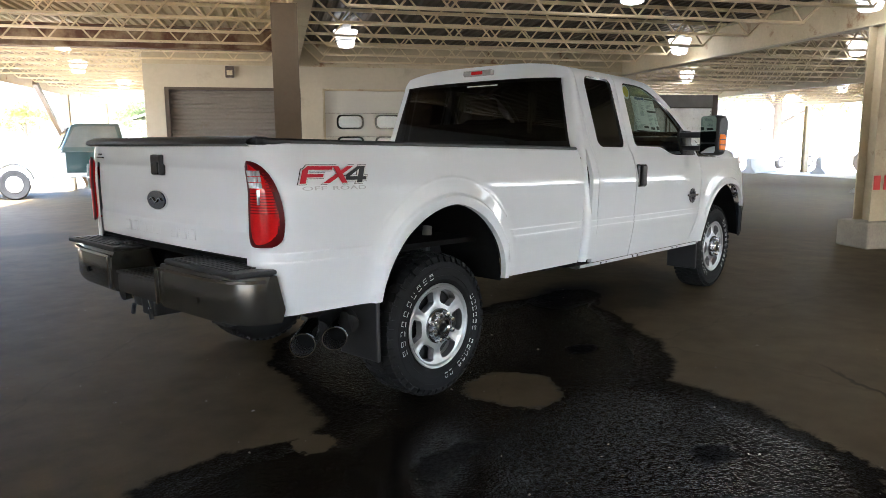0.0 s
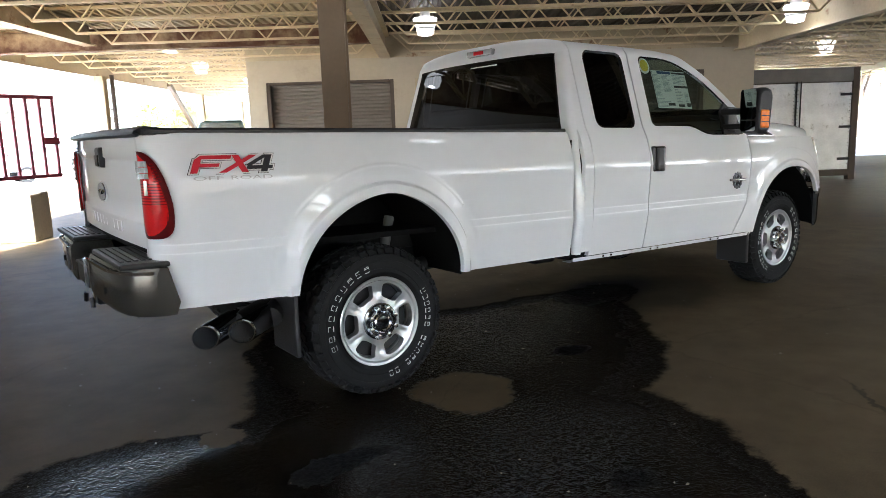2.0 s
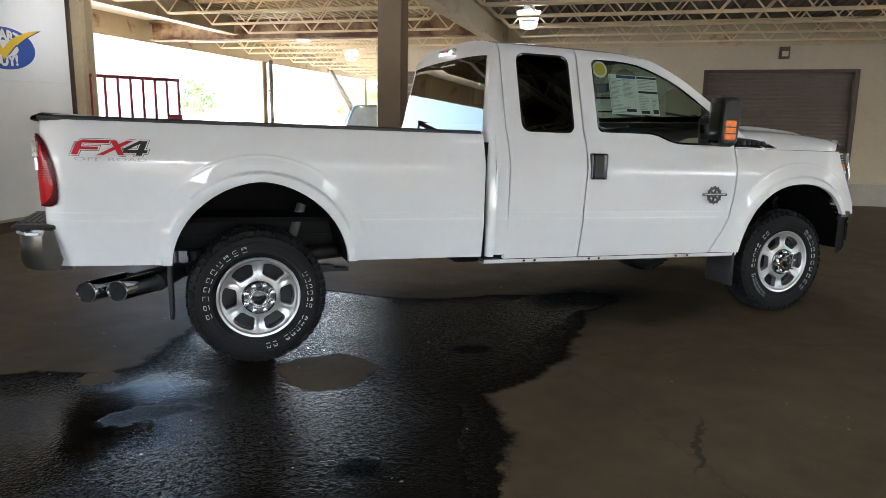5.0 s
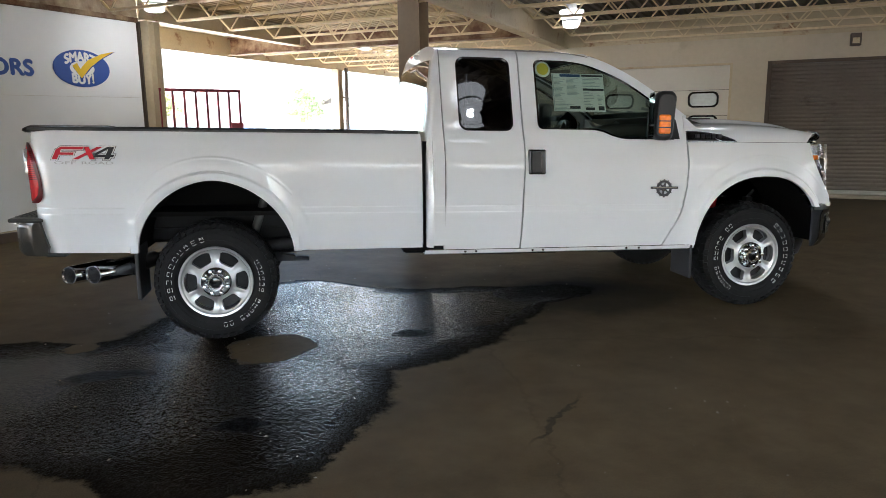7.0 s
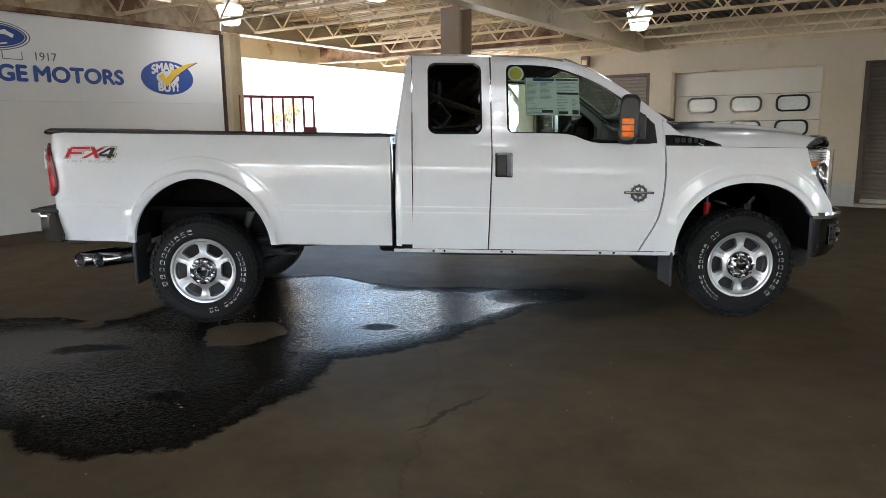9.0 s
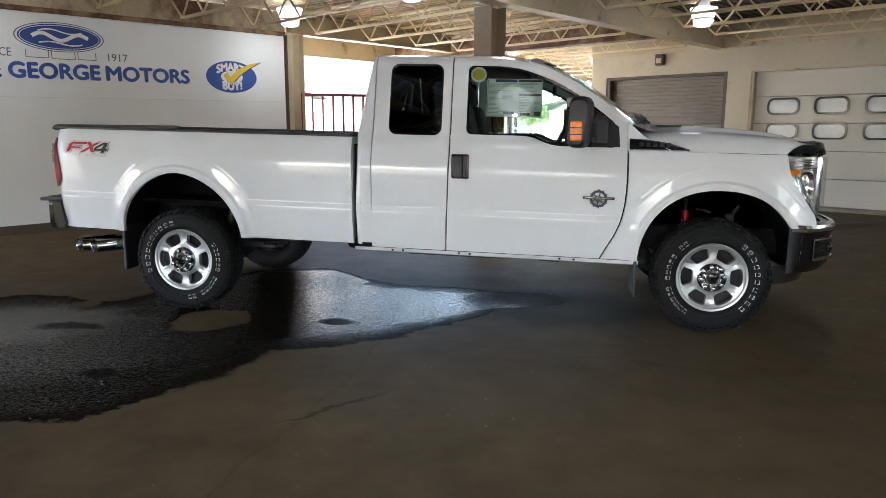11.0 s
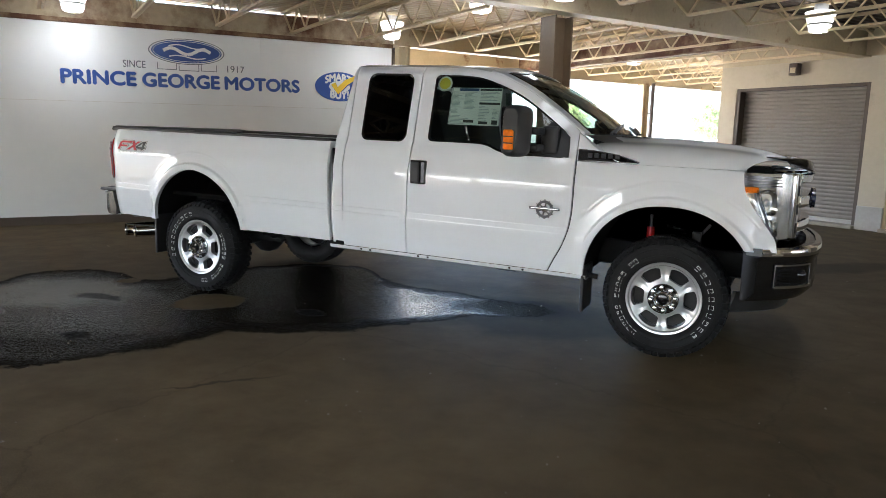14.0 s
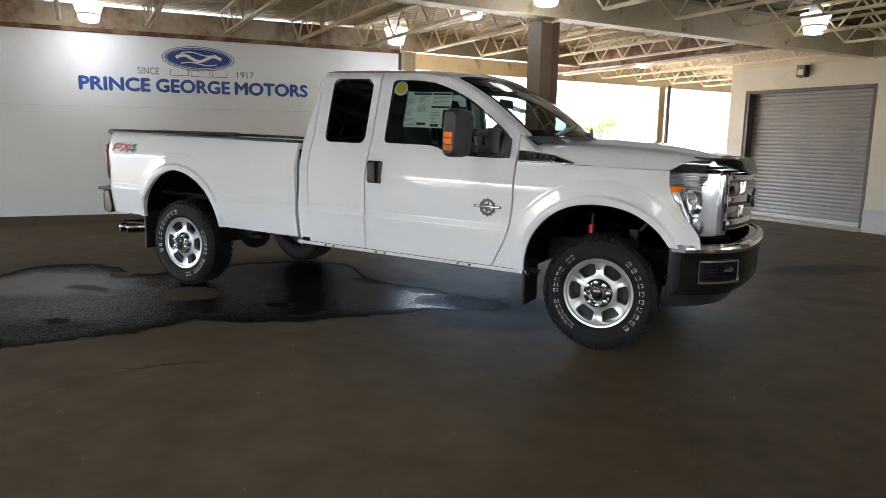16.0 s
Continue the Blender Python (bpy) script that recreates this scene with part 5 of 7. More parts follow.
for name, strokes, mat, g, off in (("decal_edge", LETTER_F + LETTER_X + DIGIT_4, DECAL_BLACK, 0.012, 0.001), ("decal_gap", LETTER_F + LETTER_X + DIGIT_4, WHITE_MARK, 0.0085, 0.0035), ("decal_red", LETTER_F + LETTER_X, DECAL_RED, 0.0, 0.006), ("decal_black", DIGIT_4, DECAL_BLACK, 0.0, 0.006)):
    bm = bmesh.new()
    for k, s in enumerate(slanted(strokes, g)):
        plate(bm, s, 0.0, 0.0008 + 0.0002 * k)
    bmesh.ops.transform(bm, matrix=Matrix.Diagonal((0.775, 0.60, 1, 1)), verts=bm.verts)
    tpart(name, side_patch(bm, -0.937, 1.231, off), mat, bed_side)
for text, x, width in (("OFF", -0.86, 0.13), ("ROAD", -0.665, 0.19)):
    bm = words(text, 0.026, 0.0008, width=width)
    tpart("decal_word", side_patch(bm, x, 1.207, 0.003), DECAL_PALE, bed_side)

# ---- cab ----
cab = tpart("cab", bmesh.new(), WHITE)
CAB_TOP = curve_through([(1.40, 1.996), (1.555, 2.0), (2.0, 2.003), (2.45, 1.998), (2.686, 1.970), (2.95, 1.868), (3.185, 1.725), (3.43, 1.545)])
back_x = curve_through([(0.6, 1.445), (1.40, 1.447), (1.46, 1.455), (1.80, 1.508), (1.93, 1.532), (1.985, 1.555)])
CROWN = 0.058


def corner_r(z):
    """Radius of the cab's rear corners, tighter towards the roof."""
    return min(0.045, 1.569 - back_x(z))


def crown_at(s):
    return CROWN * (1 - min(1.0, abs(s)) ** 3.6)


def lifted(z):
    """How much of the roof's crown the back panel has taken on at z."""
    t = max(0.0, min(1.0, (z - 1.80) / 0.185))
    return t * t * (1.6 - 0.6 * t)



def cab_y(z):
    return flank(z) + crease(z)


# back panel with window opening, both corners included
BACKROWS = [0.62, 0.8, 0.873, 0.907, 0.95, 1.43] + [1.475, 1.478, 1.49, 1.52, 1.55, 1.70, 1.84, 1.87, 1.885, 1.893, 1.895] + [1.915, 1.935, 1.955, 1.975, 1.99, 2.0]
bm = bmesh.new()


def back_col(f, side):
    col = []
    for z in BACKROWS:
        w = cab_y(z) - corner_r(z)
        y = side * f * w
        col.append(Vector((back_x(z), y, z + lifted(z) * crown_at(y / cab_y(z)))))
    return col


def corner_col(th, side):
    col = []
    for z in BACKROWS:
        w, r = cab_y(z), corner_r(z)
        y = side * (w - r + r * math.cos(th))
        col.append(Vector((back_x(z) + r * (1 - math.sin(th)), y, z + lifted(z) * crown_at(y / w))))
    return col


FR = [0.0, 0.2, 0.4, 0.6, 0.78, 0.89, 0.925, 0.95, 1.0]
seq = [corner_col(radians(a), -1) for a in (0, 15, 30, 45, 60, 75)] + [back_col(f, -1) for f in reversed(FR)] + [back_col(f, 1) for f in FR[1:]] + [corner_col(radians(a), 1) for a in (75, 60, 45, 30, 15, 0)]
mids = [i for i, c in enumerate(seq) if abs(c[8].y) <= 0.95 * (cab_y(1.5) - 0.045) + 1e-6 and 6 <= i < len(seq) - 6]
lo_i, hi_i = min(mids), max(mids)
grid(bm, seq, skip=lambda i, j: lo_i <= i < hi_i and 6 <= j < 16)
tpart("cab_back", bm, WHITE, cab)
bm = bmesh.new()
grid(bm, [[p + Vector((-0.004, 0, 0)) for p in c[5:18]] for c in seq[lo_i - 1:hi_i + 2]])
back_glass = tpart("rear_window", bm, DARK_GLASS, cab, "dark tinted rear window")
bm = bmesh.new()
box(bm, back_x(1.955) - 0.035, back_x(1.955) + 0.01, -0.145, 0.145, 1.982, 2.028, 0.012)
stop = tpart("stop_lamp", bm, CLEAR_LENS, cab, "high stop lamp with a red centre")
tpart("stop_lens", boxes((back_x(1.955) - 0.041, back_x(1.955) - 0.03, -0.055, 0.055, 1.992, 2.018), bevel=0.004), RED_LENS, stop)
tpart("glass_mark", boxes((back_x(1.88) - 0.012, back_x(1.88) - 0.008, -0.20, 0.10, 1.900, 1.908)), SIGN_WHITE, back_glass)

LOW = sorted({round(z, 4) for z in [0.605, 1.36, 1.385] + [0.62 + 0.015 * k for k in range(1, 51)] if z <= 1.3851} | {0.855, 0.862, 0.868, 0.873, 0.876, 0.88, 0.879, 0.882, 0.884, 0.893, 0.905, 0.9115, 0.9135, 0.915, 0.918, 0.921, 0.925})
# corner strip between back and rear door
bm = bmesh.new()
STRIP = [z for z in LOW if z > 0.615] + [1.41, 1.43] + BACKROWS[6:]
grid(bm, [[Vector((back_x(z) + corner_r(z) + (1.571 - back_x(z) - corner_r(z)) * k / 4, -cab_y(z), z)) for z in STRIP] for k in range(5)])
lip(bm, (0, 0.03, 0))
strip = tpart("cab_corner", bm, WHITE, cab)
both(strip)


def opening(x, x0, x1, lo, hi, r):
    """Bottom and top of a rounded window opening at x."""
    e = 0.0
    if x < x0 + r:
        e = r - math.sqrt(max(0.0, r * r - (x0 + r - max(x, x0)) ** 2))
    elif x > x1 - r:
        e = r - math.sqrt(max(0.0, r * r - (min(x, x1) - (x1 - r)) ** 2))
    return lo + e, hi - e




def door_sheet(xa, xb, win, wlo, whi, top, r, n_extra=()):
    """Door skin: columns in x between the edge curves xa(z) and xb(z), window opening from wlo(x) to whi(x)."""
    A, Bx = xa(1.5), xb(1.5)
    x0, x1 = win
    xs = {A, Bx, x0, x1}
    for k in range(7):
        xs.add(x0 + r * (1 - math.cos(radians(15 * k))))
        xs.add(x1 - r * (1 - math.cos(radians(15 * k))))
    x = A
    while x < Bx:
        xs.add(x)
        x += 0.06
    xs = sorted(xs)
    xs = [v for i, v in enumerate(xs) if i == 0 or v - xs[i - 1] > 1e-4 or v in (x0, x1)]
    cols, xx = [], []
    for x in xs:
        lo, hi = opening(x, x0, x1, wlo(x), whi(x), r)
        t = top(x)
        hi = min(hi, t - 0.012)
        lo = min(lo, hi - 0.003)
        zs = [z for z in LOW]
        zs += [zs[-1] + (lo - zs[-1]) * k / 4 for k in range(1, 5)]
        nlow = len(zs) - 1
        zs += [lo + (hi - lo) * k / 8 for k in range(1, 9)]
        nhi = len(zs) - 1
        zs += [hi + (t - hi) * k / 6 for k in range(1, 7)]
        f = (x - A) / (Bx - A)
        cols.append([Vector((xa(z) + (xb(z) - xa(z)) * f, -cab_y(z), z)) for z in zs])
        xx.append(x)
    bm = bmesh.new()
    inside = lambda i, j: xx[i] >= x0 - 1e-6 and xx[i + 1] <= x1 + 1e-6 and nlow <= j < nhi
    grid(bm, cols, skip=inside)
    lip(bm, (0, 0.03, 0))
    pane = bmesh.new()
    i0, i1 = min(i for i, v in enumerate(xx) if v >= x0 - 1e-6), max(i for i, v in enumerate(xx) if v <= x1 + 1e-6)
    grid(pane, [[p + Vector((0, 0.010, 0)) for p in c[nlow - 1:nhi + 2]] for c in cols[max(0, i0 - 1):i1 + 2]])
    seal = bmesh.new()
    rim = cols[i0:i1 + 1]
    loop = [c[nlow] for c in rim] + [c[nhi] for c in reversed(rim)]
    n = len(loop)
    mid = sum(loop, Vector()) / n
    for k in range(n):
        a, b = loop[k], loop[(k + 1) % n]
        if (a - b).length < 1e-5:
            continue
        ins = lambda p, q: p + (mid - p).normalized() * q
        seal.faces.new([seal.verts.new(v) for v in (a + Vector((0, -0.001, 0)), b + Vector((0, -0.001, 0)), ins(b, 0.016) + Vector((0, 0.006, 0)), ins(a, 0.016) + Vector((0, 0.006, 0)))])
    return bm, pane, seal


# rear door
bm, pane, seal = door_sheet(lambda z: 1.579 - 0.014 * max(0, min(1, (1.0 - z) / 0.4)), lambda z: 2.143 - 0.026 * max(0, min(1, (1.3 - z) / 0.7)), (1.690, 2.082), lambda x: 1.437, lambda x: 1.950, CAB_TOP, 0.06)
rdoor = tpart("rear_door", bm, WHITE, cab)
rd = tpart("rear_door_window", pane, DARK_GLASS, cab, "dark tinted door window")
both(rd)
both(tpart("window_seal", seal, GLOSS_BLACK, cab))
both(rdoor)

# front door
door_front = curve_through([(0.60, 3.222), (0.68, 3.262), (0.80, 3.325), (0.92, 3.366), (1.05, 3.385), (1.20, 3.390), (2.0, 3.390)])
sill_line = curve_through([(2.2, 1.452), (2.66, 1.452), (2.74, 1.440), (2.86, 1.396), (2.94, 1.388), (3.4, 1.388)])
win_top = curve_through([(2.2, 1.942), (2.44, 1.942), (2.60, 1.930), (2.80, 1.872), (2.95, 1.806), (3.20, 1.640), (3.32, 1.545)])
bm, pane, seal = door_sheet(lambda z: 2.153 - 0.026 * max(0, min(1, (1.3 - z) / 0.7)), door_front, (2.262, 3.325), sill_line, win_top, CAB_TOP, 0.04)
fdoor = tpart("front_door", bm, WHITE, cab)
fglass = tpart("front_door_window", pane, SIDE_GLASS, cab, "clear greenish door window")
both(fglass)
both(tpart("window_seal", seal, GLOSS_BLACK, cab))
both(fdoor)
# sail panel ahead of the glass
bm = bmesh.new()
tri_pts = [(3.085, 1.392), (3.34, 1.392), (3.332, 1.530), (3.20, 1.632), (3.12, 1.56)]
bm.faces.new([bm.verts.new((x, -(cab_y(z) + 0.004), z)) for x, z in tri_pts])
lip(bm, (0, 0.02, 0))
both(tpart("sail_panel", bm, BLACK_TRIM, cab, "black mirror mounting panel"))


def door_handle(x, z):
    y = -cab_y(z - 0.12)
    h = tpart("door_handle", boxes((x, x + 0.128, y - 0.010, y + 0.03, z - 0.175, z), bevel=0.012), GLOSS_BLACK, cab, "black pull handle in a dark recess")
    tpart("grip", boxes((x + 0.012, x + 0.085, y - 0.034, y - 0.012, z - 0.165, z - 0.012), bevel=0.010), BLACK_TRIM, h)
    return h


both(door_handle(2.168, 1.312))

# door emblem: round wheel with a long bar
bm = bmesh.new()
EX, EZ = 3.205, 1.035
ey = -(cab_y(EZ) + 0.002)
rin = [(0.060 * math.cos(a), 0.060 * math.sin(a)) for a in np.linspace(0, math.tau, 33)[:-1]]
rio = [(0.043 * math.cos(a), 0.043 * math.sin(a)) for a in np.linspace(0, math.tau, 33)[:-1]]
ring(bm, [(EX + x, EZ + z) for x, z in rin], [(EX + x, EZ + z) for x, z in rio], ey - 0.008, ey)
for k in range(6):
    a = math.tau * k / 6 + 0.3
    bar(bm, (EX + 0.015 * math.cos(a), ey - 0.005, EZ + 0.015 * math.sin(a)), (EX + 0.05 * math.cos(a), ey - 0.005, EZ + 0.05 * math.sin(a)), 0.013, 0.008)
for k in range(12):
    a = math.tau * k / 12
    bar(bm, (EX + 0.059 * math.cos(a), ey - 0.004, EZ + 0.059 * math.sin(a)), (EX + 0.067 * math.cos(a), ey - 0.004, EZ + 0.067 * math.sin(a)), 0.010, 0.006)
box(bm, EX - 0.108, EX + 0.108, ey - 0.014, ey - 0.004, EZ - 0.004, EZ + 0.014, 0.003)
badge = tpart("door_badge", bm, BADGE_METAL, cab, "round chrome door badge with a bar")
bm = bmesh.new()
lathe(bm, [(0.0, -0.007), (0.016, -0.007), (0.022, -0.004), (0.024, 0.0)], 20, (EX, ey, EZ))
box(bm, EX - 0.095, EX + 0.095, ey - 0.0155, ey - 0.013, EZ + 0.002, EZ + 0.008, 0.001)
tpart("badge_face", bm, CHROME, badge)
both(badge)

# rocker strip
bm = bmesh.new()
grid(bm, [[Vector((x, -y, z)) for y, z in ((1.02, 0.60), (1.012, 0.575), (0.985, 0.565), (0.92, 0.57))] for x in np.linspace(1.43, 3.50, 12)])
both(tpart("rocker", bm, WHITE, cab))
bm = boxes((1.43, 3.4, -0.985, -0.955, 0.60, 1.36))
both(tpart("door_lining", bm, DARK, cab))
bm = bmesh.new()
for x in (1.72, 1.80, 2.22, 2.30, 2.95, 3.05):
    tube(bm, (x, -1.018, 0.588), (x, -1.010, 0.588), 0.009, 8)
tpart("rocker_plug", bm, GLOSS_BLACK, cab)

# roof
bm = bmesh.new()
cols = []
xs = [1.555, 1.57, 1.60, 1.70, 1.9, 2.1, 2.3, 2.45, 2.56, 2.64, 2.69]
for x in xs:
    z_side = CAB_TOP(x)
    w = cab_y(z_side)
    row = []
    for k in range(25):
        s = -1 + 2 * k / 24
        fwd = 0.10 * (1 - s * s) * max(0.0, (x - 2.3) / 0.39)
        row.append(Vector((x + fwd, w * s, z_side + crown_at(s))))
    cols.append(row)
grid(bm, cols)
tpart("roof", bm, WHITE, cab, angle=50)

# windscreen, black border, cowl
def screen(s, t):
    x0, z0 = 2.69, CAB_TOP(2.69)
    x = x0 + (3.425 - x0) * t
    z = CAB_TOP(x)
    w = cab_y(z) - 0.012
    bow = 0.10 + 0.05 * t
    return Vector((x + bow * (1 - s * s), w * s, z + crown_at(s) * (1 - t) + 0.012 * (1 - s * s) * t))


bm = bmesh.new()
grid(bm, [[screen(-1 + 2 * i / 20, j / 12) for j in range(13)] for i in range(21)])
tpart("windscreen", bm, SCREEN_GLASS, cab, "slightly green windscreen")
bm = bmesh.new()
up = Vector((0.003, 0, 0.006))
for s0, s1 in ((-0.925, -0.88), (0.88, 0.925)):
    grid(bm, [[screen(s0 + (s1 - s0) * i / 2, 0.10 + 0.90 * j / 12) + up for j in range(13)] for i in range(3)])
grid(bm, [[screen(-0.92 + 1.84 * i / 20, 0.10 + j * 0.035) + up for j in range(2)] for i in range(21)])
grid(bm, [[screen(-1 + 2 * i / 20, 0.93 + j * 0.07) + up for j in range(2)] for i in range(21)])
tpart("windscreen_border", bm, GLOSS_BLACK, cab)
for s0, s1 in ((-1.0, -0.925), (0.925, 1.0)):
    bm = bmesh.new()
    grid(bm, [[screen(s0 + (s1 - s0) * i / 4, j / 14) + Vector((0.004, 0, 0.011)) for j in range(15)] for i in range(5)])
    lip(bm, (-0.01, 0, -0.014))
    tpart("windscreen_pillar", bm, WHITE, cab, angle=60)
bm = bmesh.new()
grid(bm, [[screen(-0.94 + 1.88 * i / 20, -0.01 + 0.115 * j / 3) + Vector((0.003, 0, 0.012 - 0.001 * j)) for j in range(4)] for i in range(21)])
lip(bm, (-0.006, 0, -0.012))
tpart("roof_header", bm, WHITE, cab, angle=60)
bm = bmesh.new()
grid(bm, [[screen(-1 + 2 * i / 16, 1.0) + Vector((d, 0, dz)) for d, dz in ((0.0, 0.002), (0.05, -0.02), (0.14, -0.045))] for i in range(17)])
tpart("cowl", bm, BLACK_TRIM, cab)
bm = bmesh.new()
for sgn in (-1, 1):
    base = screen(0.35 * sgn - 0.35, 1.02) + Vector((0.03, 0, 0.015))
    tip = screen(0.35 * sgn + 0.30, 0.90) + Vector((0.02, 0, 0.02))
    bar(bm, base, tip, 0.014, 0.02)
    bar(bm, base + Vector((0.02, 0, 0)), base.lerp(tip, 0.5) + Vector((0.01, 0, 0.02)), 0.02, 0.015)
tpart("wiper", bm, BLACK_TRIM, cab)

# white shoulder between pillar foot, vent and bonnet
bm = bmesh.new()
shoulder = []
for x, zt, zi in ((3.394, 1.556, 1.550), (3.425, 1.540, 1.530), (3.46, 1.508, 1.500), (3.50, 1.474, 1.480), (3.56, 1.436, 1.470), (3.62, 1.405, 1.440), (3.68, 1.385, 1.400)):
    shoulder.append([Vector((x, -1.004, 1.376)), Vector((x, -(cab_y(min(zt, 1.44)) - 0.001), min(zt, 1.44) - 0.02)), Vector((x, -(cab_y(zt) - 0.002), zt)), Vector((x, -(cab_y(zt) - 0.03), zt + 0.006)), Vector((x, -0.84, zi))])
grid(bm, shoulder)
both(tpart("cowl_shoulder", bm, WHITE, cab, angle=60))

# tow mirrors
def tow_mirror():
    m = tpart("tow_mirror", bmesh.new(), BLACK_TRIM, label="large black towing mirror with an amber lamp")
    bm = bmesh.new()
    cols = []
    for k, (y, g) in enumerate(((-1.145, 0.86), (-1.16, 0.95), (-1.22, 1.0), (-1.34, 1.0), (-1.375, 0.95), (-1.39, 0.84))):
        cx, cz = 3.10, 1.552
        shape = rounded(0, 0, 0.128 * g, 0.332 * g, 0.045, 5)
        cols.append([Vector((cx + x + (0.015 if z > 0 else 0) + 0.02 * (y + 1.27), y, cz + z)) for x, z in shape + shape[:1]])
    grid(bm, cols)
    bm.faces.new([bm.verts.new(p) for p in cols[-1][:-1]])
    bm.faces.new([bm.verts.new(p) for p in reversed(cols[0][:-1])])
    swing = Matrix.Translation((3.03, -1.365, 0)) @ Matrix.Rotation(radians(-14), 4, "Z") @ Matrix.Diagonal((1, 0.74, 1, 1)) @ Matrix.Translation((-3.10, 1.38, 0))

    def swung(b):
        bmesh.ops.transform(b, matrix=swing, verts=b.verts)
        return b
    tpart("mirror_shell", swung(bm), BLACK_TRIM, m, angle=50)
    tpart("signal_lamp", swung(boxes((3.060, 3.140, -1.401, -1.37, 1.430, 1.560), bevel=0.012)), AMBER, m, "amber side lamp")
    bm = boxes((3.060, 3.140, -1.4045, -1.40, 1.470, 1.477), (3.060, 3.140, -1.4045, -1.40, 1.513, 1.520))
    tpart("lamp_rib", swung(bm), BLACK_TRIM, m)
    bm = bmesh.new()
    sheet = [(y, z) for y, z in rounded(-1.268, 1.60, 0.20, 0.215, 0.03)]
    bm.faces.new([bm.verts.new((3.030, y, z)) for y, z in sheet])
    bm2 = [(y, z) for y, z in rounded(-1.268, 1.445, 0.19, 0.075, 0.02)]
    bm.faces.new([bm.verts.new((3.031, y, z)) for y, z in bm2])
    tpart("mirror_glass", swung(bm), MIRROR, m)
    bm = bmesh.new()
    box(bm, 3.10, 3.17, -1.20, -0.965, 1.535, 1.585, 0.014)
    box(bm, 3.10, 3.17, -1.20, -0.965, 1.425, 1.47, 0.014)
    box(bm, 3.14, 3.26, -1.02, -0.955, 1.40, 1.60, 0.02)
    tpart("mirror_arm", bm, BLACK_TRIM, m)
    return m


mirror = tow_mirror()
both(mirror)

# front wings with vents
wing_front = curve_through([(0.88, 4.665), (0.96, 4.645), (1.02, 4.605), (1.10, 4.545), (1.20, 4.480), (1.28, 4.447), (1.372, 4.437)])
WING_ROWS = sorted({round(z, 4) for z in [0.605, 1.352, 1.365, 1.372] + [0.62 + 0.015 * k for k in range(1, 51)] if z <= 1.3721} | {0.855, 0.862, 0.868, 0.873, 0.876, 0.88, 0.879, 0.882, 0.884, 0.893, 0.905, 0.9115, 0.9135, 0.915, 0.918, 0.921, 0.925})


def wing_y(x, z):
    nose = max(0.0, x - 4.15)
    return flank(z) + flare(x, z, FRONT_ARCH, 0.033) + creased(x, z, FRONT_ARCH) - 0.24 * nose ** 2


bm = bmesh.new()
cols = []
for x in x_samples(3.402, 4.665, FRONT_ARCH, 0.014):
    zb = max(0.605, arch_z(x, FRONT_ARCH))
    if x > 4.2:
        zb = max(zb, 0.885)
    col = []
    for z in rows_from(zb, WING_ROWS):
        xx = max(x, door_front(z) + 0.012 - 0.0) if x < 3.46 else x
        if x < 3.46:
            xx = door_front(z) + 0.012 + (x - 3.402) * (3.46 - door_front(z) - 0.012) / (3.46 - 3.402)
        xx = min(xx, wing_front(z))
        col.append(Vector((xx, -wing_y(xx, z), z)))
    cols.append(col)
grid(bm, cols)
lip(bm, (0, 0.03, 0))
wing = tpart("front_wing", bm, WHITE)
both(wing)
bm = bmesh.new()
vent_rows = []
for k in range(13):
    x = 3.405 + 0.40 * k / 12
    top = 1.452 - 0.064 * (k / 12) ** 2.2
    vent_rows.append([Vector((x, -(1.018 - 0.02 * j / 4), 1.380 + (top - 1.380) * j / 4)) for j in range(5)])
grid(bm, vent_rows)
lip(bm, (0, 0.02, 0))
vent = tpart("wing_vent", bm, GLOSS_BLACK, label="black side vent with chrome edging")
bm = bmesh.new()
for a, b in zip(vent_rows, vent_rows[1:]):
    bar(bm, a[0] + Vector((0, -0.003, 0)), b[0] + Vector((0, -0.003, 0)), 0.006)
    bar(bm, a[4] + Vector((0, -0.003, 0)), b[4] + Vector((0, -0.003, 0)), 0.005)
tpart("vent_edge", bm, SMOKED, vent)
bm = bmesh.new()
for k in range(5):
    x = 3.47 + 0.045 * k
    box(bm, x, x + 0.03, -1.022, -1.008, 1.40, 1.432, 0.004)
tpart("vent_badge", bm, STEEL_DARK, vent)
both(vent)

# bonnet
def bonnet(x, s):
    """s: -1 right shut line, 0 centre."""
    f = (x - 3.44) / (4.83 - 3.44)
    a = abs(s)
    prof = curve_through([(0.0, 1.0), (0.50, 0.97), (0.56, 0.94), (0.62, 0.80), (0.70, 0.74), (0.84, 0.66), (0.92, 0.52), (0.97, 0.28), (1.0, 0.0)])
    height = curve_through([(3.4, 0.178), (3.9, 0.185), (4.3, 0.165), (4.55, 0.13), (4.70, 0.085), (4.80, 0.03), (4.85, -0.01)])
    low = 1.374
    w = 1.008 - 0.24 * max(0.0, x - 4.15) ** 2 - 0.02
    return Vector((x + 0.0, w * s, low + prof(a) * height(x)))


bm = bmesh.new()
S = [-1, -0.985, -0.97, -0.945, -0.92, -0.88, -0.84, -0.77, -0.70, -0.66, -0.62, -0.59, -0.56, -0.53, -0.50, -0.4, -0.3, -0.15, 0]
S = S + [-s for s in reversed(S[:-1])]
hood_cols = []
for k in range(25):
    f = k / 24
    col = []
    for s in S:
        x0 = 3.44 + 0.18 * (1 - s * s)
        x1 = 4.44 + 0.39 * (1 - abs(s) ** 4.5)
        p = bonnet(x0 + (x1 - x0) * f, s)
        col.append(p)
    hood_cols.append(col)
grid(bm, hood_cols)
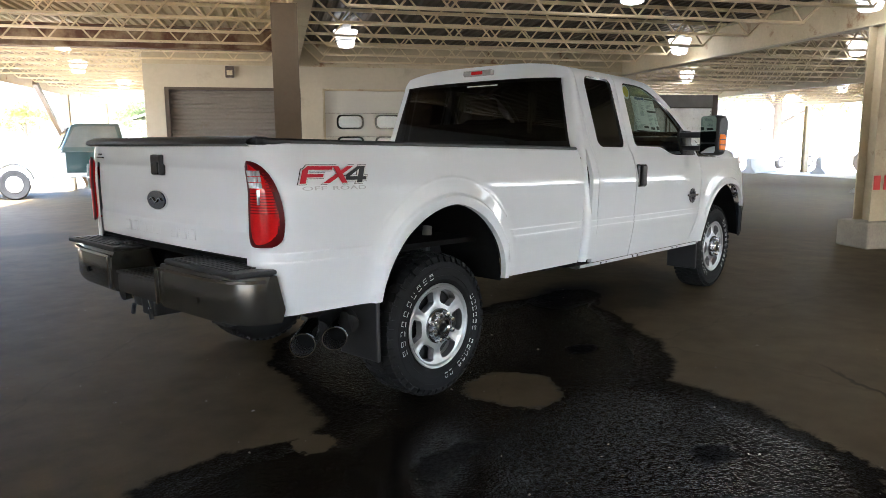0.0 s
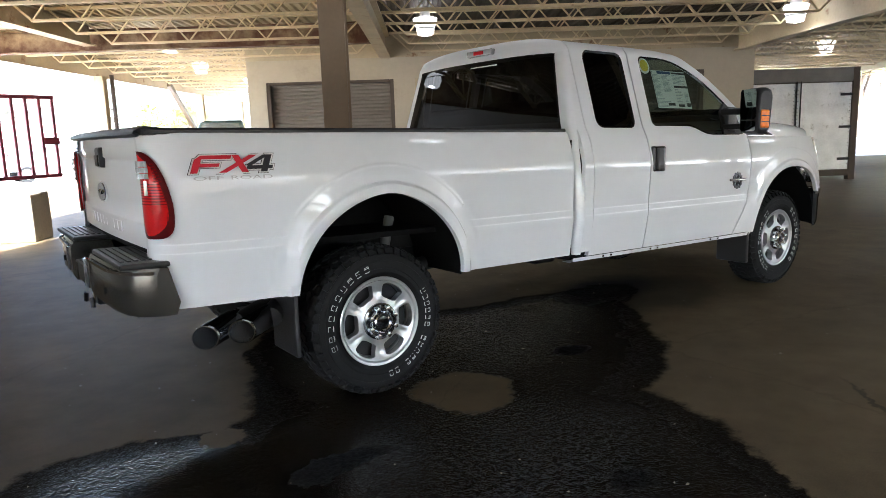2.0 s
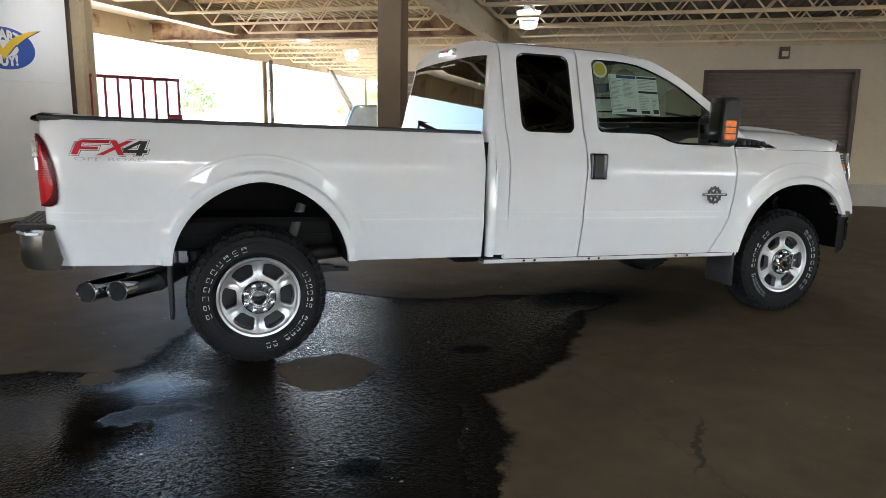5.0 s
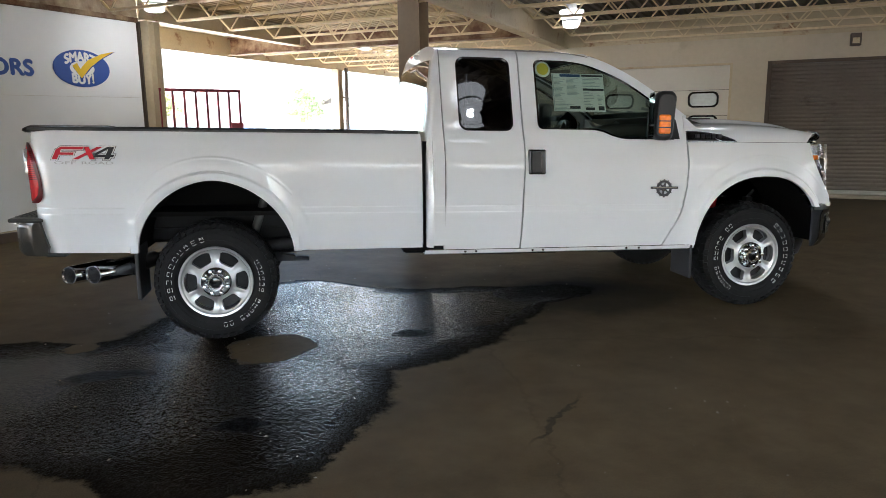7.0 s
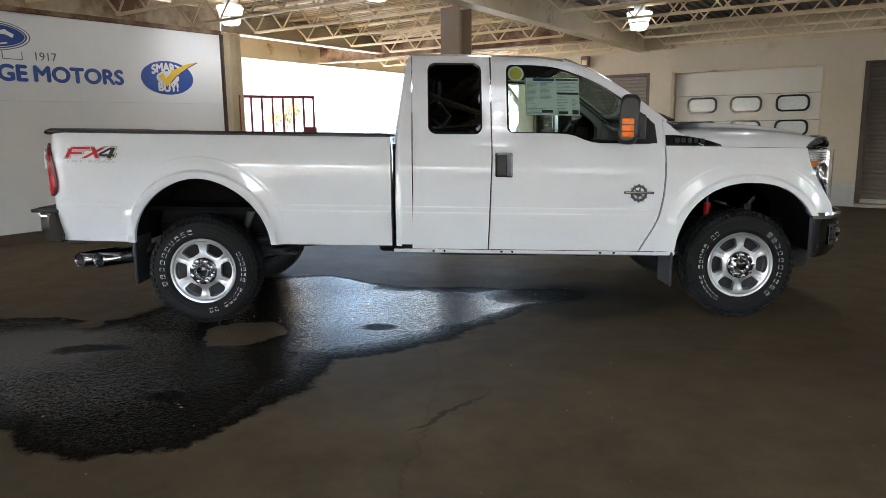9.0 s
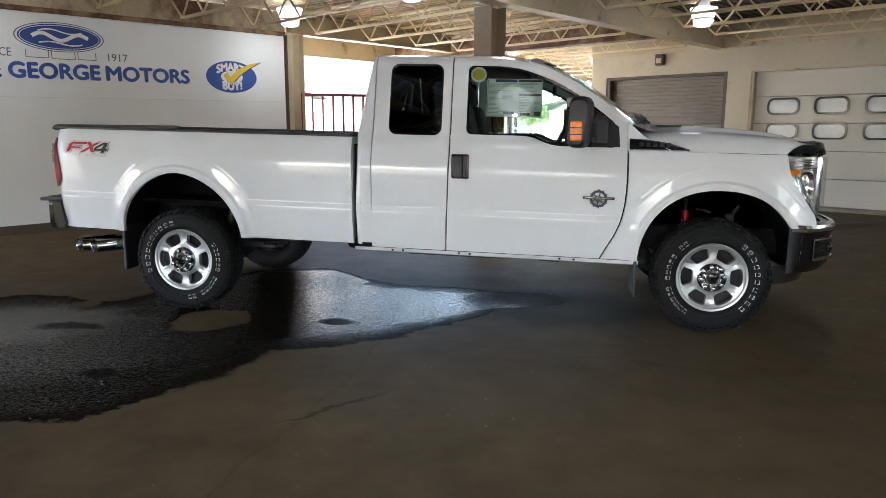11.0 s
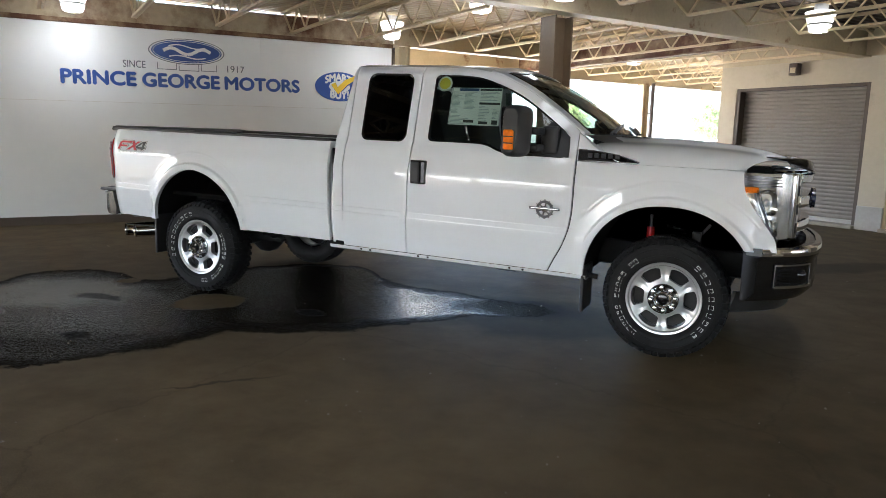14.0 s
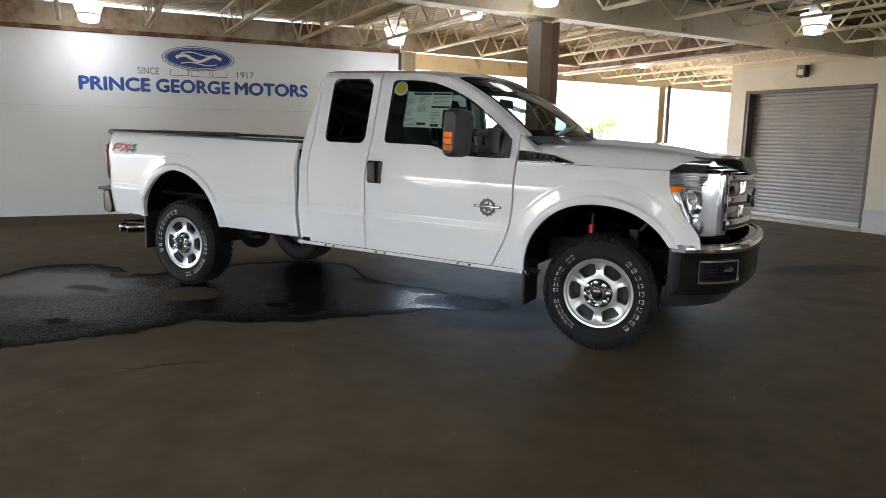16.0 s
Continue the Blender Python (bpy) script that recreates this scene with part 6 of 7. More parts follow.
tpart("bonnet", bm, WHITE, angle=50)
bm = bmesh.new()
rim = list(zip(hood_cols[22], hood_cols[23], hood_cols[24]))[6:-6]
ends = [min(1.0, min(k, len(rim) - 1 - k) / 3) for k in range(len(rim))]
grid(bm, [[a + Vector((0.0, 0, 0.006)) for (a, b, c), f in zip(rim, ends)], [b + Vector((-0.01, 0, 0.010 + 0.028 * f)) for (a, b, c), f in zip(rim, ends)], [c + Vector((0.022, 0, 0.012 + 0.034 * f)) for (a, b, c), f in zip(rim, ends)], [c + Vector((0.046, 0, -0.015)) for (a, b, c), f in zip(rim, ends)]])
lip(bm, (0, 0, -0.012))
tpart("bug_deflector", bm, SMOKE_PLASTIC, label="black bonnet deflector", angle=60)
tpart("washer_jet", boxes((3.62, 3.80, -0.66, -0.46, 1.545, 1.556), bevel=0.005), BLACK_TRIM)

# headlamps
def head_point(z, t):
    x = wing_front(z) + 0.006 + (4.665 - wing_front(z)) * t
    y = wing_y(wing_front(z), z) - 0.10 * t ** 2.2 - 0.02
    return Vector((x, -y, z))


bm = bmesh.new()
HZ = [0.955 + (1.362 - 0.955) * k / 12 for k in range(13)]
cols = [[head_point(z, j / 8) for z in HZ] for j in range(9)]
grid(bm, cols)
front = [[Vector((4.67 + 0.11 * (k / 6) ** 0.85, -(0.905 - 0.16 * k / 6), z)) for z in HZ] for k in range(7)]
front[0] = [c for c in cols[-1]]
grid(bm, front)
lamp = tpart("headlamp", bm, LAMP_GLASS, label="clear headlamp with an amber strip", angle=60)
bm = bmesh.new()
grid(bm, [[p + Vector((-0.03, 0.035, 0)) for p in c] for c in cols])
grid(bm, [[p + Vector((-0.04, 0.02, 0)) for p in c] for c in front])
tpart("lamp_bowl", bm, LAMP_BOWL, lamp)
bm = bmesh.new()
for z0, z1, a, b in ((1.245, 1.278, 0, 4),):
    grid(bm, [[head_point(z, j / 8) + Vector((-0.01, 0.010, 0)) for z in (z0, z1)] for j in range(a, b)])
tpart("amber_strip", bm, AMBER, lamp)
bm = bmesh.new()
for k in range(4):
    z = 1.288 + 0.018 * k
    for j in range(8):
        bar(bm, head_point(z, j / 8) + Vector((-0.012, 0.014, 0)), head_point(z, (j + 1) / 8) + Vector((-0.012, 0.014, 0)), 0.006, 0.008)
tpart("lamp_louvre", bm, SMOKED, lamp)
for z0, z1, t0, t1 in ((1.105, 1.265, 0.42, 0.90), (0.975, 1.085, 0.40, 0.92)):
    bm = bmesh.new()
    rim_pts = []
    for k in range(20):
        a = math.tau * k / 20
        ca, sa = math.cos(a), math.sin(a)
        f = (abs(ca) ** 4 + abs(sa) ** 4) ** -0.25
        rim_pts.append(((t0 + t1) / 2 + (t1 - t0) / 2 * ca * f, (z0 + z1) / 2 + (z1 - z0) / 2 * sa * f))
    tc, zc = (t0 + t1) / 2, (z0 + z1) / 2
    grid(bm, [[head_point(zc + (z - zc) * s, tc + (t - tc) * s) + Vector((-0.016 - deep, 0.018 + deep, 0)) for s, deep in ((1.0, 0.0), (0.94, -0.004), (0.86, 0.004), (0.6, 0.022), (0.25, 0.03), (0.02, 0.03))] for t, z in rim_pts + rim_pts[:1]])
    tpart("lamp_reflector", bm, CHROME, lamp, angle=60)
    bm = bmesh.new()
    bmesh.ops.create_uvsphere(bm, u_segments=16, v_segments=10, radius=0.024, matrix=Matrix.Translation(head_point(zc, tc) + Vector((-0.035, 0.035, 0))))
    tpart("lamp_bulb", bm, CLEAR_LENS, lamp)
bm = bmesh.new()
for z0, z1 in zip(HZ[:9], HZ[1:10]):
    bar(bm, head_point(z0, 0.34) + Vector((-0.012, 0.014, 0)), head_point(z1, 0.34) + Vector((-0.012, 0.014, 0)), 0.006, 0.014)
tpart("lamp_divider", bm, SMOKED, lamp)
both(lamp)

# grille: chrome frame, bars, mesh
def bowed(bm, deep=0.13):
    """Bends wide bars back towards their ends."""
    es = [e for e in bm.edges if abs(e.verts[0].co.y - e.verts[1].co.y) > 0.3]
    if es:
        bmesh.ops.subdivide_edges(bm, edges=es, cuts=9)
    for v in bm.verts:
        v.co.x -= deep * (v.co.y / 0.76) ** 2
    return bm


grille = tpart("grille", bowed(boxes((4.74, 4.78, -0.74, 0.74, 0.95, 1.36))), GLOSS_BLACK, label="chrome grille with two wide bars")
for y0, y1 in ((-0.76, -0.66), (0.66, 0.76)):
    side = tpart("grille_side", bowed(boxes((4.78, 4.875, y0, y1, 0.94, 1.37), bevel=0.02)), CHROME, grille)
    for z in (1.02, 1.14, 1.26):
        tpart("grille_slot", bowed(boxes((4.86, 4.878, y0 + 0.03, y1 - 0.03, z - 0.035, z + 0.035), bevel=0.006)), GLOSS_BLACK, side)
for z0, z1 in ((1.30, 1.37), (1.14, 1.22), (0.98, 1.06)):
    tpart("grille_bar", bowed(boxes((4.76, 4.875, -0.66, 0.66, z0, z1), bevel=0.02)), CHROME, grille)
bm = bmesh.new()
ellipse(bm, 0, 0, 0.17, 0.075, 0, 0.02, 40)
for v in bm.verts:
    v.co = Vector((4.876 + v.co.z, v.co.x, v.co.y + 1.18))
tpart("grille_badge", bm, EMBLEM_BLUE, grille)
tpart("bonnet_lip", bowed(boxes((4.72, 4.84, -0.72, 0.72, 1.365, 1.385), bevel=0.01)), CHROME)

# front bumper
def fbump(y, z):
    a = abs(y)
    k = max(0.0, (a - 0.45) / 0.59)
    return 4.96 - 0.05 * (a / 0.6) ** 2 * (a < 0.6) - (0.05 if a >= 0.6 else 0) - 0.34 * k ** 2.6


bm = bmesh.new()
Ys = [-1.04, -1.03, -1.01, -0.98, -0.93, -0.86, -0.76, -0.65, -0.5, -0.3, 0]
Ys += [-y for y in reversed(Ys[:-1])]
SEC = [(-0.09, 0.905), (-0.02, 0.908), (0.0, 0.895), (0.005, 0.86), (0.0, 0.84), (-0.012, 0.82), (-0.012, 0.72), (-0.018, 0.62), (-0.06, 0.575)]
grid(bm, [[Vector((fbump(y, z) + dx, y, z)) for dx, z in SEC] for y in Ys])
sidec = [[Vector((4.475 + (fbump(-1.04, 0) - 4.475) * k / 5 + dx * k / 5, -1.035 - 0.008 * math.sin(math.pi * k / 5), z)) for dx, z in SEC] for k in range(6)]
grid(bm, sidec)
grid(bm, [[Vector((p.x, -p.y, p.z)) for p in c] for c in sidec])
fb = tpart("front_bumper", bm, SMOKED, label="dark chrome front bumper with fog lamps", angle=50)
bm = bmesh.new()
grid(bm, [[Vector((fbump(y, z) + dx + 0.006, y, z)) for dx, z in ((-0.04, 0.912), (0.0, 0.905), (0.008, 0.885), (0.004, 0.86))] for y in Ys])
for sgn in (1, -1):
    grid(bm, [[Vector((4.49 + (fbump(-1.04, 0) - 4.48) * k / 5, sgn * (-1.046), z)) for z in (0.908, 0.885, 0.862)] for k in range(6)])
tpart("bumper_edge", bm, CHROME, fb, "bright chrome bumper edge")
for sgn in (-1, 1):
    bm = bmesh.new()
    fy = [0.70 + 0.27 * k / 8 for k in range(9)]
    grid(bm, [[Vector((fbump(y, 0) - 0.012 + 0.005, sgn * y, z)) for z in (0.665, 0.70, 0.75, 0.80)] for y in fy])
    recess = tpart("fog_recess", bm, GLOSS_BLACK, fb)
    bm = bmesh.new()
    for y0, y1 in zip(fy[:-1], fy[1:]):
        bar(bm, (fbump(y0, 0) + 0.002, sgn * y0, 0.668), (fbump(y1, 0) + 0.002, sgn * y1, 0.668), 0.010, 0.012)
    bar(bm, (fbump(0.70, 0) + 0.002, sgn * 0.70, 0.664), (fbump(0.70, 0) + 0.002, sgn * 0.70, 0.70), 0.012)
    tpart("fog_accent", bm, CHROME, fb, "bright chrome accent below the fog lamp")
    bm = bmesh.new()
    for z, w in ((0.662, 0.012), (0.803, 0.006)):
        for y0, y1 in zip(fy, fy[1:]):
            bar(bm, (fbump(y0, 0) - 0.004, sgn * y0, z), (fbump(y1, 0) - 0.004, sgn * y1, z), w, 0.010)
    for y in (fy[0], fy[-1]):
        bar(bm, (fbump(y, 0) - 0.004, sgn * y, 0.662), (fbump(y, 0) - 0.004, sgn * y, 0.803), 0.006, 0.010)
    tpart("fog_surround", bm, CHROME, recess)
    bm = bmesh.new()
    for k in range(5):
        z = 0.685 + 0.024 * k
        bar(bm, (fbump(0.88, 0) + 0.0, sgn * 0.88, z), (fbump(0.95, 0) + 0.0, sgn * 0.95, z), 0.006, 0.006)
    bmesh.ops.create_uvsphere(bm, u_segments=16, v_segments=8, radius=0.045, matrix=Matrix.Translation((fbump(0.78, 0) - 0.03, sgn * 0.78, 0.735)))
    pieces("fog_lamp", bm, SMOKED, recess)
bm = bmesh.new()
grid(bm, [[Vector((fbump(y, 0) - 0.07 - dx, y * 0.86, z)) for dx, z in ((0.05, 0.60), (0.06, 0.54), (0.09, 0.465), (0.13, 0.45))] for y in Ys])
lip(bm, (-0.02, 0, 0))
tpart("air_dam", bm, BLACK_TRIM, fb, "black plastic air dam")

# wheel arch liners, mud flaps
def liner(arch, y0=-0.99, y1=-0.42):
    cx, cz, a, b = arch
    bm = bmesh.new()
    cols = []
    for k in range(25):
        an = math.pi * k / 24
        x, z = cx + (a + 0.012) * math.cos(an), cz + (b + 0.02) * math.sin(an)
        cols.append([Vector((x, y, z)) for y in (y0, (y0 + y1) / 2, y1)])
    first = [Vector((cols[0][0].x, y, 0.625)) for y in (y0, (y0 + y1) / 2, y1)]
    last = [Vector((cols[-1][0].x, y, 0.625)) for y in (y0, (y0 + y1) / 2, y1)]
    grid(bm, [first] + cols + [last])
    bm.faces.new([bm.verts.new((c[2].x, y1, c[2].z)) for c in [first] + cols + [last]])
    return bm


rl = tpart("rear_arch_liner", liner(REAR_ARCH), DARK)
both(rl)
fl = tpart("front_arch_liner", liner(FRONT_ARCH), DARK)
both(fl)
flap = tpart("rear_mud_flap", boxes((-0.50, -0.475, -1.0, -0.70, 0.30, 0.66), bevel=0.01), BLACK_TRIM)
both(flap)
flap = tpart("front_mud_flap", boxes((3.465, 3.49, -1.02, -0.74, 0.34, 0.66), bevel=0.01), BLACK_TRIM)
both(flap)

# chassis
bm = bmesh.new()
for y in (-0.46, 0.46):
    box(bm, -1.05, 4.70, y - 0.04, y + 0.04, 0.62, 0.80, 0.01)
    box(bm, -0.62, 0.74, y - 0.05, y + 0.05, 0.71, 0.838, 0.012)
for x in (-0.8, 0.6, 1.6, 2.6, 3.5):
    box(bm, x, x + 0.10, -0.46, 0.46, 0.64, 0.74)
tpart("chassis_frame", bm, FRAME_BLACK)
for x, z, r, y in ((0, 0.40, 0.17, 0.0), (4.013, 0.49, 0.14, 0.25)):
    bm = tube(bmesh.new(), (x, -0.80, z), (x, 0.80, z), 0.052, 14)
    bmesh.ops.create_icosphere(bm, subdivisions=2, radius=r, matrix=Matrix.Translation((x, y, z)))
    tpart("axle", bm, STEEL_DARK)
tpart("drive_shaft", tube(bmesh.new(), (0.2, 0, 0.45), (2.2, 0, 0.66), 0.05, 12), STEEL_DARK)
for y in (-0.56, 0.56):
    bm = bmesh.new()
    for k in range(4):
        box(bm, -0.62 + 0.10 * k, 0.62 - 0.10 * k, y - 0.04, y + 0.04, 0.47 + 0.022 * k, 0.493 + 0.022 * k)
    tpart("leaf_spring", bm, STEEL_DARK)
SHOCK_PALE = material("pale shock body", (0.14, 0.14, 0.135), 0.4, vary=0.1)
for sgn in (-1, 1):
    tpart("rear_shock", tube(bmesh.new(), (0.16, sgn * 0.66, 0.45), (0.32, sgn * 0.58, 0.92), 0.03, 12), SHOCK_PALE)
for sgn in (-1, 1):
    bm = bmesh.new()
    for k in range(40):
        a0, a1 = k * 0.7, (k + 1) * 0.7
        r = 0.068
        p = Vector((4.03 + r * math.cos(a0), sgn * 0.56 + r * math.sin(a0), 0.58 + 0.36 * k / 40))
        q = Vector((4.03 + r * math.cos(a1), sgn * 0.56 + r * math.sin(a1), 0.58 + 0.36 * (k + 1) / 40))
        bar(bm, p, q, 0.018)
    tpart("coil_spring", bm, GLOSS_BLACK)
for sgn in (-1, 1):
    tpart("shock_reservoir", tube(bmesh.new(), (3.862, sgn * 0.66, 0.84), (3.862, sgn * 0.66, 0.94), 0.028, 16), SHOCK_RED)
bm = bmesh.new()
for sgn in (-1, 1):
    tube(bm, (3.862, sgn * 0.66, 0.94), (3.862, sgn * 0.66, 1.02), 0.012, 10)
    box(bm, 4.14, 4.20, sgn * 0.66 - 0.03, sgn * 0.66 + 0.03, 0.86, 0.93, 0.008)
    bar(bm, (4.10, sgn * 0.6, 0.80), (4.25, sgn * 0.62, 0.98), 0.02)
    tube(bm, (4.24, sgn * 0.70, 0.70), (4.18, sgn * 0.66, 0.90), 0.012, 8)
pieces("suspension_bracket", bm, STEEL_DARK)
bm = boxes((1.75, 2.55, -0.70, -0.48, 0.50, 0.66), (2.75, 3.05, -0.30, 0.30, 0.46, 0.66), (3.1, 4.5, -0.42, 0.42, 0.62, 1.2), (1.3, 1.5, -0.8, -0.6, 0.54, 0.62), bevel=0.03)
tpart("underbody", bm, DARK)
bm = bmesh.new()
tube(bm, (2.80, -0.85, 0.565), (2.95, -0.85, 0.565), 0.035, 14)
tube(bm, (3.42, -0.9, 0.60), (3.56, -0.9, 0.58), 0.02, 10)
box(bm, 2.15, 2.35, -0.92, -0.75, 0.555, 0.60, 0.01)
pieces("body_mount", bm, STEEL_DARK)

# cab interior
inn = tpart("interior", boxes((1.50, 3.45, -0.93, 0.93, 0.62, 0.66)), DARK)
tpart("inner_side", boxes((1.50, 3.36, -0.955, -0.915, 0.66, 1.38)), DASH, inn)
tpart("inner_side", boxes((1.50, 3.36, 0.915, 0.955, 0.66, 1.38)), DASH, inn)
tpart("headliner", boxes((1.58, 2.66, -0.80, 0.80, 1.955, 1.965)), SEAT, inn)
bm = boxes((3.02, 3.42, -0.90, 0.90, 1.10, 1.40), bevel=0.06)
tpart("dashboard", bm, DASH, inn)
for y in (-0.42, 0.42):
    bm = boxes((2.28, 2.80, y - 0.26, y + 0.26, 0.98, 1.14), bevel=0.05)
    m = Matrix.Translation((2.27, y, 1.12)) @ Matrix.Rotation(radians(-14), 4, "Y")
    box(bm, -0.08, 0.08, -0.25, 0.25, -0.05, 0.58, 0.05, m=m)
    m2 = Matrix.Translation((2.12, y, 1.76)) @ Matrix.Rotation(radians(-10), 4, "Y")
    box(bm, -0.05, 0.05, -0.14, 0.14, -0.08, 0.10, 0.04, m=m2)
    tpart("seat", bm, SEAT, inn)
tpart("rear_bench", boxes((1.56, 1.70, -0.80, 0.80, 1.0, 1.62), bevel=0.05), SEAT, inn)
bm = bmesh.new()
wheel_m = Matrix.Translation((2.90, 0.42, 1.36)) @ Matrix.Rotation(radians(-62), 4, "Y")
for k in range(28):
    a0, a1 = math.tau * k / 28, math.tau * (k + 1) / 28
    bar(bm, wheel_m @ Vector((0.19 * math.cos(a0), 0.19 * math.sin(a0), 0)), wheel_m @ Vector((0.19 * math.cos(a1), 0.19 * math.sin(a1), 0)), 0.028)
bar(bm, wheel_m @ Vector((-0.18, 0, 0)), wheel_m @ Vector((0.18, 0, 0)), 0.03)
bar(bm, wheel_m @ Vector((0, 0, 0)), wheel_m @ Vector((0, 0.18, 0)), 0.03)
tpart("steering_wheel", bm, BLACK_TRIM, inn)
tpart("rear_view_mirror", boxes((2.86, 2.89, -0.13, 0.13, 1.78, 1.85), bevel=0.01), BLACK_TRIM, inn)


# papers inside the front window
def pane_patch(bm, off=0.016):
    for v in bm.verts:
        x, z, h = v.co.x, v.co.y, v.co.z
        v.co = Vector((x, -(cab_y(z) - off + h), z))
    return bm


bm = bmesh.new()
plate(bm, [(2.40, 1.582), (2.795, 1.582), (2.795, 1.852), (2.40, 1.852)], 0, 0.001)
sheet = tpart("price_sheet", pane_patch(bm), PAPER, cab, "printed price sheet taped inside the window")
bm = bmesh.new()
lines = random.Random(8)
for x0, x1, z0, z1, step in ((2.412, 2.500, 1.665, 1.822, 0.0085), (2.508, 2.606, 1.70, 1.822, 0.0085), (2.412, 2.56, 1.592, 1.650, 0.0095), (2.632, 2.786, 1.760, 1.825, 0.010), (2.632, 2.720, 1.622, 1.722, 0.011), (2.738, 2.786, 1.632, 1.70, 0.009)):
    z = z1
    while z > z0:
        w = (x1 - x0) * lines.uniform(0.45, 1.0)
        plate(bm, [(x0, z - 0.0036), (x0 + w, z - 0.0036), (x0 + w, z), (x0, z)], 0.002, 0.003)
        z -= step
plate(bm, [(2.403, 1.588), (2.409, 1.588), (2.409, 1.846), (2.403, 1.846)], 0.002, 0.003)
tagged(tpart("print_lines", pane_patch(bm), PAPER_GREY, sheet), kind="stuff")
bm = bmesh.new()
for x0, x1, z0, z1 in ((2.46, 2.615, 1.828, 1.848),):
    plate(bm, [(x0, z0), (x1, z0), (x1, z1), (x0, z1)], 0.004, 0.005)
tpart("print_header", pane_patch(bm), PAPER_BLUE, sheet)
bm = bmesh.new()
for x0, x1, z0, z1 in ((2.625, 2.79, 1.832, 1.846), (2.63, 2.79, 1.732, 1.748), (2.64, 2.71, 1.592, 1.612), (2.74, 2.785, 1.592, 1.622), (2.52, 2.60, 1.60, 1.62)):
    plate(bm, [(x0, z0), (x1, z0), (x1, z1), (x0, z1)], 0.004, 0.005)
tpart("print_bar", pane_patch(bm), PAPER_INK, sheet)
bm = bmesh.new()
ellipse(bm, 2.335, 1.878, 0.058, 0.056, 0, 0.001, 28, 1)
ellipse(bm, 2.335, 1.880, 0.044, 0.042, 0.002, 0.003, 28, 0)
tpart("round_sticker", pane_patch(bm), [STICKER_YELLOW, PAPER], cab, "round yellow sticker inside the window")

# ---- wheels ----
R, RIM = 0.408, 0.245


def wheel_parts():
    w = new("wheel")
    bm = bmesh.new()
    prof = [(RIM - 0.012, 0.20), (RIM, 0.235), (RIM + 0.03, 0.258), (0.30, 0.268), (0.345, 0.262), (R - 0.022, 0.245), (R - 0.008, 0.225), (R - 0.004, 0.19), (R - 0.002, 0.135), (R - 0.004, 0.08), (R - 0.008, 0.045), (R - 0.022, 0.025), (0.345, 0.008), (0.335, 0.0065), (0.333, 0.003), (0.292, 0.001), (0.290, 0.004), (0.27, 0.006), (RIM + 0.028, 0.010), (RIM + 0.004, 0.022), (RIM - 0.01, 0.03)]
    lathe(bm, prof, 72)
    part("tyre", bm, RUBBER, w, "black all-terrain tyre with white sidewall marks")
    bm = bmesh.new()
    n = 46
    for k in range(n):
        for row, (y, wd, tw, ln) in enumerate(((0.043, 0.042, 8, 0.032), (0.098, 0.036, -25, 0.030), (0.150, 0.036, 25, 0.030), (0.205, 0.036, -25, 0.030), (0.238, 0.034, -8, 0.030))):
            a = math.tau * (k + 0.5 * (row % 2)) / n
            rr = R - (0.006 if row in (0, 4) else 0.0)
            m = Matrix.Rotation(-a, 4, "Y") @ Matrix.Translation((rr - 0.004, y, 0)) @ Matrix.Rotation(radians(tw), 4, "X") @ Matrix.Rotation(radians(-14 if row == 0 else (14 if row == 4 else 0)), 4, "Z") @ Matrix.Diagonal((0.014, wd, ln, 1))
            bmesh.ops.create_cube(bm, size=1, matrix=m)
    # shoulder lugs
    for k in range(n):
        a = math.tau * (k + 0.25) / n
        m = Matrix.Rotation(-a, 4, "Y") @ Matrix.Translation((R - 0.026, 0.018, 0)) @ Matrix.Rotation(radians(-52), 4, "Z") @ Matrix.Diagonal((0.012, 0.035, 0.026 if k % 2 else 0.036, 1))
        bmesh.ops.create_cube(bm, size=1, matrix=m)
    tagged(part("tread", bm, RUBBER, w), kind="stuff")
    bm = bmesh.new()
    lathe(bm, [(RIM - 0.004, 0.02), (RIM, 0.014), (RIM - 0.004, 0.010), (RIM - 0.014, 0.012), (RIM - 0.022, 0.024), (RIM - 0.026, 0.05), (RIM - 0.03, 0.22)], 72)
    rim = part("rim", bm, ALLOY, w, "six-spoke silver alloy wheel")
    # spoked face: six rounded windows
    depth = curve_through([(0.055, 0.016), (0.08, 0.018), (0.10, 0.026), (0.15, 0.036), (0.185, 0.030), (0.206, 0.022)])
    cols, flags = [], []
    N = 144
    for k in range(N + 1):
        a = math.tau * k / N
        ph = ((a + math.pi / 6) % (math.pi / 3)) - math.pi / 6
        hw = radians(20.5)
        u = max(0.0, min(1.0, abs(ph) / hw))
        e = (1 - math.sqrt(max(0, 1 - u ** 3))) if u < 1 else 1
        r0, r1 = 0.118 + 0.020 * e, 0.196 - 0.016 * e
        rs = [0.058, 0.075, 0.09, 0.100] + [r0 + (r1 - r0) * q / 4 for q in range(5)] + [0.199, 0.206]
        spoke = 0.006 * math.cos(min(math.pi, 6 * (abs(ph) - math.pi / 6)) * 1.0) if u >= 1 else 0.0
        cols.append([Vector((r * math.cos(a), depth(r) + (0.004 if 0.11 < r < 0.19 and u >= 1 and abs(abs(ph) - math.pi / 6) < radians(4) else 0.0), r * math.sin(a))) for r in rs])
        flags.append(u)
    bm = bmesh.new()
    grid(bm, cols, skip=lambda i, j: flags[i] < 0.999 and flags[i + 1] < 0.999 and 4 <= j < 8)
    bmesh.ops.remove_doubles(bm, verts=bm.verts, dist=1e-5)
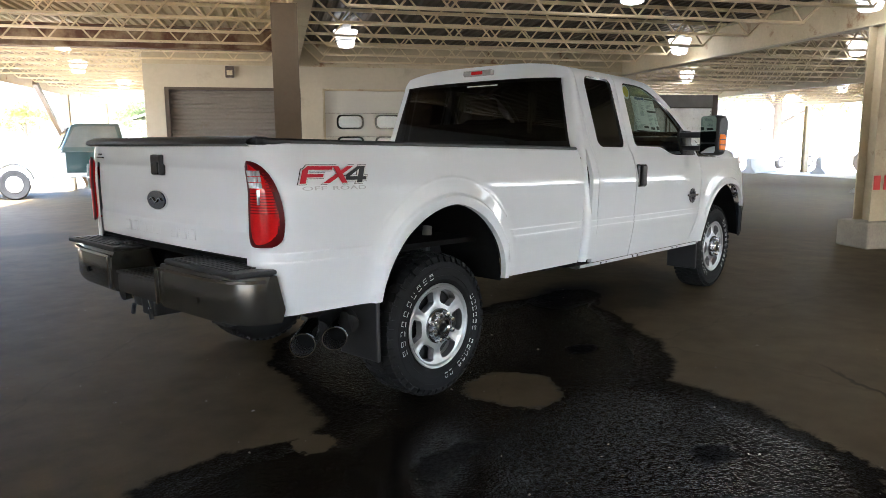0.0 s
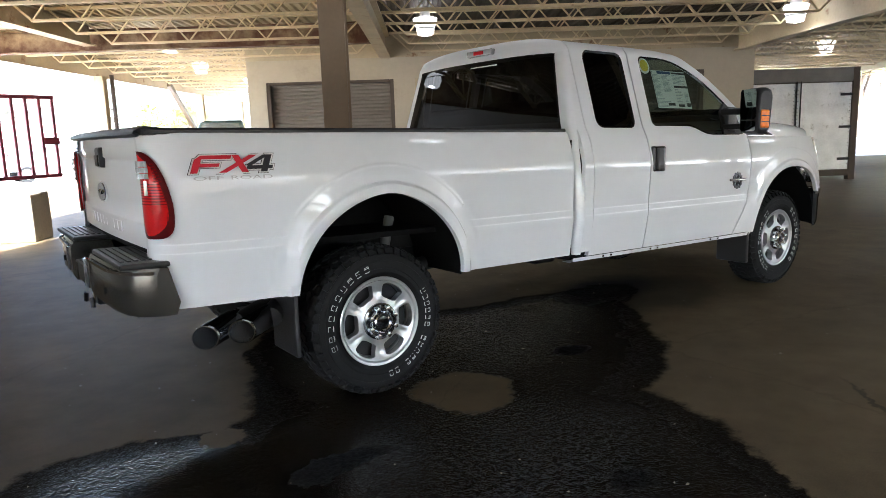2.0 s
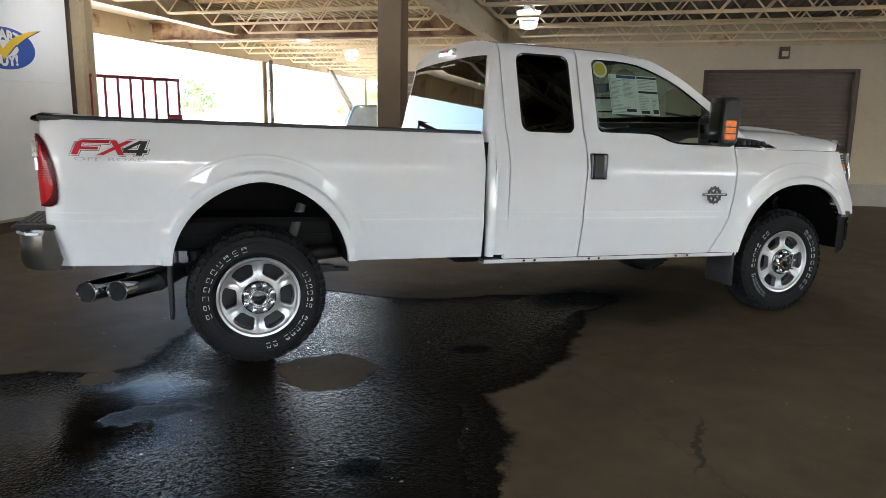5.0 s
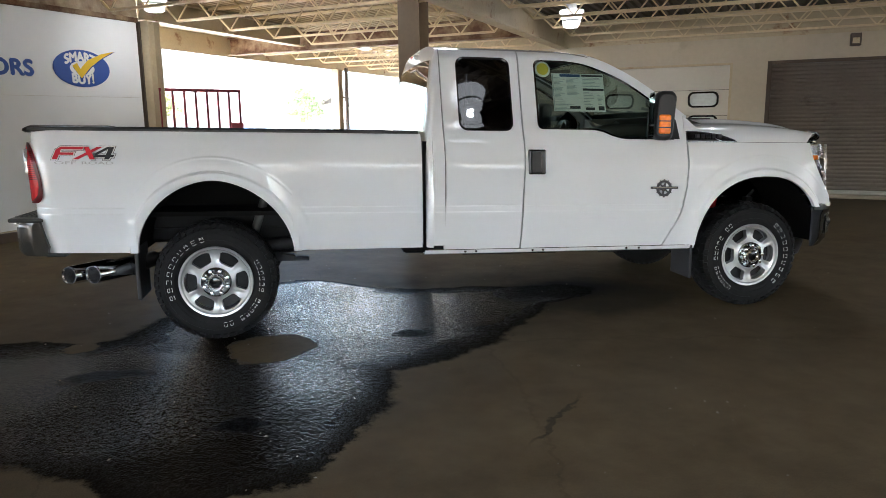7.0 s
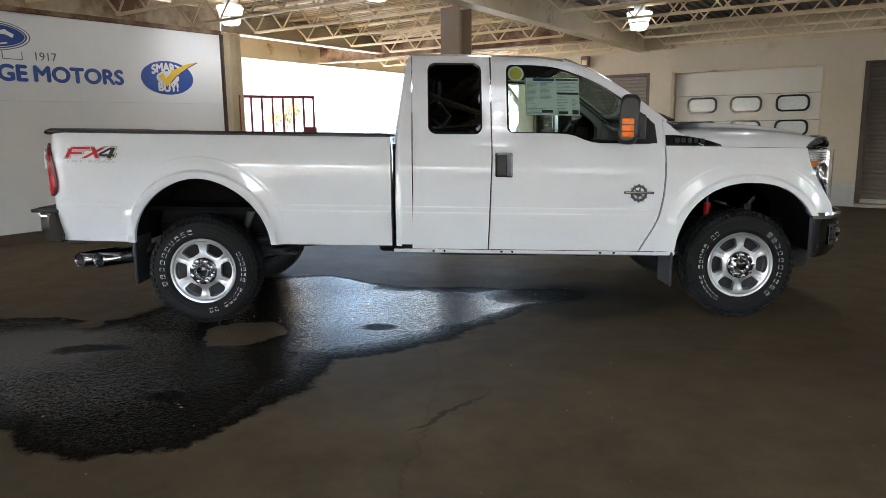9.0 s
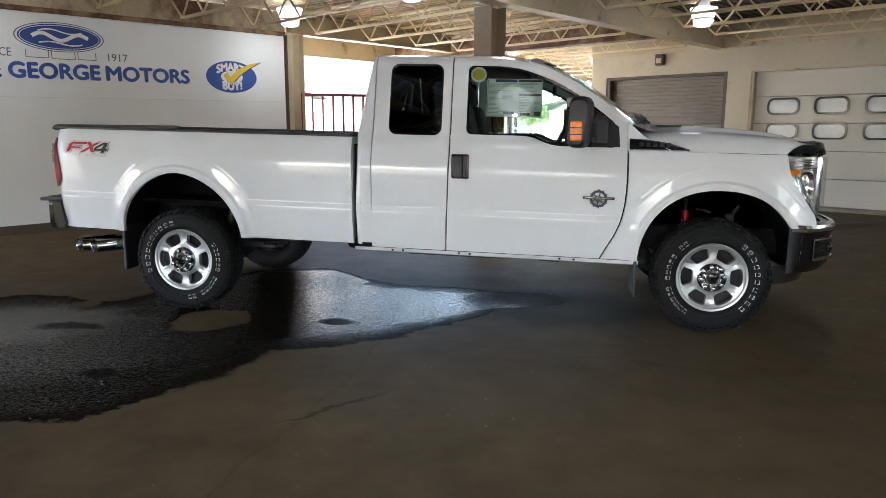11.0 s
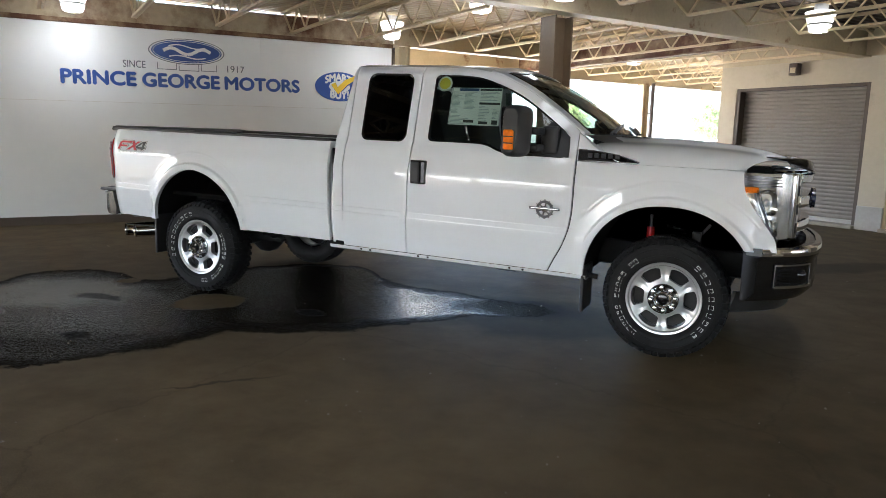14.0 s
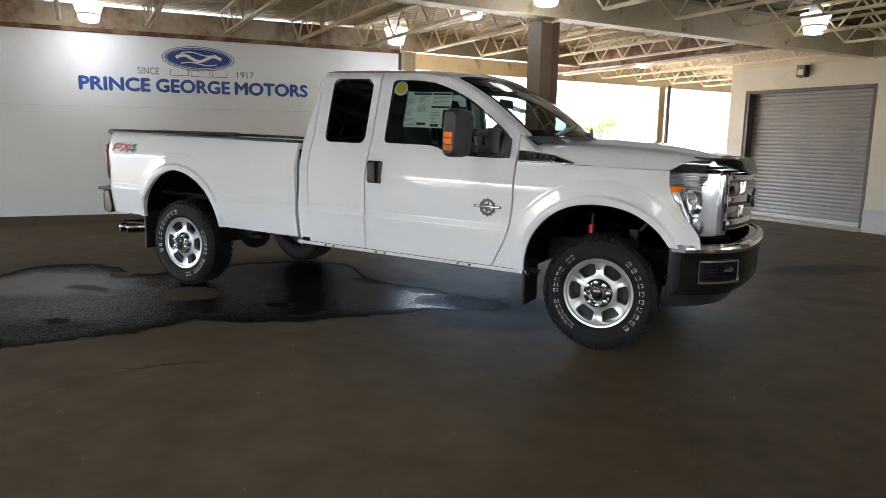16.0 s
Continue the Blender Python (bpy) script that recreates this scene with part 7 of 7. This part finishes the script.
    for v in bm.verts:
        v.co.x, v.co.z = v.co.x * 1.075, v.co.z * 1.075
    lip(bm, (0, 0.045, 0), 1)
    part("spoked_face", bm, [ALLOY, ALLOY_GREY], rim, angle=30)
    bm = bmesh.new()
    lathe(bm, [(0.205, 0.09), (0.16, 0.10), (0.04, 0.10)], 40)
    part("brake_disc", bm, STEEL_DARK, w)
    bm = bmesh.new()
    lathe(bm, [(0.102, 0.030), (0.100, 0.012), (0.092, 0.009), (0.088, 0.013), (0.062, 0.013)], 48)
    part("hub", bm, DARK_CHROME, w, "dark chrome hub cover")
    bm = bmesh.new()
    lathe(bm, [(0.062, 0.014), (0.060, 0.004), (0.056, 0.0), (0.056, -0.020), (0.050, -0.026), (0.042, -0.026), (0.036, -0.018)], 40)
    part("hub_ring", bm, CHROME, w, "chrome ring round the hub cap")
    bm = bmesh.new()
    lathe(bm, [(0.038, -0.016), (0.034, -0.014), (0.020, -0.017), (0.0, -0.018)], 32)
    part("hub_cap", bm, GLOSS_BLACK, w)
    for k in range(8):
        a = math.tau * (k + 0.5) / 8
        bm = bmesh.new()
        lathe(bm, [(0.0165, 0.03), (0.0165, -0.014), (0.0125, -0.027), (0.0, -0.030)], 12, (0.078 * math.cos(a), 0, 0.078 * math.sin(a)))
        part("lug_nut", bm, CHROME, w)
    # raised white outline marks on the sidewall, two arcs
    bm = bmesh.new()
    for start, count, step in ((198, 10, -10.4), (25, 15, -7.6)):
        for k in range(count):
            if count == 15 and k in (6, 12):
                continue
            a = radians(start + k * step)
            m = Matrix.Rotation(-a, 4, "Y") @ Matrix.Translation((0.302, 0.0030, 0))
            hh, ww, t = 0.0150, 0.0125 if count == 10 else 0.0098, 0.0030
            rnd = random.Random(k * 7 + count)
            segs = [(hh, 0, t, 2 * ww), (-hh, 0, t, 2 * ww), (0, ww, 2 * hh, t), (0, -ww, 2 * hh, t)]
            if rnd.random() < 0.6:
                segs.append((hh * 0.5 * rnd.choice((-1, 0, 1)), 0, t, 2 * ww))
            drop = rnd.randrange(9)
            for i, (dr, dt, sr, st) in enumerate(segs):
                if i == drop:
                    continue
                bmesh.ops.create_cube(bm, size=1, matrix=m @ Matrix.Translation((dr, 0, dt)) @ Matrix.Diagonal((sr, 0.003, st, 1)))
    tagged(part("sidewall_mark", bm, WHITE_MARK, w), "raised white outline marks", kind="stuff")
    return w


base_wheel = wheel_parts()
base_wheel.parent = truck
base_wheel.matrix_basis = pose(0, -0.985, 0.405, 0, 0, 0)


def more_wheel(m):
    w = new("wheel")
    w.parent = truck
    w.matrix_basis = m
    for c in base_wheel.children:
        k = again(c, w)
        for key, value in c.items():
            k[key] = value
        for cc in c.children:
            again(cc, k)
    return w


front_wheel = more_wheel(pose(4.013, -0.985, 0.405, 0, 150, 0))
for c in front_wheel.children:
    if c.name.startswith("rim"):
        c.matrix_basis = pose(0, 0, 0, 0, -150, 0)
more_wheel(pose(0, 0.985, 0.405, 0, 0, 180))
more_wheel(pose(4.013, 0.985, 0.405, 0, 40, 180))


# ---- things at the edges of the canopy ----
def swing_gate():
    g = thing("metal_gate", "dark red welded bar gate standing open at the post", "gate", m=BLD @ pose(-4.84, 4.10, 0, 0, 0, math.degrees(math.atan2(1.17, 0.63))))
    L, z0, z1 = 1.33, 0.98, 2.07
    part("top_rail", boxes((0, L, -0.025, 0.025, z1 - 0.05, z1), bevel=0.005), GATE_RED, g)
    part("bottom_rail", boxes((0, L, -0.025, 0.025, z0, z0 + 0.05), bevel=0.005), GATE_RED, g)
    for k in range(8):
        x = 0.02 + (L - 0.04) * k / 7
        part("bar", boxes((x - 0.018, x + 0.018, -0.016, 0.016, z0 + 0.05, z1 - 0.05), bevel=0.004), GATE_RED, g)
    part("latch", boxes((L - 0.2, L + 0.02, -0.03, 0.03, 1.42, 1.52), bevel=0.008), GATE_RED, g)
    return g


swing_gate()


def concrete_block(u, v, w, d, h, turn=0.0):
    bm = boxes((-w / 2, w / 2, -d / 2, d / 2, 0, h), bevel=0.025)
    bmesh.ops.subdivide_edges(bm, edges=bm.edges, cuts=2, use_grid_fill=True)
    for vv in bm.verts:
        if vv.co.z > 0.02:
            vv.co += noise.noise_vector(vv.co * 4 + Vector((u, v, 0))) * 0.012
    ob = part("concrete_block", bm, CONCRETE, None)
    tagged(ob, "rough weathered concrete block beside the gate", "concrete block", "concrete blocks")
    ob.matrix_basis = BLD @ pose(u, v, 0, 0, 0, turn)
    return ob


concrete_block(-5.35, 6.15, 0.62, 0.6, 0.72, 4)
concrete_block(-5.9, 5.5, 0.62, 0.6, 0.76, -3)


def shipping_container(u, v):
    c = thing("shipping_container", "shipping container with dented bare metal double doors", "container", m=BLD @ pose(u, v, 0))
    W, D, H = 3.0, 6.0, 2.62
    part("body", boxes((0, W, 0.08, D, 0.12, H)), JAMB, c)
    for x0, x1 in ((0, 0.16), (W - 0.16, W)):
        part("corner_post", boxes((x0, x1, 0, 0.16, 0.0, H), bevel=0.01), JAMB, c)
    part("head_rail", boxes((0.16, W - 0.16, 0.0, 0.12, H - 0.32, H), bevel=0.01), material("grey rail", (0.2, 0.19, 0.17), 0.6, 0.2, vary=0.2), c)
    part("sill_rail", boxes((0.16, W - 0.16, 0.0, 0.12, 0.10, 0.24), bevel=0.01), JAMB, c)
    for k in range(2):
        x0 = 0.17 + k * (W / 2 - 0.16)
        d = part("door", boxes((x0 + 0.01, x0 + W / 2 - 0.18, 0.02, 0.07, 0.25, H - 0.34), bevel=0.008), GALV, c, "dented bare metal door")
        bm = bmesh.new()
        for j in range(24):
            z = 0.3 + j * (H - 0.72) / 23
            for xx in (x0 + 0.04, x0 + W / 2 - 0.21):
                bmesh.ops.create_cube(bm, size=0.014, matrix=Matrix.Translation((xx, 0.018, z)))
        tagged(part("rivet", bm, STEEL_DARK, d), kind="stuff")
        for z in (0.5, 1.25, 2.0):
            xa = x0 + (0.0 if k == 0 else W / 2 - 0.45)
            part("hinge", boxes((xa, xa + 0.30, 0.0, 0.022, z - 0.03, z + 0.03), bevel=0.006), STEEL_DARK, d)
    bm = bmesh.new()
    tube(bm, (W / 2, -0.02, 0.25), (W / 2, -0.02, H - 0.3), 0.016, 10)
    tube(bm, (W / 2 + 0.1, -0.02, 0.25), (W / 2 + 0.1, -0.02, H - 0.3), 0.016, 10)
    box(bm, W / 2 - 0.12, W / 2 + 0.2, -0.04, 0.0, 0.62, 0.66, 0.006)
    part("lock_rod", bm, STEEL_DARK, c)
    return c


shipping_container(8.0, 12.0)
bm = bmesh.new()
lathe(bm, [(0.0, 0.0), (0.24, 0.0), (0.29, 0.85), (0.31, 0.87), (0.31, 0.92), (0.27, 0.92), (0.25, 0.1)], 28)
for w in bm.verts:
    w.co = Vector((w.co.x, w.co.z, w.co.y))
bin_ = tagged(part("waste_bin", bm, BIN_BLUE), "open blue plastic waste bin beside the container", "bin")
bin_.matrix_basis = BLD @ pose(8.6, 11.3, 0)


def barrier(u, v, turn, L=2.6, H=1.0):
    prof = [(-0.3, 0), (-0.3, 0.07), (-0.12, 0.30), (-0.08, 0.80), (0.08, 0.80), (0.12, 0.30), (0.3, 0.07), (0.3, 0)]
    bm = bmesh.new()
    grid(bm, [[Vector((x, y, z)) for y, z in prof] for x in (-L / 2, L / 2)])
    bm.faces.new([bm.verts.new((-L / 2, y, z)) for y, z in prof])
    bm.faces.new([bm.verts.new((L / 2, y, z)) for y, z in reversed(prof)])
    for w in bm.verts:
        w.co.z *= H
    ob = tagged(part("road_barrier", bm, BARRIER), "pale concrete road barrier at the edge of the yard", "barrier", "road barriers")
    ob.matrix_basis = BLD @ pose(u, v, 0, 0, 0, turn)
    return ob


barrier(16.3, 12.2, 35, 2.6, 0.62)
for u, v, t in ((21.0, 23.2, 30), (18.4, 24.6, 30), (23.4, 21.8, 30)):
    barrier(u, v, t, 2.6, 0.85)

# a strut leaning outside the canopy and a length of concrete pipe by the barriers
bm = bmesh.new()
bar(bm, (-6.52, 16.15, 3.05), (-6.86, 22.0, 0.0), 0.11, 0.14)
strut = tagged(part("leaning_strut", bm, STEEL_COLUMN), "brown steel strut leaning from the roof edge to the ground", "strut")
strut.matrix_basis = BLD.copy()
bm = bmesh.new()
lathe(bm, [(0.36, -1.1), (0.45, -1.1), (0.45, 0.9), (0.52, 0.95), (0.52, 1.1), (0.36, 1.1), (0.36, -1.1)], 36)
pipe_ob = tagged(part("concrete_pipe", bm, CONCRETE), "short length of weathered concrete pipe lying by the barriers", "pipe")
pipe_ob.matrix_basis = BLD @ pose(24.9, 20.9, 0.52, 0, 0, 120)

# ---- parked vehicles outside ----
CAR_GLASS = material("sunlit car window", (0.10, 0.12, 0.12), 0.06, vary=0.2, coat=1.0)
def parked_car(name, label, colour, u, v, turn, kind="suv", second=None):
    L, W, H = (4.6, 1.85, 1.68) if kind == "suv" else ((5.4, 1.95, 1.85) if kind == "pickup" else (4.4, 1.78, 1.45))
    c = thing(name, label, "car" if kind != "pickup" else "pickup truck", m=BLD @ pose(u, v, 0, 0, 0, turn))
    paint = material(name + " paint", colour, 0.35, vary=0.03, coat=1.0)
    paint2 = material(name + " second paint", second, 0.35, vary=0.03, coat=1.0) if second else paint
    if kind == "suv":
        low = [(0, 0.45), (0.02, 0.85), (0.15, 0.98), (1.25, 1.05), (4.5, 1.08), (4.6, 0.8), (4.58, 0.45)]
        top = [(1.2, 1.04), (1.85, 1.60), (2.2, 1.66), (4.0, 1.66), (4.45, 1.10)]
    elif kind == "pickup":
        low = [(0, 0.5), (0.02, 0.95), (0.2, 1.05), (1.5, 1.12), (5.35, 1.12), (5.4, 0.7), (5.38, 0.5)]
        top = [(2.1, 1.10), (2.45, 1.80), (2.6, 1.85), (3.65, 1.85), (3.78, 1.10)]
    else:
        low = [(0, 0.4), (0.02, 0.70), (0.2, 0.82), (1.2, 0.92), (4.3, 0.95), (4.4, 0.75), (4.38, 0.4)]
        top = [(1.15, 0.92), (1.9, 1.40), (2.2, 1.45), (3.2, 1.42), (4.0, 0.95)]

    def slab(pts, w0, w1, zmid):
        bm = bmesh.new()
        ws = [w0 - (w0 - w1) * max(0.0, (z - zmid)) / (H - zmid) for x, z in pts]
        a = [bm.verts.new((x, -w / 2, z)) for (x, z), w in zip(pts, ws)]
        b = [bm.verts.new((x, w / 2, z)) for (x, z), w in zip(pts, ws)]
        bm.faces.new(a)
        bm.faces.new(list(reversed(b)))
        for k in range(len(pts)):
            j = (k + 1) % len(pts)
            bm.faces.new((a[k], b[k], b[j], a[j]))
        es = [e for e in bm.edges]
        bmesh.ops.bevel(bm, geom=es, offset=0.05, segments=2, affect="EDGES", profile=0.5)
        return bm
    part("body", slab(low, W, W * 0.96, 0.9), paint, c)
    part("cabin", slab(top, W * 0.95, W * 0.76, 1.0), paint2, c)
    for sgn in (-1, 1):
        shrink = [(x, z) for x, z in top]
        cx, cz = sum(p[0] for p in shrink) / len(shrink), sum(p[1] for p in shrink) / len(shrink)
        pts = [(cx + (x - cx) * 0.84, cz + 0.02 + (z - cz) * 0.70) for x, z in shrink]
        bm = bmesh.new()
        bm.faces.new([bm.verts.new((x, sgn * (W * 0.475 - (W * 0.095) * max(0.0, z - 1.0) / (H - 1.0) + 0.012), z)) for x, z in pts])
        lip(bm, (0, -sgn * 0.03, 0))
        part("side_window", bm, CAR_GLASS, c)
    bm = bmesh.new()
    (x0, z0), (x1, z1) = top[0], top[1]
    bm.faces.new([bm.verts.new((x0 + (x1 - x0) * t - 0.035, y * W * 0.38, z0 + (z1 - z0) * t + 0.03)) for t, y in ((0.12, -1), (0.12, 1), (0.9, 0.88), (0.9, -0.88))])
    lip(bm, (0.03, 0, 0))
    part("windscreen", bm, CAR_GLASS, c)
    for x in (L * 0.19, L * 0.79):
        for sgn in (-1, 1):
            bm = bmesh.new()
            r = 0.33 if kind != "pickup" else 0.37
            lathe(bm, [(0.0, -0.02), (0.19, -0.02), (0.21, 0.0), (r - 0.03, -0.01), (r, 0.03), (r, 0.19), (0.1, 0.2)], 28)
            w = part("wheel", bm, RUBBER, c)
            w.matrix_basis = pose(x, sgn * (W / 2 + 0.01), r, 0, 0, 0 if sgn < 0 else 180)
            bm = bmesh.new()
            lathe(bm, [(0.0, -0.034), (0.06, -0.034), (0.18, -0.028), (0.20, -0.015)], 24)
            part("rim", bm, ALLOY, w)
    for sgn in (-1, 1):
        part("headlight", boxes((-0.01, 0.10, sgn * W * 0.36 - 0.14, sgn * W * 0.36 + 0.14, low[1][1] - 0.12, low[1][1] + 0.02), bevel=0.02), CLEAR_LENS, c)
        part("rear_light", boxes((L - 0.09, L + 0.012, sgn * W * 0.42 - 0.09, sgn * W * 0.42 + 0.09, low[-3][1] - 0.28, low[-3][1] - 0.05), bevel=0.02), RED_LENS, c)
    return c


old_pickup = parked_car("green_pickup", "white and dark green pickup parked outside in the sun", (0.62, 0.65, 0.66), -8.35, 16.25, 18.5, "pickup", (0.014, 0.042, 0.045))
old_pickup.matrix_basis = old_pickup.matrix_basis @ Matrix.Diagonal((1.0, 1.05, 1.08, 1))
TEAL = material("dark green door paint", (0.014, 0.042, 0.045), 0.35, vary=0.05, coat=1.0)
d = part("door", boxes((2.25, 3.45, -0.99, -0.955, 0.62, 1.15), bevel=0.012), TEAL, old_pickup, "dark green door")
part("handle", boxes((3.22, 3.38, -0.998, -0.98, 1.0, 1.03), bevel=0.004), BLACK_TRIM, d)
# the wheel arch's shaded opening is drawn as a black half ring
bm = bmesh.new()
for k in range(16):
    a0, a1 = math.pi * k / 16, math.pi * (k + 1) / 16
    bar(bm, (1.026 + 0.45 * math.cos(a0), -0.978, 0.42 + 0.45 * math.sin(a0)), (1.026 + 0.45 * math.cos(a1), -0.978, 0.42 + 0.45 * math.sin(a1)), 0.05, 0.02)
part("wheel_arch_trim", bm, BLACK_TRIM, old_pickup)
parked_car("white_suv", "white estate car parked beyond the gate", (0.75, 0.76, 0.78), -16.5, 24.0, 40, "suv")
parked_car("blue_suv", "blue estate car parked in the yard", (0.10, 0.22, 0.42), -28.5, 36.0, 40, "suv")
parked_car("grey_car", "grey saloon parked in the yard", (0.35, 0.37, 0.40), -20.0, 30.0, 25, "saloon")
parked_car("blue_car", "blue saloon parked in the yard", (0.12, 0.25, 0.5), -34.5, 38.0, 30, "saloon")
parked_car("silver_car", "silver estate car parked in the yard", (0.5, 0.51, 0.52), -25.0, 30.5, 60, "suv")
parked_car("saloon_car", "pale saloon with red lights parked beyond the barriers", (0.72, 0.72, 0.72), 24.0, 27.5, 20, "saloon")


# ---- trees and far land ----
def leaf_material(name, c):
    m = material(name, c, 0.6, vary=0.4, scale=1.2, random_tint=0.12)
    return m


LEAF_A, LEAF_B = leaf_material("leaf green", (0.15, 0.19, 0.08)), leaf_material("yellowing leaf", (0.25, 0.26, 0.09))
BARK = material("tree bark", (0.12, 0.09, 0.065), 0.9, vary=0.3, scale=6, bump=0.5)


def tree(x, y, h, seed, leaf):
    rnd = random.Random(seed)
    t = thing("tree", "broad leafy tree at the edge of the yard", "tree", "trees", m=pose(x, y, 0, 0, 0, rnd.uniform(0, 360)))
    bm = bmesh.new()
    tube(bm, (0, 0, 0), (0.1, 0, h * 0.45), h * 0.03, 10, h * 0.02)
    tips = []
    for k in range(9):
        a = math.tau * k / 9 + rnd.uniform(-0.3, 0.3)
        z0 = h * rnd.uniform(0.25, 0.5)
        r = h * rnd.uniform(0.16, 0.32)
        p = Vector((math.cos(a) * r, math.sin(a) * r, z0 + h * rnd.uniform(0.15, 0.4)))
        tube(bm, (0.05, 0, z0), p, h * 0.010, 6, h * 0.004)
        tips.append(p)
    tube(bm, (0.1, 0, h * 0.45), (0.1, 0.1, h * 0.9), h * 0.018, 8, h * 0.004)
    tips += [Vector((0, 0, h * 0.75)), Vector((0.2, 0.1, h * 0.9))]
    part("trunk", bm, BARK, t)
    vs, fs = [], []
    for p in tips:
        for c in range(9):
            q = p + Vector((rnd.gauss(0, 1), rnd.gauss(0, 1), rnd.gauss(0, 0.8))) * h * 0.07
            for j in range(70):
                o = q + Vector((rnd.gauss(0, 1), rnd.gauss(0, 1), rnd.gauss(0, 0.8))) * h * 0.035
                s = h * rnd.uniform(0.012, 0.024)
                u = Vector((rnd.gauss(0, 1), rnd.gauss(0, 1), rnd.gauss(0, 1))).normalized()
                w = u.orthogonal().normalized()
                i = len(vs)
                vs += [o + u * s, o + w * s * 0.6, o - u * s, o - w * s * 0.6]
                fs.append((i, i + 1, i + 2, i + 3))
    me = bpy.data.meshes.new("crown")
    me.from_pydata(vs, [], fs)
    me.materials.append(leaf)
    cr = new("crown", me)
    cr.parent = t
    return t


rnd = random.Random(4)
for k, (u, v, h) in enumerate(((-20, 58, 5), (-13, 66, 5.5), (-34, 50, 5), (-42, 40, 5), (-7, 68, 5), (-46, 24, 5), (-28, 70, 6), (24, 33, 8), (28, 31, 9), (33, 28, 8), (20, 36, 9), (38, 24, 9), (16, 38, 8), (42, 14, 9))):
    p = BLD @ Vector((u, v, 0))
    tree(p.x, p.y, h, 10 + k, LEAF_B if (u > 0 or k % 3 == 0) else LEAF_A)


def far_house(u, v, turn, w, d, h):
    hs = thing("far_house", "pale low house with a shallow roof beyond the yard", "house", "far houses", m=BLD @ pose(u, v, 0, 0, 0, turn))
    part("wall", boxes((-w / 2, w / 2, -d / 2, d / 2, 0, h)), SOFFIT, hs)
    bm = bmesh.new()
    e = 0.4
    pts = [(-w / 2 - e, h - 0.05), (0, h + w * 0.16), (w / 2 + e, h - 0.05)]
    grid(bm, [[Vector((x, y, z)) for x, z in pts] for y in (-d / 2 - e, d / 2 + e)])
    lip(bm, (0, 0, -0.15))
    part("roof", bm, SOFFIT, hs)
    for x in np.linspace(-w / 2 + 1.5, w / 2 - 1.5, 4):
        wd = part("window", boxes((x - 0.6, x + 0.6, -d / 2 - 0.04, -d / 2 + 0.02, 1.0, 2.2), bevel=0.02), SIGN_WHITE, hs)
        part("pane", boxes((x - 0.5, x + 0.5, -d / 2 - 0.05, -d / 2 - 0.03, 1.1, 2.1)), WINDOW_GREY, wd)
    return hs


far_house(-34, 62, 20, 14, 9, 3.4)
far_house(-6, 70, 0, 16, 9, 3.6)


def retaining_wall(m, length, height):
    """Courses of rough pale stones with recessed joints on a backing."""
    wall = tagged(new("retaining_wall"), "pale rough stone retaining wall behind the yard", "wall", kind="structure")
    wall.matrix_basis = m
    part("backing", boxes((-length / 2, length / 2, 0.06, 0.6, 0, height)), CONCRETE, wall)
    pick, meshes = random.Random(3), []
    for k in range(6):
        bm = boxes((0, 0.72 + 0.1 * k, 0, 0.16, 0, 0.40), bevel=0.04)
        for v in bm.verts:
            v.co += noise.noise_vector(v.co * 3 + Vector((7 * k, 0, 0))) * 0.035
        stone = part("stone", bm, BARRIER, wall)
        stone.matrix_basis = pose(-length / 2 + 1.3 * k, -0.05, 0)
        meshes.append(stone)
    z = 0.42
    while z < height - 0.1:
        x = -length / 2 - pick.uniform(0, 0.6)
        while x < length / 2:
            k = pick.randrange(6)
            again(meshes[k], wall, pose(x, -0.05 - pick.uniform(0, 0.05), z))
            x += 0.75 + 0.1 * k
        z += 0.43
    return wall


retaining_wall(pose(46.4, 9.2, 0, 0, 0, -47.7), 22, 4.3)
far_house(-52, 30, 60, 16, 9, 4.0)


# small pale litter and grit on the floor
rnd = random.Random(21)
vs, fs = [], []
for k in range(420):
    x, y = rnd.uniform(-3.0, 7.5), rnd.uniform(-5.0, 3.0)
    s = rnd.choice((0.004, 0.005, 0.006, 0.008, 0.012))
    a = rnd.uniform(0, math.tau)
    i = len(vs)
    for q in range(4):
        b = a + q * math.tau / 4 + rnd.uniform(-0.3, 0.3)
        r = s * (1.0 if q % 2 else 0.55)
        vs.append((x + r * math.cos(b), y + r * math.sin(b), 0.001))
    vs.append((x, y, 0.004 + s * 0.4))
    fs += [(i, i + 1, i + 4), (i + 1, i + 2, i + 4), (i + 2, i + 3, i + 4), (i + 3, i, i + 4)]
me = bpy.data.meshes.new("floor_grit")
me.from_pydata(vs, [], fs)
me.materials.append(material("pale grit", (0.20, 0.17, 0.13), 0.8, vary=0.4, scale=3))
tagged(new("floor_grit", me), "pale grit and leaf bits scattered on the asphalt", "grit", kind="stuff")
